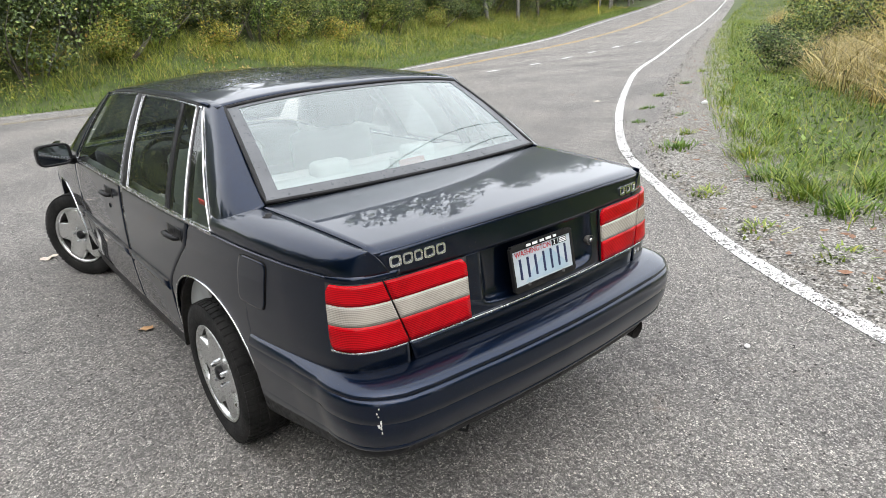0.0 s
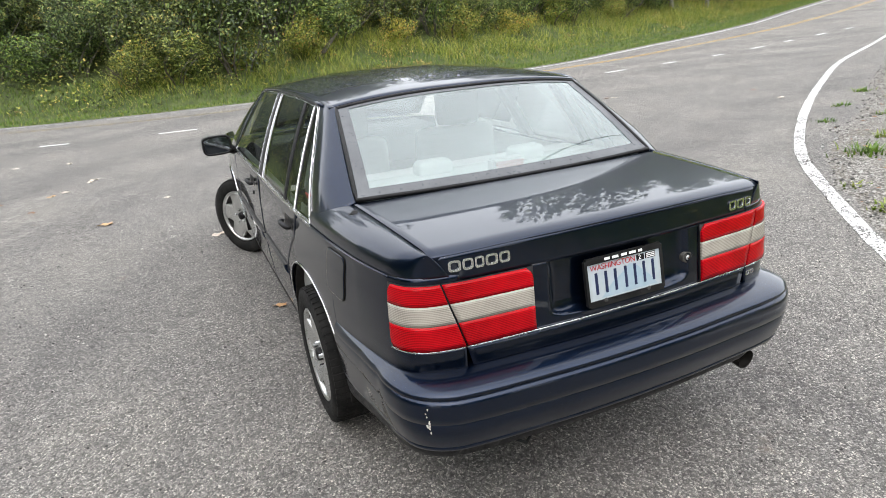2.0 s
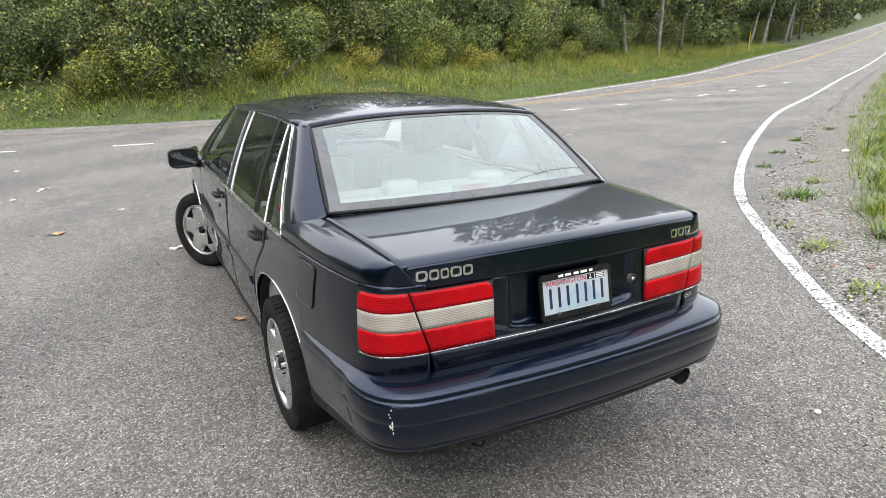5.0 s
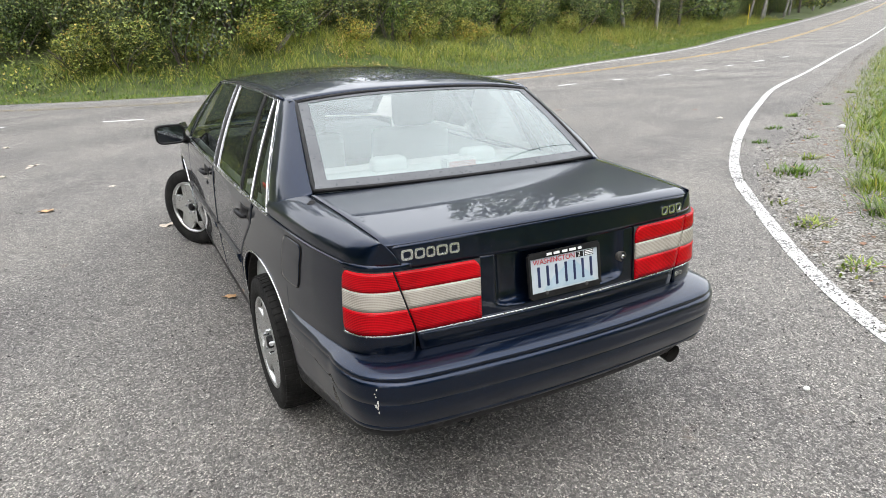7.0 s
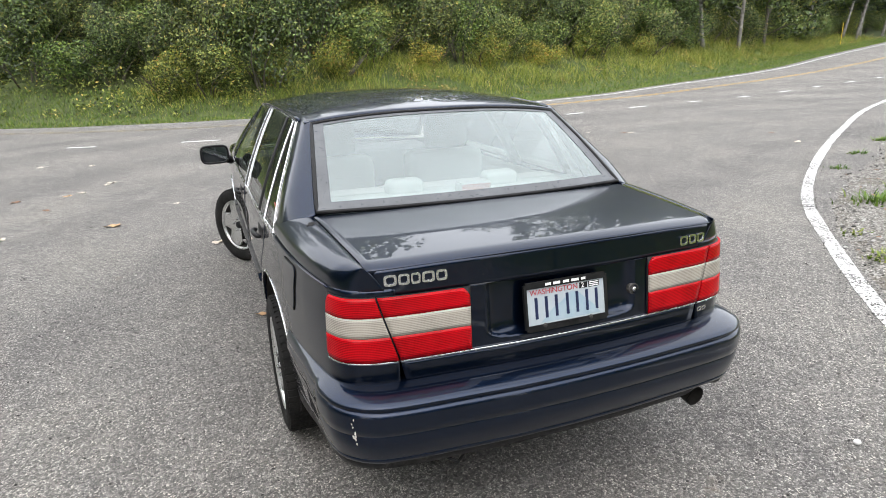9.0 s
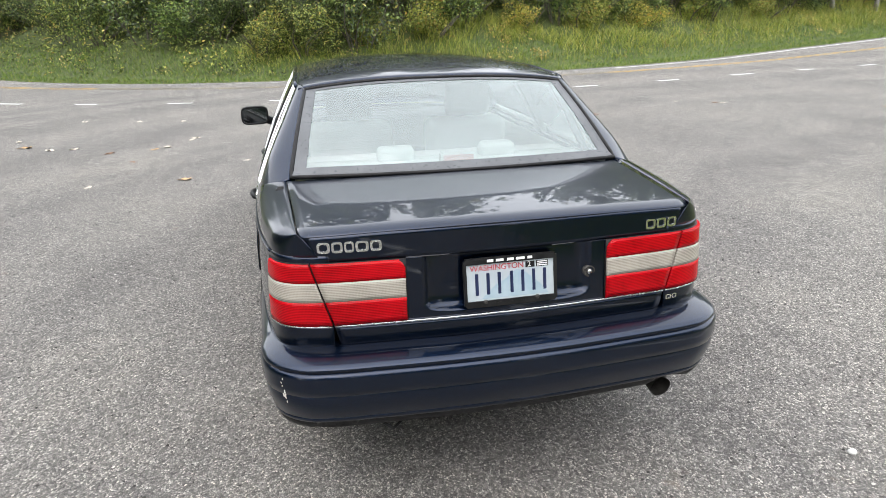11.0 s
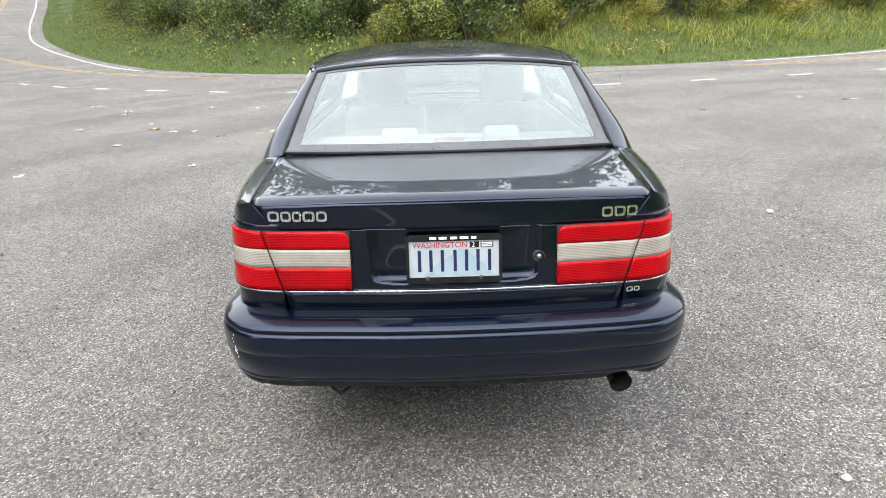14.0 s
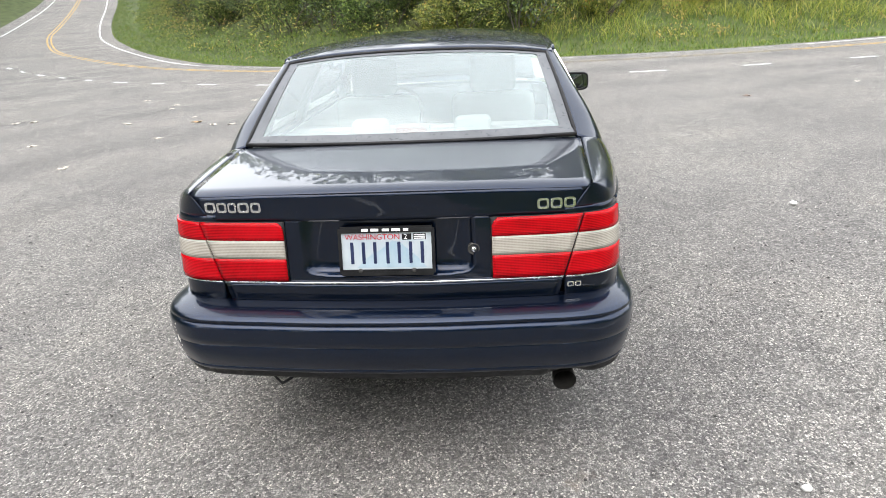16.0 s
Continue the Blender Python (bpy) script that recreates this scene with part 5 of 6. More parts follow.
# door handles, lock, fuel flap, mouldings, mirrors on both flanks
for s_ in (-1, 1):
    for yh, door_lock in ((1.235, False), (2.30, True)):
        def dish(a, b, d, yh=yh):
            y, z = yh - 0.085 + 0.17 * a, 0.853 + 0.052 * b
            e = (2 * a - 1) ** 4 + (2 * b - 1) ** 4
            return skin(u_of_y(y), z, 0.0015 - 0.001 * min(1, e) - d)
        hd = sheet("door_handle", dish, 16, 8, M_BLACK, car, 0.004, s_, label="black pull handle in a dished plate")
        q = [skin(u_of_y(yh - 0.075 + 0.15 * t), 0.868 + 0.010 * math.sin(math.pi * t), 0.008 + 0.026 * math.sin(math.pi * t) ** 0.5) for t in np.linspace(0, 1, 12)]
        tube("grip", [(s_ * a, b, c) for a, b, c in q], 0.011, M_BLACK, hd, 8, None, "", False, True, [0.006] + [0.0115] * 10 + [0.006])
        if door_lock:
            x, y, z = skin(u_of_y(2.315), 0.80, 0.001)
            dl = lathe("door_lock", [(0.0, 0.013), (-0.004, 0.012), (-0.005, 0.0)] if s_ < 0 else [(0.0, 0.013), (0.004, 0.012), (0.005, 0.0)], M_BLACK, car, 16, "black door lock")
            dl.matrix_basis = BODY @ Matrix.Translation((s_ * x, y, z))
    # rubbing strip along the doors, with a bright line
    for nm, z0, z1, off, mt, lb in (("rubbing_strip", 0.560, 0.604, 0.011, M_BUMPER, "dark rubbing strip"), ("rubbing_strip_insert", 0.604, 0.6065, 0.012, M_ALLOY_DARK, "thin dull metal line on the rubbing strip")):
        for ya, yb in ((1.452, 2.07), (2.085, 3.15), (3.175, 3.36)):
            sheet(nm, lambda a, b, d, ya=ya, yb=yb, z0=z0, z1=z1, off=off: skin(u_of_y(ya + (yb - ya) * a), z0 + (z1 - z0) * b, off * (0.55 + 0.45 * math.sin(math.pi * b)) - d), 12, 5, mt, car, 0.012, s_, label=lb)
    # crease ridge from the belt to the lamp
    q = [skin(u_of_y(y), BELT - 0.008, 0.001) for y in np.linspace(0.84, 0.16, 30)]
    tube("crease_ridge", [(s_ * a, b, c) for a, b, c in q], 0.0045, M_PAINT, car, 6, BODY)
    # mirrors
    mr = part("door_mirror", None, car, "black door mirror", BODY @ pose(s_ * 0.972, 2.985, 1.010, 0.5, 0, -s_ * 9))
    def shell(a, b, d):
        th, ph = 2 * math.pi * a, math.pi / 2 * b
        ex = lambda c, p: math.copysign(abs(c) ** p, c)
        r = math.cos(ph) ** 0.45
        return (0.096 * ex(math.cos(th), 0.45) * r, 0.105 * math.sin(ph), 0.066 * ex(math.sin(th), 0.5) * r)
    sheet("mirror_housing", shell, 41, 10, M_BLACK, mr, 0)
    gl_v = [(0.088 * math.copysign(abs(math.cos(w)) ** 0.45, math.cos(w)), 0.004, 0.057 * math.copysign(abs(math.sin(w)) ** 0.5, math.sin(w))) for w in np.linspace(0, 2 * math.pi, 40, endpoint=False)]
    part("mirror_glass", mesh_data("mirror_glass", gl_v, [tuple(range(40))], M_MIRROR), mr, "mirror glass")
    tube("mirror_rim", [(1.02 * a, -0.001, 1.03 * c) for a, b, c in gl_v], 0.007, M_BLACK, mr, 6, None, "", True)
    tube("mirror_foot", [(-s_ * 0.07, 0.05, -0.03), (-s_ * 0.125, 0.08, -0.06)], 0.03, M_BLACK, mr, 10)


def flap(a, b, d, grow=0.0, off=0.002):
    ca, cb = 2 * a - 1, 2 * b - 1
    r = max(abs(ca), abs(cb), 1e-6)
    ang = math.atan2(cb, ca)
    rr = r / (abs(math.cos(ang)) ** 7 + abs(math.sin(ang)) ** 7) ** (1 / 7)
    y = 0.552 + (0.088 + grow) * rr * math.cos(ang) - 0.02 * rr * math.sin(ang)
    z = 0.846 + (0.088 + grow) * rr * math.sin(ang)
    return skin(u_of_y(y), z, off - d)


# no real groove: a dark sheet under the flap paints the gap's shade
sheet("fuel_flap_gap_shade", lambda a, b, d: flap(a, b, d, 0.0022, 0.0022), 25, 25, M_UNDER, car, 0.004, -1)
sheet("fuel_flap", lambda a, b, d: flap(a, b, d, 0.0, 0.0045), 25, 25, M_PAINT, car, 0.003, -1, label="round-cornered fuel filler flap")
# sticker inside the small rear side pane
for i, (h, mt) in enumerate(((0.020, M_STICKER_RED), (0.008, M_PRINT_WHITE), (0.008, M_PRINT_WHITE), (0.008, M_PRINT_WHITE))):
    q0, z0 = flank(0.985, 0.22), -0.0 - 0.017 * i
    block("pane_sticker", -q0[0] - 0.001 + 0.009 * i - 0.001, -q0[0] + 0.0015 + 0.009 * i, 0.955, 1.015, q0[2] + z0 - h, q0[2] + z0, mt, car, BODY, "small red and white pane sticker", 0.0003)

# ---------------------------------------------------------------- inside the car
cabin = part("cabin", None, car, "pale grey cloth interior", BODY)
block("cabin_floor", -0.70, 0.70, 0.9, 3.4, 0.33, 0.38, M_TRIM_GREY, cabin)
def shelf(a, b, d):
    s = 2 * a - 1
    return (0.66 * s, 0.66 + 0.42 * b, 1.046 - 0.01 * b - d)
sheet("parcel_shelf", shelf, 9, 7, M_SHELF, cabin, 0.02)
block("shelf_front_wall", -0.68, 0.68, 1.06, 1.09, 0.4, 1.03, M_SEAT, cabin)
pillow("rear_backrest", -0.66, 0.66, 1.08, 1.26, 0.45, 1.035, 0.06, M_SEAT, cabin)
pillow("rear_cushion", -0.66, 0.66, 1.2, 1.72, 0.36, 0.58, 0.06, M_SEAT, cabin)
for x in (-0.22, 0.26):
    pillow("rear_headrest", x - 0.085, x + 0.085, 0.98, 1.08, 1.02, 1.098, 0.035, M_SHELF, cabin)
for s_ in (-1, 1):
    x = s_ * 0.355
    seat = part("front_seat", None, cabin, "grey cloth front seat with tall head restraint")
    pillow("seat_back", x - 0.25, x + 0.25, 1.92, 2.09, 0.5, 1.08, 0.07, M_SEAT, seat)
    pillow("seat_cushion", x - 0.25, x + 0.25, 2.05, 2.6, 0.42, 0.6, 0.06, M_SEAT, seat)
    pillow("head_restraint", x - 0.135, x + 0.135, 1.90, 2.01, 1.09, 1.31, 0.05, M_SEAT_DARK, seat)
    for e in (-0.05, 0.05):
        tube("restraint_post", [(x + e, 1.96, 1.05), (x + e, 1.955, 1.12)], 0.007, M_CHROME, seat, 8)
    sheet("door_card", lambda a, b, d: tuple(np.array(skin(u_of_y(1.1 + 2.2 * a), 0.4 + 0.56 * b, -0.05 - d))), 20, 6, M_TRIM_GREY, cabin, 0.01, s_)
sheet("headliner", lambda a, b, d: (lambda q: (q[0] * 0.98, q[1], q[2] - 0.035))(roof_fn(a, 0.01 + 0.97 * b, 0)), 21, 12, M_SHELF, cabin, 0.004)
pillow("dashboard", -0.68, 0.68, 3.0, 3.45, 0.7, 0.965, 0.06, M_SEAT_DARK, cabin)
wheel_c, wheel_t = Vector((-0.36, 2.82, 0.86)), pose(0, 0, 0, 65, 0, 0)
tube("steering_wheel", [wheel_c + wheel_t @ Vector((0.185 * math.cos(w), 0.185 * math.sin(w), 0)) for w in np.linspace(0, 2 * math.pi, 32, endpoint=False)], 0.015, M_BLACK, cabin, 8, None, "dark steering wheel", True)
block("steering_hub", -0.42, -0.30, 2.83, 2.88, 0.82, 0.90, M_BLACK, cabin, bev=0.02)
chm = block("high_brake_lamp", -0.066, 0.082, 0.735, 0.80, 1.05, 1.112, M_TRIM_GREY, cabin, label="high brake lamp on the parcel shelf", bev=0.006)
block("brake_lens", -0.058, 0.074, 0.730, 0.738, 1.060, 1.104, M_LENS_CHMSL, chm, bev=0.002)
pillow("inside_mirror", -0.12, 0.12, 2.78, 2.81, 1.28, 1.34, 0.012, M_BLACK, cabin)
# ---------------------------------------------------------------- loose things on and by the road
rt = random.Random(11)


def dry_leaf(x, y, size, mat, label, turn):
    """A curled fallen leaf with a pointed, lobed rim."""
    v = [(0, 0, 0.012)]
    n = 14
    for i in range(n):
        w = 2 * math.pi * i / n
        r = size * (0.62 + 0.38 * abs(math.cos(w * 1.5)) ** 1.5) * (1.25 if i == 0 else 1)
        v.append((r * math.cos(w), r * 0.72 * math.sin(w), 0.008 + 0.22 * size * math.sin(2 * w + 0.6) ** 2 + 0.006 * rt.random()))
    f = [(0, 1 + i, 1 + (i + 1) % n) for i in range(n)]
    stem = len(v)
    v += [(-size * 0.6, 0.002, 0.012), (-size * 1.3, 0.004, 0.02), (-size * 0.6, -0.002, 0.012)]
    f.append((stem, stem + 1, stem + 2))
    ob = part("dry_leaf", mesh_data("dry_leaf", v, f, mat))
    ob.matrix_basis = pose(x, y, float(land(x, y)) - 0.004, 0, 0, turn)
    return tagged(ob, label, "leaf", group="fallen leaves")


PALE, ORANGE, BROWN = (M_LEAF_PALE, "pale curled dry leaf on the asphalt"), (M_LEAF_DRY, "orange dry leaf on the asphalt"), (M_LEAF_BROWN, "dark brown dry leaf on the asphalt")
for x, y, sz, (mt, lb) in ((-0.84, 2.41, 0.05, ORANGE), (-1.08, 4.42, 0.07, PALE), (-2.1, 5.63, 0.085, ORANGE), (-2.75, 7.9, 0.07, PALE), (-2.9, 7.75, 0.055, ORANGE), (-3.47, 7.66, 0.075, BROWN), (-3.12, 5.56, 0.06, PALE),
                           (-2.98, 6.9, 0.05, BROWN), (-2.46, 8.55, 0.07, PALE), (-3.0, 10.6, 0.08, PALE), (-3.83, 10.9, 0.08, PALE), (-4.9, 8.6, 0.10, ORANGE), (-4.1, 8.2, 0.08, PALE), (-5.26, 9.25, 0.07, PALE), (-4.45, 8.25, 0.08, PALE),
                           (-4.84, 7.16, 0.08, PALE), (-6.8, 7.0, 0.08, PALE), (-9.1, 9.6, 0.09, PALE), (-8.8, 9.7, 0.1, PALE), (-6.3, 8.8, 0.09, PALE), (-5.1, 5.3, 0.07, PALE), (-7.9, 12.3, 0.09, PALE), (-6.6, 11.2, 0.08, PALE), (-4.9, 11.3, 0.08, PALE),
                           (-6.4, 10.6, 0.08, PALE), (-1.5, 6.5, 0.055, PALE), (-2.5, 8.4, 0.06, PALE), (6.83, 8.92, 0.07, BROWN), (6.95, 8.86, 0.06, PALE), (6.3, 9.38, 0.06, PALE), (8.4, 6.2, 0.085, PALE), (4.2, 8.4, 0.07, BROWN), (9.0, 7.3, 0.06, BROWN)):
    dry_leaf(x, y, sz, mt, lb, rt.uniform(0, 360))


def stones(name, places, lo, hi, label, mat=M_STONE):
    """Loose stones as small uneven lumps."""
    v, f = [], []
    for x, y in places:
        s_ = lo + (hi - lo) * rt.random() ** 2.5
        o = len(v)
        w0 = rt.random() * 6.28
        zz = float(land(x, y)) + 0.008
        for k in range(5):
            w = w0 + 2 * math.pi * k / 5
            r = s_ * rt.uniform(0.7, 1.15)
            v.append((x + r * math.cos(w), y + r * 0.8 * math.sin(w), zz + s_ * rt.uniform(0.1, 0.4)))
        v.append((x + 0.2 * s_ * rt.random(), y, zz + s_ * rt.uniform(0.6, 1.0)))
        v.append((x, y, zz - s_ * 0.4))
        f += [(o + k, o + (k + 1) % 5, o + 5) for k in range(5)] + [(o + (k + 1) % 5, o + k, o + 6) for k in range(5)]
    return tagged(part(name, mesh_data(name, v, f, mat)), label, "gravel", kind="stuff")


spots_ = []
for i in range(11000):
    k = int(m * (1 - 0.88 * rt.random() ** 1.8))
    t = rt.random()
    q = rs[min(k, m - 1)] * (1 - t) + ge[min(k, m - 1)] * t
    spots_.append((q[0] + rt.uniform(-0.1, 0.1), q[1] + rt.uniform(-0.1, 0.1)))
stones("loose_gravel", spots_, 0.005, 0.028, "loose grey gravel on the shoulder")
spots_ = []
for i in range(2600):
    k = int(len(solid) * (0.45 + 0.55 * rt.random()))
    q = solid[min(k, len(solid) - 1)]
    d_ = rt.gauss(0.12, 0.22)
    spots_.append((q[0] + d_ * 0.8, q[1] - d_ * 0.6))
for i in range(13000):
    spots_.append((rt.uniform(-6, 3.2), -1.4 + 8.4 * rt.random() ** 1.4))
spots_ = [q for q in spots_ if not (abs(q[0]) < 0.95 and q[1] > 0.0 and q[1] < 4.8)]
stones("loose_grit", spots_, 0.003, 0.0105, "loose dark grit scattered on the asphalt", M_GRIT_LOOSE)
for x, y, s_ in ((1.36, -0.14, 0.017), (2.58, 2.89, 0.028), (3.4, 1.05, 0.018), (3.05, 0.25, 0.016), (8.9, 4.3, 0.06)):
    bm = bmesh.new()
    bmesh.ops.create_icosphere(bm, subdivisions=2, radius=s_)
    for q in bm.verts:
        q.co = q.co * (1 + 0.25 * noise.noise(q.co * 40 + Vector((x, y, 0))))
        q.co.z *= 0.65
    ob = part("pebble", bm_data("pebble", bm, M_SCUFF, True))
    ob.matrix_basis = pose(x, y, s_ * 0.5 + float(land(x, y)))
    tagged(ob, "pale loose pebble on the ground", "stone", group="pebbles")

# yellow marker post by the far verge
post = tagged(new("marker_post"), "yellow plastic utility marker post in the grass", "marker post")
post.matrix_basis = pose(53.8, 41.0, 1.2, 0, 3, 35)
bm = bmesh.new()
bmesh.ops.create_cube(bm, size=1.0)
for q in bm.verts:
    q.co = (q.co.x * 0.26, q.co.y * 0.05, 0.95 + q.co.z * 2.1)
bmesh.ops.bevel(bm, geom=bm.edges[:], offset=0.012, segments=2, affect="EDGES")
part("post_blade", bm_data("post_blade", bm, M_POST), post)
# far diamond road sign
sign = tagged(new("road_sign"), "grey diamond road sign on a thin post", "road sign")
sx, sy = 115.2, 67.6
sign.matrix_basis = pose(sx, sy, float(land(sx, sy)), 0, 0, -30)
tube("sign_post", [(0, 0, -0.4), (0, 0, 2.4)], 0.05, M_SIGNBACK, sign, 8)
bm = bmesh.new()
bmesh.ops.create_cube(bm, size=1.0)
for q in bm.verts:
    q.co = (q.co.x * 1.0, q.co.y * 0.03, q.co.z * 1.0)
bmesh.ops.rotate(bm, cent=(0, 0, 0), matrix=Matrix.Rotation(math.pi / 4, 3, "Y"), verts=bm.verts)
bmesh.ops.translate(bm, vec=(0, -0.08, 1.9), verts=bm.verts)
part("sign_plate", bm_data("sign_plate", bm, M_SIGNBACK), sign)

# overhead cables between two poles
ends = []
for x, y in ((-34.0, -17.7), (140.0, 64.1)):
    zb = float(verge(x, y, float(outside(np.array([x]), np.array([y]))[0])))
    pole = tagged(new("utility_pole"), "weathered brown wooden utility pole", "utility pole", group="utility poles")
    pole.matrix_basis = pose(x, y, zb - 0.5)
    tube("pole_shaft", [(0, 0, 0), (0, 0, 7), (0, 0, 13.5)], 0.15, M_BARK, pole, 12, radii=[0.17, 0.15, 0.12])
    tube("crossarm", [(-0.6, 0.4, 12.6), (0.6, -0.4, 12.6)], 0.06, M_BARK, pole, 6)
    ends.append((x, y, zb + 12.1))
for off in (-0.45, 0.45):
    (x0, y0, z0), (x1, y1, z1) = ends
    tm = (7.5 - x0) / (x1 - x0)
    sag = (z0 + (z1 - z0) * tm - 9.0) / (4 * tm * (1 - tm))      # the wires hang nine metres over the car
    pts = [(x0 + (x1 - x0) * t + off * 0.38, y0 + (y1 - y0) * t - off * 0.8, z0 + (z1 - z0) * t - 4 * sag * t * (1 - t)) for t in np.linspace(0, 1, 120)]
    tagged(tube("overhead_cable", pts, 0.026, M_BLACK, None, 5), "thin black overhead cable strung between wooden poles", "cable", group="cables")

# grass tufts rooted in the gravel
def tuft(x, y, n, h, mat, label):
    r = np.random.default_rng(int(x * 100 + y * 1000) % 9999)
    rad = 0.09 * np.sqrt(n / 60)
    px, py = r.normal(0, rad, n), r.normal(0, rad * 0.7, n)
    hh, ww, ln = h * r.uniform(0.5, 1.3, n), r.uniform(0.006, 0.013, n), r.uniform(0.4, 1.6, n)
    ang = np.arctan2(py, px) + r.normal(0, 0.6, n)
    v, f = [], []
    for i in range(n):
        o = len(v)
        c, s_ = math.cos(ang[i]), math.sin(ang[i])
        for t in (0, 0.4, 0.75, 1.0):
            q = (px[i] + c * ln[i] * hh[i] * t ** 1.8, py[i] + s_ * ln[i] * hh[i] * t ** 1.8, hh[i] * t * (1 - 0.25 * ln[i] * t))
            w = ww[i] * (1 - t) ** 0.6
            v += [(q[0] + s_ * w, q[1] - c * w, q[2]), (q[0] - s_ * w, q[1] + c * w, q[2])] if t < 1 else [q]
        f += [(o, o + 1, o + 3, o + 2), (o + 2, o + 3, o + 5, o + 4), (o + 4, o + 5, o + 6)]
    ob = tagged(part("grass_tuft", mesh_data("grass_tuft", v, f, mat)), label, "grass tuft", kind="stuff")
    ob.matrix_basis = pose(x, y, float(land(x, y)) + 0.004)


GREEN, DRY = "green grass tuft growing in the gravel", "dry yellowing grass tuft in the gravel"
for x, y, n, h, mt, lb in ((5.4, 2.7, 120, 0.11, M_GRASS_LUSH, GREEN), (6.3, 3.1, 60, 0.08, M_GRASS_LUSH, GREEN), (6.8, 4.2, 40, 0.05, M_GRASS, GREEN), (4.2, 2.0, 30, 0.04, M_GRASS_DRY, DRY), (3.78, 1.4, 75, 0.055, M_GRASS_DRY, DRY), (3.12, 0.64, 85, 0.055, M_GRASS_DRY, DRY),
                           (8.1, 4.9, 40, 0.06, M_GRASS, GREEN), (7.7, 4.0, 40, 0.06, M_GRASS, GREEN), (2.95, 0.02, 60, 0.06, M_GRASS_LUSH, GREEN), (2.55, -0.42, 30, 0.06, M_GRASS_DRY, DRY), (4.6, 1.2, 150, 0.18, M_GRASS_LUSH, GREEN), (4.2, 0.75, 150, 0.19, M_GRASS_LUSH, GREEN),
                           (3.9, 0.35, 130, 0.18, M_GRASS_LUSH, GREEN), (5.4, 1.8, 130, 0.18, M_GRASS_LUSH, GREEN), (9.6, 5.6, 60, 0.07, M_GRASS, GREEN), (11.5, 6.2, 60, 0.08, M_GRASS, GREEN), (14, 7.2, 70, 0.09, M_GRASS_DRY, DRY)):
    tuft(x, y, n, h, mt, lb)


# crumbled brown leaf litter lying in the gravel
lr = np.random.default_rng(33)
lk_ = (m * (1 - 0.8 * lr.random(420) ** 1.6)).astype(int).clip(0, m - 1)
lt_ = lr.random(420)[:, None] ** 0.7
lq = rs[lk_] * (1 - lt_) + ge[lk_] * lt_ + lr.normal(0, 0.06, (420, 2))
lv, lf = [], []
for (qx, qy), r_ in zip(lq, 0.014 + 0.026 * lr.random(420) ** 1.5):
    o, w0 = len(lv), lr.uniform(0, 6.28)
    gz = float(land(qx, qy)) + 0.022
    for j in range(6):
        w = w0 + 1.047 * j
        k_ = r_ * (1.25 if j % 3 == 0 else 0.7)
        lv.append((qx + k_ * math.cos(w), qy + k_ * math.sin(w), gz + 0.4 * r_ * lr.random()))
    lf += [(o, o + 1, o + 2, o + 3), (o, o + 3, o + 4, o + 5)]
tagged(part("leaf_litter", mesh_data("leaf_litter", lv, lf, M_LEAF_BROWN)), "crumbled brown leaf litter in the gravel", "leaf litter", kind="stuff")

# dark grit lying on the edge line
gr = np.random.default_rng(21)
near_solid = solid[(solid[:, 0] < 7)]
sel = gr.integers(0, len(near_solid), 1500)
gq = near_solid[sel] + gr.normal(0, 0.045, (len(sel), 2))
gs = 0.0035 + 0.007 * gr.random(len(sel)) ** 2.5
gv, gf = [], []
for (qx, qy), r_ in zip(gq, gs):
    o = len(gv)
    gz = float(land(qx, qy)) + 0.0065
    for j in range(5):
        w = 1.257 * j + gr.uniform(-0.4, 0.4)
        gv.append((qx + r_ * 1.3 * math.cos(w), qy + r_ * math.sin(w), gz - 0.002))
    gv.append((qx, qy, gz + r_ * 0.7))
    gf += [(o + j, o + (j + 1) % 5, o + 5) for j in range(5)]
tagged(part("grit", mesh_data("grit", gv, gf, M_GRIT)), "dark road grit strewn over the white line", "grit", kind="stuff")
# ---------------------------------------------------------------- plants
rng = np.random.default_rng(7)


def blades(px, py, pz, h, w, lean, mats_, name, rows=3, curl=0.5, pick=None):
    """Grass as real blades, each a bent tapering strip; all arrays have one entry a blade."""
    n = len(px)
    ang = rng.uniform(0, 2 * np.pi, n)
    dirx, diry = np.cos(ang), np.sin(ang)
    sx, sy = -diry, dirx
    verts, faces = [], []
    V = np.zeros((n, rows * 2 - 1, 3))
    for r in range(rows):
        t = r / (rows - 1)
        bx = px + dirx * lean * h * t ** 1.8
        by = py + diry * lean * h * t ** 1.8
        bz = pz + h * t * (1 - curl * 0.35 * lean * t)
        ww = w * (1 - t) ** 0.6 * 0.5
        if r < rows - 1:
            V[:, 2 * r] = np.stack([bx - sx * ww, by - sy * ww, bz], 1)
            V[:, 2 * r + 1] = np.stack([bx + sx * ww, by + sy * ww, bz], 1)
        else:
            V[:, 2 * r] = np.stack([bx, by, bz], 1)
    k = rows * 2 - 1
    o = (np.arange(n) * k)[:, None]
    fl = []
    for r in range(rows - 2):
        fl.append(o + np.array([[2 * r, 2 * r + 1, 2 * r + 3, 2 * r + 2]]))
    tri = o + np.array([[2 * rows - 4, 2 * rows - 3, 2 * rows - 2]])
    faces = [tuple(q) for block in fl for q in block.tolist()] + [tuple(q) for q in tri.tolist()]
    return mesh_data(name, V.reshape(-1, 3), faces, mats_)


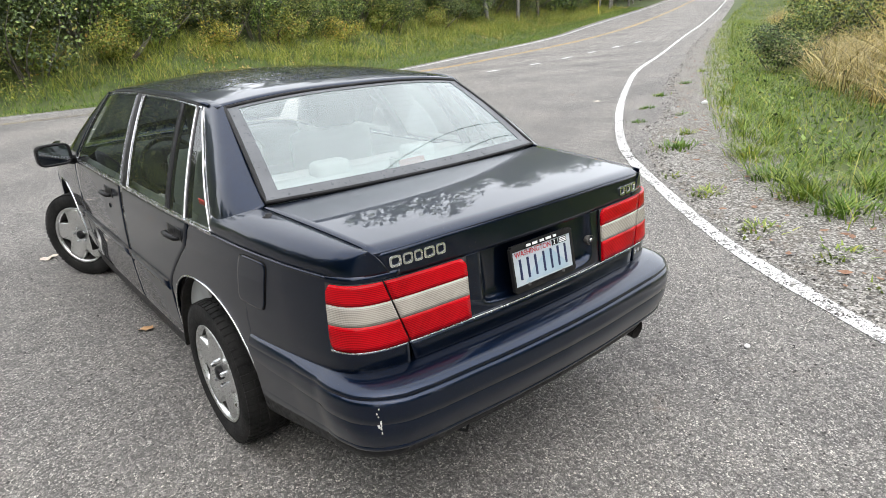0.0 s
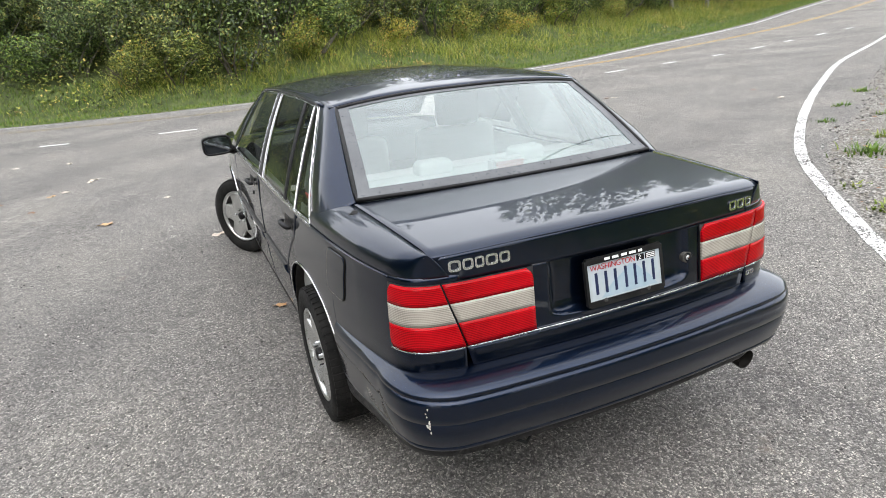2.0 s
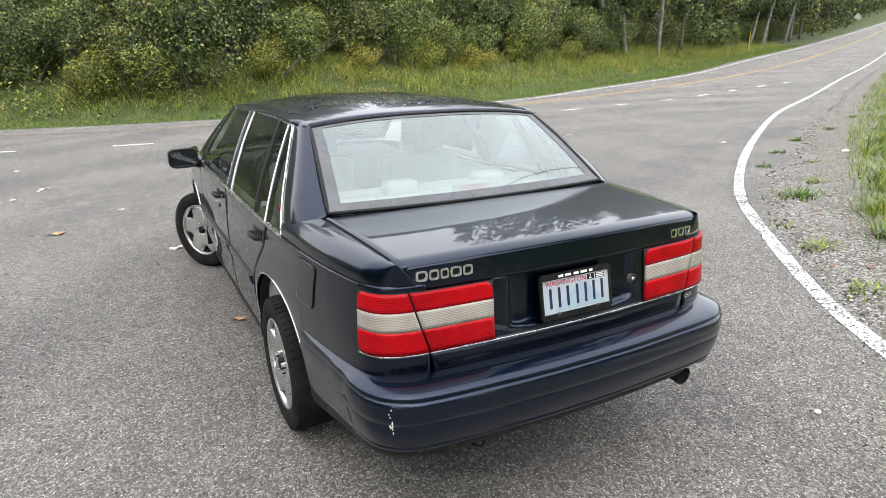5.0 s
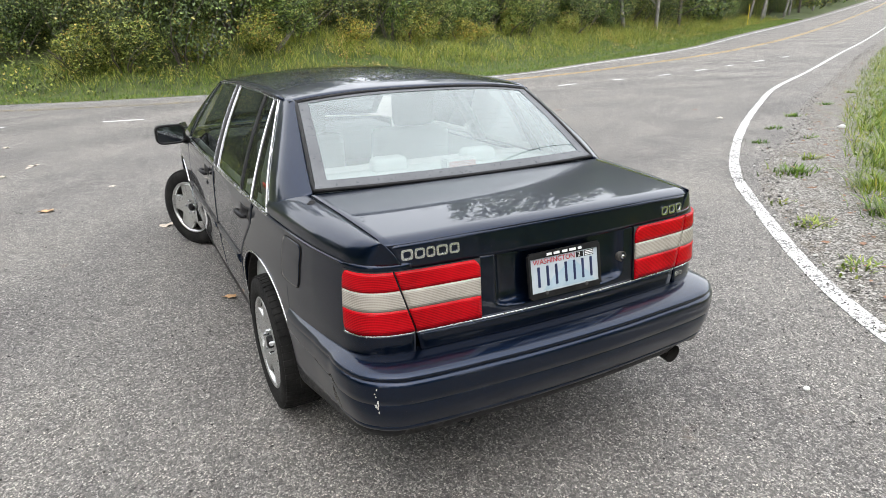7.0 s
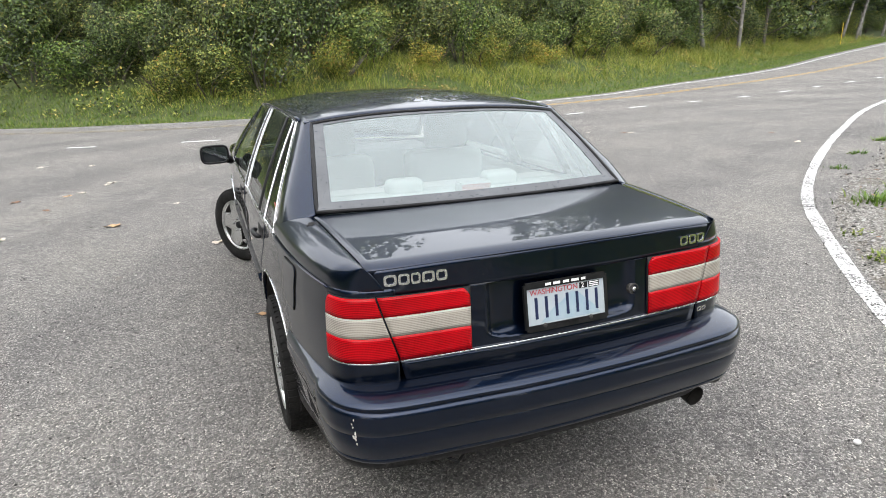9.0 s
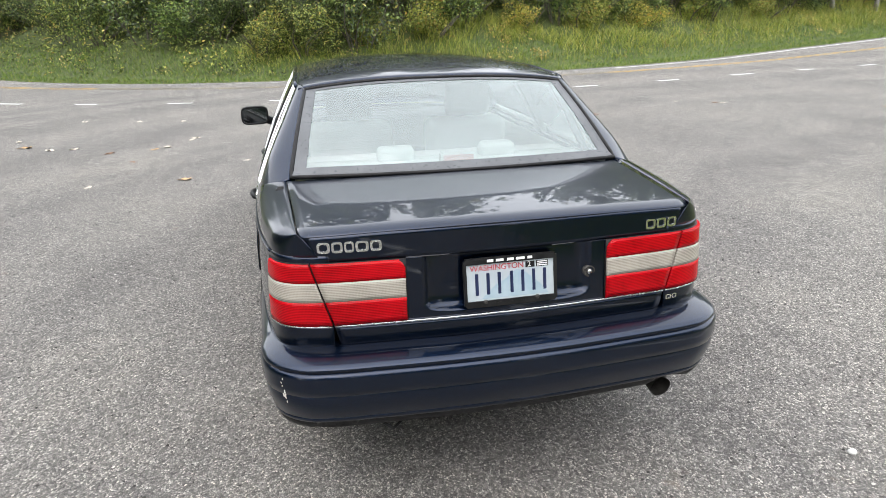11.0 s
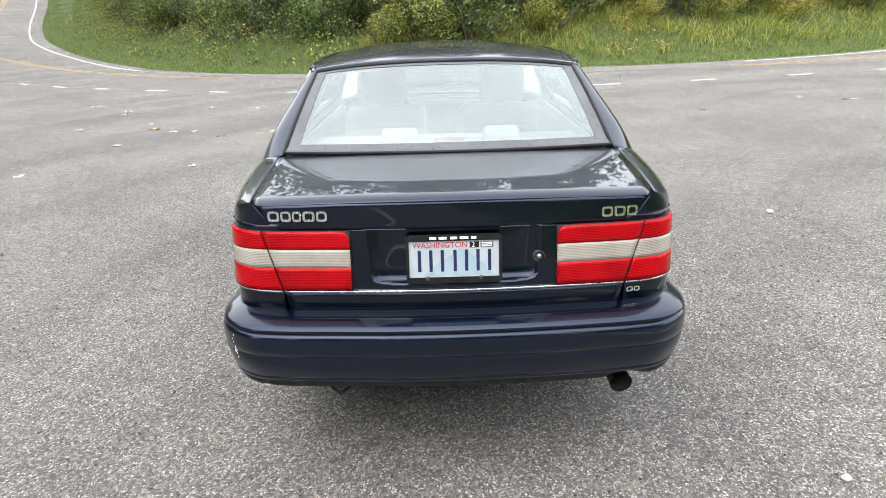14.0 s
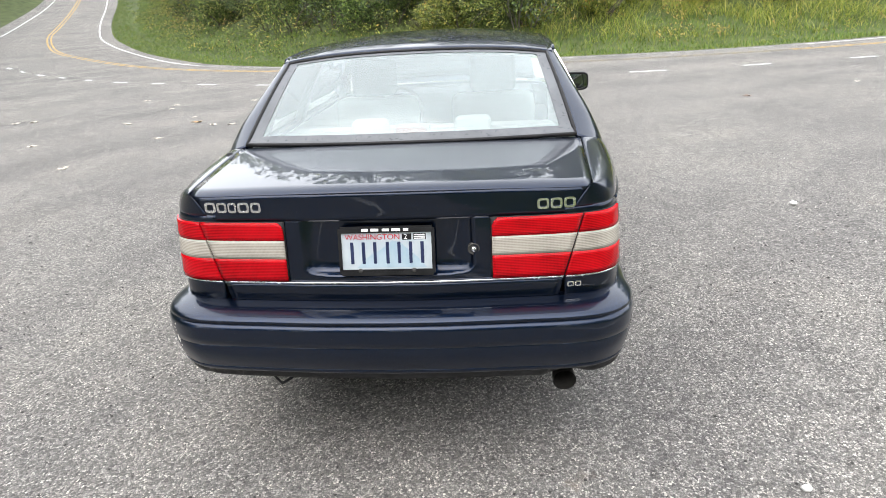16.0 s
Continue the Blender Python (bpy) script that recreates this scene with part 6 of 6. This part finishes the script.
def scatter(n, line, d0, d1, side, power=1.0):
    """Random spots beside a line, d0 to d1 metres off it."""
    d = np.gradient(line, axis=0)
    d /= np.linalg.norm(d, axis=1)[:, None]
    seg = rng.integers(0, len(line), n)
    off = d0 + (d1 - d0) * rng.random(n) ** power
    q = line[seg] + np.stack([-d[seg, 1], d[seg, 0]], 1) * (side * off)[:, None] + rng.normal(0, 0.2, (n, 2))
    return q[:, 0], q[:, 1]


def ground_z(x, y):
    s = outside(x, y)
    return np.where(s > 0, verge(x, y, np.abs(s)), land(x, y)), s


def stuff(name, data, label, cat):
    return tagged(part(name, data), label, cat, kind="stuff")


near_far = far_line[(np.hypot(far_line[:, 0], far_line[:, 1]) < 80)]


def leaf_shape(p, a, b, nrm, L):
    """Broad leaves with a drooping pointed tip, one folded face each."""
    W = L * 0.52
    V = np.stack([p - a * L * 0.9, p - a * L * 0.1 + b * W, p + a * L - nrm * L * 0.3, p - a * L * 0.1 - b * W], 1).reshape(-1, 3)
    return V, (np.arange(len(p))[:, None] * 4 + np.arange(4)[None, :]).tolist()


def leafy(x, y, z, size, mat, name):
    """Loose single leaves at given places, turned at random."""
    n = len(x)
    p = np.stack([x, y, z], 1)
    nrm = rng.normal(0, 0.6, (n, 3)) + np.array([0, -0.25, 0.75])
    nrm /= np.linalg.norm(nrm, axis=1)[:, None]
    a = np.cross(nrm, rng.normal(0, 1, (n, 3)))
    a /= np.linalg.norm(a, axis=1)[:, None]
    b = np.cross(nrm, a)
    L = (size * rng.uniform(0.55, 1.35, n))[:, None]
    V, F = leaf_shape(p, a, b, nrm, L)
    return mesh_data(name, V, F, mat)


# short grass of the far verge
x, y = scatter(120000, near_far, 0.0, 4.2, 1, 1.15)
z, s = ground_z(x, y)
k = s > 0.02
x, y, z, s = x[k], y[k], z[k], s[k]
stuff("verge_grass", blades(x, y, z - 0.01, rng.uniform(0.05, 0.15, len(x)) * (0.7 + 0.35 * np.minimum(s, 2)), rng.uniform(0.010, 0.022, len(x)), rng.uniform(0.3, 1.2, len(x)), M_GRASS, "verge_grass"), "short rough green verge grass along the far road edge", "grass")


def weed_places(n, d0, d1, keepf):
    x, y = scatter(n, near_far, d0, d1, 1, 0.9)
    k = keepf(x, y)
    x, y = x[k], y[k]
    z, s = ground_z(x, y)
    return x, y, z, s


def clumped(x, y, top, per, spread):
    """Gathers loose leaves into upright plants: every leaf joins one of fewer stems."""
    k = rng.integers(0, max(1, len(x) // per), len(x))
    t = rng.random(len(x)) ** 0.75
    out = spread * (0.35 + 0.65 * np.sin(np.pi * np.clip(t, 0, 1)))
    return x[k] + rng.normal(0, 1, len(x)) * out, y[k] + rng.normal(0, 1, len(x)) * out, top[k] * t


patchy = lambda x, y: np.array([noise.noise((a * 0.3, b * 0.3, 3)) for a, b in zip(x, y)])
# tall seeding grass in the middle stretch
x, y, z, s = weed_places(56000, 2.0, 6.0, lambda x, y: (x > -3 + 1.5 * patchy(x, y)) & (patchy(x * 2, y * 2) > -0.25))
stuff("tall_grass", blades(x, y, z - 0.02, rng.uniform(0.2, 0.65, len(x)) * np.clip((s - 1.4) / 1.5, 0.35, 1.15), rng.uniform(0.011, 0.024, len(x)), rng.uniform(0.5, 1.7, len(x)), M_GRASS_DRY, "tall_grass", 4), "tall yellow-green seeding grass below the bushes", "grass")
# leafy weeds and brambles along the foot of the bushes
x, y, z, s = weed_places(46000, 1.7, 7.0, lambda x, y: (x < 2 + 3 * patchy(x, y)) & (patchy(x * 1.7 + 9, y * 1.7) > -0.35))
h = rng.random(len(x)) ** 0.7 * (0.35 + 1.0 * np.clip((s - 1.8) / 2.2, 0, 1.0)) * (0.7 + 0.6 * (patchy(x * 3, y * 3) + 0.5))
x, y, h = clumped(x, y, h, 26, 0.16)
z, s = ground_z(x, y)
stuff("bramble_growth", leafy(x, y, z + h, 0.055, M_LEAF, "bramble_growth"), "low green brambles at the foot of the bushes", "brambles")
x, y, z, s = weed_places(50000, 2.0, 8.0, lambda x, y: (x > -5) & (patchy(x * 1.3 + 5, y * 1.3) > -0.1))
h = rng.random(len(x)) ** 0.8 * (0.3 + 0.9 * np.clip((s - 2) / 2.2, 0, 1.0))
x, y, h = clumped(x, y, h, 22, 0.09)
z, s = ground_z(x, y)
stuff("weeds", leafy(x, y, z + h, 0.034, M_LEAF_WARM, "weeds"), "yellowing leafy weeds on the far verge", "weeds")

# lush bank inside the bend
bank_line = np.vstack([spline([(130, 59.5), (95, 45.8), (64.6, 31), (38.8, 19.7)], 0.5)[:-1], grass_edge[:-2]])
x, y = scatter(95000, bank_line, -0.1, 9.0, 1, 1.5)
z, s = ground_z(x, y)
k = (s > 0.35) & (x < 120)
x, y, z, s = x[k], y[k], z[k], s[k]
g = patchy(x * 3.5, y * 3.5)
stuff("bank_grass", blades(x, y, z - 0.01, (0.12 + 0.16 * np.clip(g + 0.45, 0, 1) + 0.05 * np.clip(s - 3, 0, 4)) * rng.uniform(0.5, 1.5, len(x)), rng.uniform(0.006, 0.013, len(x)), rng.uniform(0.4, 1.6, len(x)), M_GRASS_LUSH, "bank_grass", 4), "lush green grass on the bank beside the gravel", "grass")
x, y = scatter(16000, bank_line, 0.5, 9.0, 1, 1.3)
z, s = ground_z(x, y)
k = (s > 1.0) & (x < 34) & (patchy(x * 2 + 3, y * 2) > -0.05)
x, y, z = x[k], y[k], z[k]
stuff("bank_weeds", leafy(x, y, z + 0.03 + 0.22 * rng.random(len(x)) ** 1.4, 0.045, M_LEAF, "bank_weeds"), "broad-leaved green weeds in the bank grass", "weeds")
x, y = scatter(22000, bank_line, 3.5, 11.0, 1, 0.8)
z, s = ground_z(x, y)
k = (s > 2.5) & (x < 120) & (patchy(x * 1.4 + 13, y * 1.4) + 0.05 * (s - 5) > -0.05)
x, y, z, s = x[k], y[k], z[k], s[k]
stuff("bank_tall_grass", blades(x, y, z - 0.02, rng.uniform(0.3, 0.9, len(x)), rng.uniform(0.012, 0.024, len(x)), rng.uniform(0.5, 1.6, len(x)), M_GRASS_DRY, "bank_tall_grass", 4), "tall dry seeding grass higher on the bank", "grass")


# long-bladed tussocks where the bank meets the gravel
cx, cy = scatter(70, grass_edge, 0.15, 1.5, 1, 1.4)
k = (cx > 2.8) & (cx < 13)
cx, cy = cx[k], cy[k]
w = rng.integers(0, len(cx), 60 * len(cx))
x, y = cx[w] + rng.normal(0, 0.07, len(w)), cy[w] + rng.normal(0, 0.07, len(w))
z, s = ground_z(x, y)
stuff("tussock_grass", blades(x, y, np.maximum(z, 0.0) - 0.01, rng.uniform(0.16, 0.42, len(x)), rng.uniform(0.008, 0.017, len(x)), rng.uniform(0.5, 1.7, len(x)), M_GRASS_LUSH, "tussock_grass", 5), "long-bladed bright green tussocks at the gravel's edge", "grass")
# low clover and leaves filling the bank's turf
x, y = scatter(60000, bank_line, 0.1, 7.0, 1, 1.2)
z, s = ground_z(x, y)
k = (s > 0.45) & (x < 22)
x, y, z = x[k], y[k], z[k]
stuff("clover", leafy(x, y, z + 0.01 + 0.07 * rng.random(len(x)), 0.028, M_GRASS_LUSH, "clover"), "low clover and small leaves in the bank's turf", "clover")
# withered tall grass and brush higher on the bank
x, y = scatter(40000, bank_line, 2.4, 9.0, 1, 0.8)
z, s = ground_z(x, y)
k = (s > 2.2) & (x < 40) & (patchy(x * 1.9 + 31, y * 1.9) > -0.12 - 0.25 * (np.abs(x - 12) < 5))
x, y, z = x[k], y[k], z[k]
stuff("withered_grass", blades(x, y, z - 0.02, rng.uniform(0.3, 1.05, len(x)), rng.uniform(0.010, 0.022, len(x)), rng.uniform(0.6, 1.9, len(x)), M_GRASS_BROWN, "withered_grass", 4), "withered straw-coloured tall grass on the bank", "grass")
x, y = rng.uniform(8, 19, 16000), rng.uniform(-2, 7, 16000)
z, s = ground_z(x, y)
k = (s > 2.6 + 0.8 * patchy(x, y)) & (patchy(x * 2.3, y * 2.3 + 7) > -0.2)
x, y, z = x[k], y[k], z[k]
stuff("dry_brush", blades(x, y, z - 0.02, rng.uniform(0.4, 1.2, len(x)), rng.uniform(0.012, 0.024, len(x)), rng.uniform(0.8, 2.2, len(x)), M_GRASS_BROWN, "dry_brush", 5), "tangled straw-brown brush on top of the bank", "brush")
x, y, z, s = weed_places(16000, 1.8, 5.5, lambda x, y: patchy(x * 1.1 + 41, y * 1.1) > 0.16)
h = rng.random(len(x)) ** 0.8 * (0.3 + 0.6 * np.clip((s - 1.8) / 2.2, 0, 1.0))
x, y, h = clumped(x, y, h, 18, 0.12)
z, s = ground_z(x, y)
stuff("withered_ferns", leafy(x, y, z + h, 0.045, M_GRASS_BROWN, "withered_ferns"), "patches of withered brown ferns on the far verge", "ferns")


def leaf_cloud(n, rx, ry, rz, size, hollow=0.55, lumps=9, seed=0):
    """Points and turns for leaves in a lumpy crown; returns leaf quads as verts and faces."""
    r = np.random.default_rng(seed)
    cen = r.normal(0, 1, (lumps, 3))
    cen /= np.linalg.norm(cen, axis=1)[:, None]
    cen = cen * r.uniform(0.25, 0.75, (lumps, 1)) * np.array([rx, ry, rz])
    rad = r.uniform(0.3, 0.62, lumps)
    which = r.integers(0, lumps, n)
    d = r.normal(0, 1, (n, 3))
    d /= np.linalg.norm(d, axis=1)[:, None]
    dist = rad[which] * (hollow + (1 - hollow) * r.random(n) ** 0.5) * r.uniform(0.85, 1.12, n)
    p = cen[which] + d * dist[:, None] * np.array([rx, ry, rz])
    p[:, 2] += rz
    p = p[p[:, 2] > 0.02]
    n = len(p)
    out = p - np.array([0, 0, rz])
    out /= np.linalg.norm(out, axis=1)[:, None] + 1e-6
    nrm = out * 0.5 + r.normal(0, 0.6, (n, 3)) + np.array([0, 0, 0.5])
    nrm /= np.linalg.norm(nrm, axis=1)[:, None]
    a = np.cross(nrm, r.normal(0, 1, (n, 3)))
    a /= np.linalg.norm(a, axis=1)[:, None]
    b = np.cross(nrm, a)
    L = size * r.uniform(0.55, 1.4, n)[:, None]
    return leaf_shape(p, a, b, nrm, L)


def bush(label, size, leaves, leaf, mat, seed, stems=6):
    """A shrub: stems from the ground and a lumpy crown of single leaves."""
    ob = tagged(new("bush"), label, "bush", group="roadside bushes")
    V, F = leaf_cloud(leaves, size[0], size[1], size[2], leaf, seed=seed)
    part("crown", mesh_data("crown", V, F, mat), ob)
    r = random.Random(seed)
    for i in range(stems):
        w = r.uniform(0, 6.28)
        pts = [(0.15 * math.cos(w), 0.15 * math.sin(w), -0.3)]
        for k in range(1, 5):
            pts.append((pts[0][0] + size[0] * 0.2 * k * math.cos(w + 0.2 * k), pts[0][1] + size[1] * 0.2 * k * math.sin(w + 0.2 * k), size[2] * 0.27 * k))
        tube("stem", pts, 0.02, M_BARK, ob, 5, radii=[0.03, 0.024, 0.018, 0.012, 0.006])
    return ob


kinds = [bush("dense dark green leafy roadside bush", (1.6, 1.5, 1.5), 6600, 0.050, M_LEAF_DARK, 1), bush("broad-leaved green bramble bush", (1.5, 1.6, 1.0), 5600, 0.047, M_LEAF, 2),
         bush("tall dark green alder shrub", (1.8, 1.7, 2.6), 8200, 0.052, M_LEAF_DARK, 3), bush("low weedy shrub with turning yellow leaves", (1.0, 1.0, 0.7), 2600, 0.042, M_LEAF_WARM, 4),
         bush("fresh green hazel shrub", (1.5, 1.4, 1.8), 4600, 0.047, M_LEAF, 5)]
used = set()


def plant(ki, bx, by, sc, sink=0.12):
    bz = float(ground_z(np.array([bx]), np.array([by]))[0][0])
    m_ = pose(bx, by, bz - sink, 0, 0, float(rng.uniform(0, 360)))
    ob = kinds[ki]
    if ki in used:
        ob = copy_thing(ob, m_)
        ob.scale = (sc, sc, sc * float(rng.uniform(0.85, 1.15)))
    else:
        ob.matrix_basis = m_
        used.add(ki)


def beside(line, i, off):
    t = line[min(i + 1, len(line) - 1)] - line[max(i - 1, 0)]
    t = t / np.linalg.norm(t)
    return line[i][0] - t[1] * off, line[i][1] + t[0] * off


for d0, d1, n, ks in ((2.9, 4.0, 54, (1, 0, 0, 4)), (4.4, 6.2, 74, (0, 1, 0, 2)), (7.0, 10.5, 74, (2, 0, 2, 4))):
    for j in range(n):
        i = int((j + rng.uniform(0, 0.9)) / n * (len(near_far) - 1))
        fx = near_far[i][0]
        extra = 2.4 * np.clip((fx + 1) / 6, 0, 1) if d0 < 5 else 0.0     # the middle stretch keeps a band of weeds before the bushes
        bx, by = beside(near_far, i, rng.uniform(d0, d1) + extra + (1.6 * np.clip((-fx - 3) / 3, 0, 1) if d0 < 5 else 0.0))
        plant(ks[int(rng.integers(0, 4))], bx, by, float(rng.uniform(0.8, 1.25)))
for j in range(44):                    # leafy undergrowth at the foot of the trees up the road
    i = int(np.interp(j + rng.uniform(0, 0.9), [0, 44], [np.argmin(np.abs(far_line[:, 0] - 18)), np.argmin(np.abs(far_line[:, 0] - 125))]))
    bx, by = beside(far_line, i, rng.uniform(4.6, 6.6))
    plant((1, 0, 4, 1)[int(rng.integers(0, 4))], bx, by, float(rng.uniform(0.7, 1.15)))
for bx, by, ki, sc in ((1.5, 22.6, 3, 1.0), (4.0, 22.4, 3, 1.1), (7.5, 22.9, 3, 0.9), (10.5, 23.6, 3, 1.1), (-2.0, 22.3, 3, 1.0), (13.6, 24.6, 3, 1.0), (17, 26.2, 3, 1.2), (22, 27.6, 3, 1.1),
                       (14.2, 5.4, 0, 0.55), (17.5, 6.2, 4, 0.7), (19, 4.5, 0, 0.9), (21, 7, 1, 1.1), (24, 8.2, 2, 0.7), (27, 9.0, 0, 0.9)):
    plant(ki, bx, by, sc)


def tree(label, height, lean, crown, leaf, mat, bark, seed, clear=0.3):
    """A tree: tapered, slightly crooked trunk, limbs, and a lumpy crown of leaves."""
    ob = tagged(new("tree"), label, "tree", group="roadside trees")
    r = random.Random(seed)
    pts, rad = [], []
    for k in range(9):
        t = k / 8
        pts.append((lean * height * t + 0.15 * math.sin(3 * t + seed), 0.15 * math.cos(2.3 * t + seed), -0.4 + (height + 0.4) * t))
        rad.append(0.125 * (1 - t) ** 0.8 + 0.02)
    tube("trunk", pts, 0.1, bark, ob, 9, radii=rad)
    cv, cf = [], []
    for k in range(9):
        t = clear + (0.97 - clear) * k / 8
        i = min(7, int(t * 8))
        b0 = Vector(pts[i]).lerp(Vector(pts[i + 1]), t * 8 - i)
        w = r.uniform(0, 6.28)
        ln = crown * (1.25 - 0.75 * t) * r.uniform(0.7, 1.1)
        tip = b0 + Vector((ln * math.cos(w), ln * math.sin(w), ln * r.uniform(0.2, 0.6)))
        mid = b0.lerp(tip, 0.5) + Vector((0, 0, 0.12 * ln))
        tube("limb", [b0, mid, tip], 0.04, bark, ob, 5, radii=[0.05 * (1.2 - t), 0.03 * (1.2 - t) + 0.006, 0.006])
        for c_, q_ in ((mid, 0.5), (tip, 0.62)):
            V, F = leaf_cloud(190, crown * q_, crown * q_, crown * q_ * 0.8, leaf, 0.2, 5, seed * 50 + k * 3 + int(q_ * 10))
            V = V + np.array([c_.x, c_.y, c_.z - crown * q_ * 0.8])
            o = sum(len(a) for a in cv)
            cv.append(V)
            cf += [[i_ + o for i_ in f_] for f_ in F]
    part("crown", mesh_data("crown", np.vstack(cv), cf, mat), ob)
    return ob


tree_kinds = [tree("pale-trunked alder with dark green crown", 10.5, 0.02, 2.4, 0.15, M_LEAF_WOODS, M_BARK_PALE, 1, 0.2), tree("dark-trunked maple with green crown", 9.5, 0.03, 2.7, 0.16, M_LEAF_DARK, M_BARK, 2, 0.12),
              tree("slender leaning pale alder", 11.0, 0.2, 2.1, 0.15, M_LEAF_WOODS, M_BARK_PALE, 3, 0.28)]
tree_used = set()


def plant_tree(ki, bx, by, sc, turn):
    bz = float(ground_z(np.array([bx]), np.array([by]))[0][0])
    m_ = pose(bx, by, bz - 0.1, 0, 0, turn)
    if ki in tree_used:
        copy_thing(tree_kinds[ki], m_).scale = (sc, sc, sc)
    else:
        tree_kinds[ki].matrix_basis = m_
        tree_used.add(ki)


for bx, by, ki, sc, turn in ((26.2, 30.6, 0, 1.0, 0), (27.3, 31.2, 0, 0.9, 100), (28.6, 30.4, 2, 0.9, 170), (32.5, 31.6, 0, 0.95, 50), (38.5, 35.5, 1, 0.9, 0), (61.5, 45.6, 2, 1.1, -35), (60.0, 45.9, 2, 1.0, -30), (63.5, 46.6, 0, 1.1, 0),
                             (70, 49, 2, 1.1, -30), (74, 51, 0, 1.0, 0), (80, 54, 1, 1.1, 0), (90, 58.5, 0, 1.1, 20), (46, 40, 1, 1.0, 60), (52.5, 43.5, 0, 1.0, 10), (100, 63.5, 1, 1.2, 0), (115, 71, 1, 1.2, 40)):
    plant_tree(ki, bx, by, sc, turn)
for j in range(22):
    i = int((j + rng.uniform(0, 0.8)) / 22 * (len(near_far) - 1))
    bx, by = beside(near_far, i, rng.uniform(8.5, 15))
    plant_tree(int(rng.choice([0, 1, 1, 1])), bx, by, float(rng.uniform(0.8, 1.15)), float(rng.uniform(0, 360)))


def woods(name, centres, lo, hi, n, size, mat, label):
    """A belt of far woodland: lumpy masses of leaves from the ground to uneven tops."""
    c = np.array(centres)
    n_c = len(c)
    cz = ground_z(c[:, 0].copy(), c[:, 1].copy())[0]
    top = rng.uniform(lo, hi, n_c)
    w = rng.integers(0, n_c, n)
    t = rng.random(n)
    rad = (1.2 + 1.6 * np.sin(np.pi * (0.12 + 0.85 * t))) * rng.uniform(0.8, 1.2, n_c)[w] * rng.uniform(0.75, 1.1, n)
    ang = rng.uniform(0, 2 * np.pi, n)
    wob = 1 + 0.35 * np.sin(3 * ang + 9 * t + w) + 0.2 * np.sin(7 * ang + 17 * t)
    x, y = c[w, 0] + rad * wob * np.cos(ang), c[w, 1] + rad * wob * np.sin(ang)
    return stuff(name, leafy(x, y, cz[w] + top[w] * t, size, mat, name), label, "woods")


belt = []
for j in range(180):
    i = int((j + rng.uniform(0, 0.9)) / 180 * (len(far_line) - 1))
    if np.hypot(*far_line[i]) < 210:
        belt.append(beside(far_line, i, rng.uniform(8.5, 20)))
road_belt = [beside(far_line, int(i), rng.uniform(6.5, 15)) for i in rng.integers(int(len(far_line) * 0.42), len(far_line) - 1, 150)]
woods("far_woods", belt, 9, 15.5, 230000, 0.30, M_LEAF_WOODS, "dark green woodland behind the far verge")
woods("road_woods", road_belt, 12, 19, 190000, 0.30, M_LEAF_WOODS, "tall green woodland along the climbing road")
ring = []
for j in range(74):
    w = radians(rng.uniform(118, 318))
    d = rng.uniform(25, 38)
    ring.append((d * math.sin(w), d * math.cos(w)))
ring = [q for q in ring if float(outside(np.array([q[0]]), np.array([q[1]]))[0]) > 3]
for j in range(26):
    i = int((j + rng.uniform(0, 0.9)) / 26 * (len(left_line) * 0.8 - 1))
    ring.append(beside(left_line, i, rng.uniform(5, 12)))
woods("near_woods", ring, 12, 19, 130000, 0.36, M_LEAF_WOODS, "green woodland round the side road")
right_belt = [(38 + 7 * k + rng.uniform(-4, 4), 12.5 + 3.32 * k - rng.uniform(2, 10)) for k in range(34)]
right_belt += [(236 + 9 * math.cos(k) + rng.uniform(-4, 4), 92 + 3.2 * k) for k in range(14)]
woods("hill_woods", right_belt, 4, 9, 50000, 0.32, M_LEAF_WOODS, "green trees beside the climbing road")
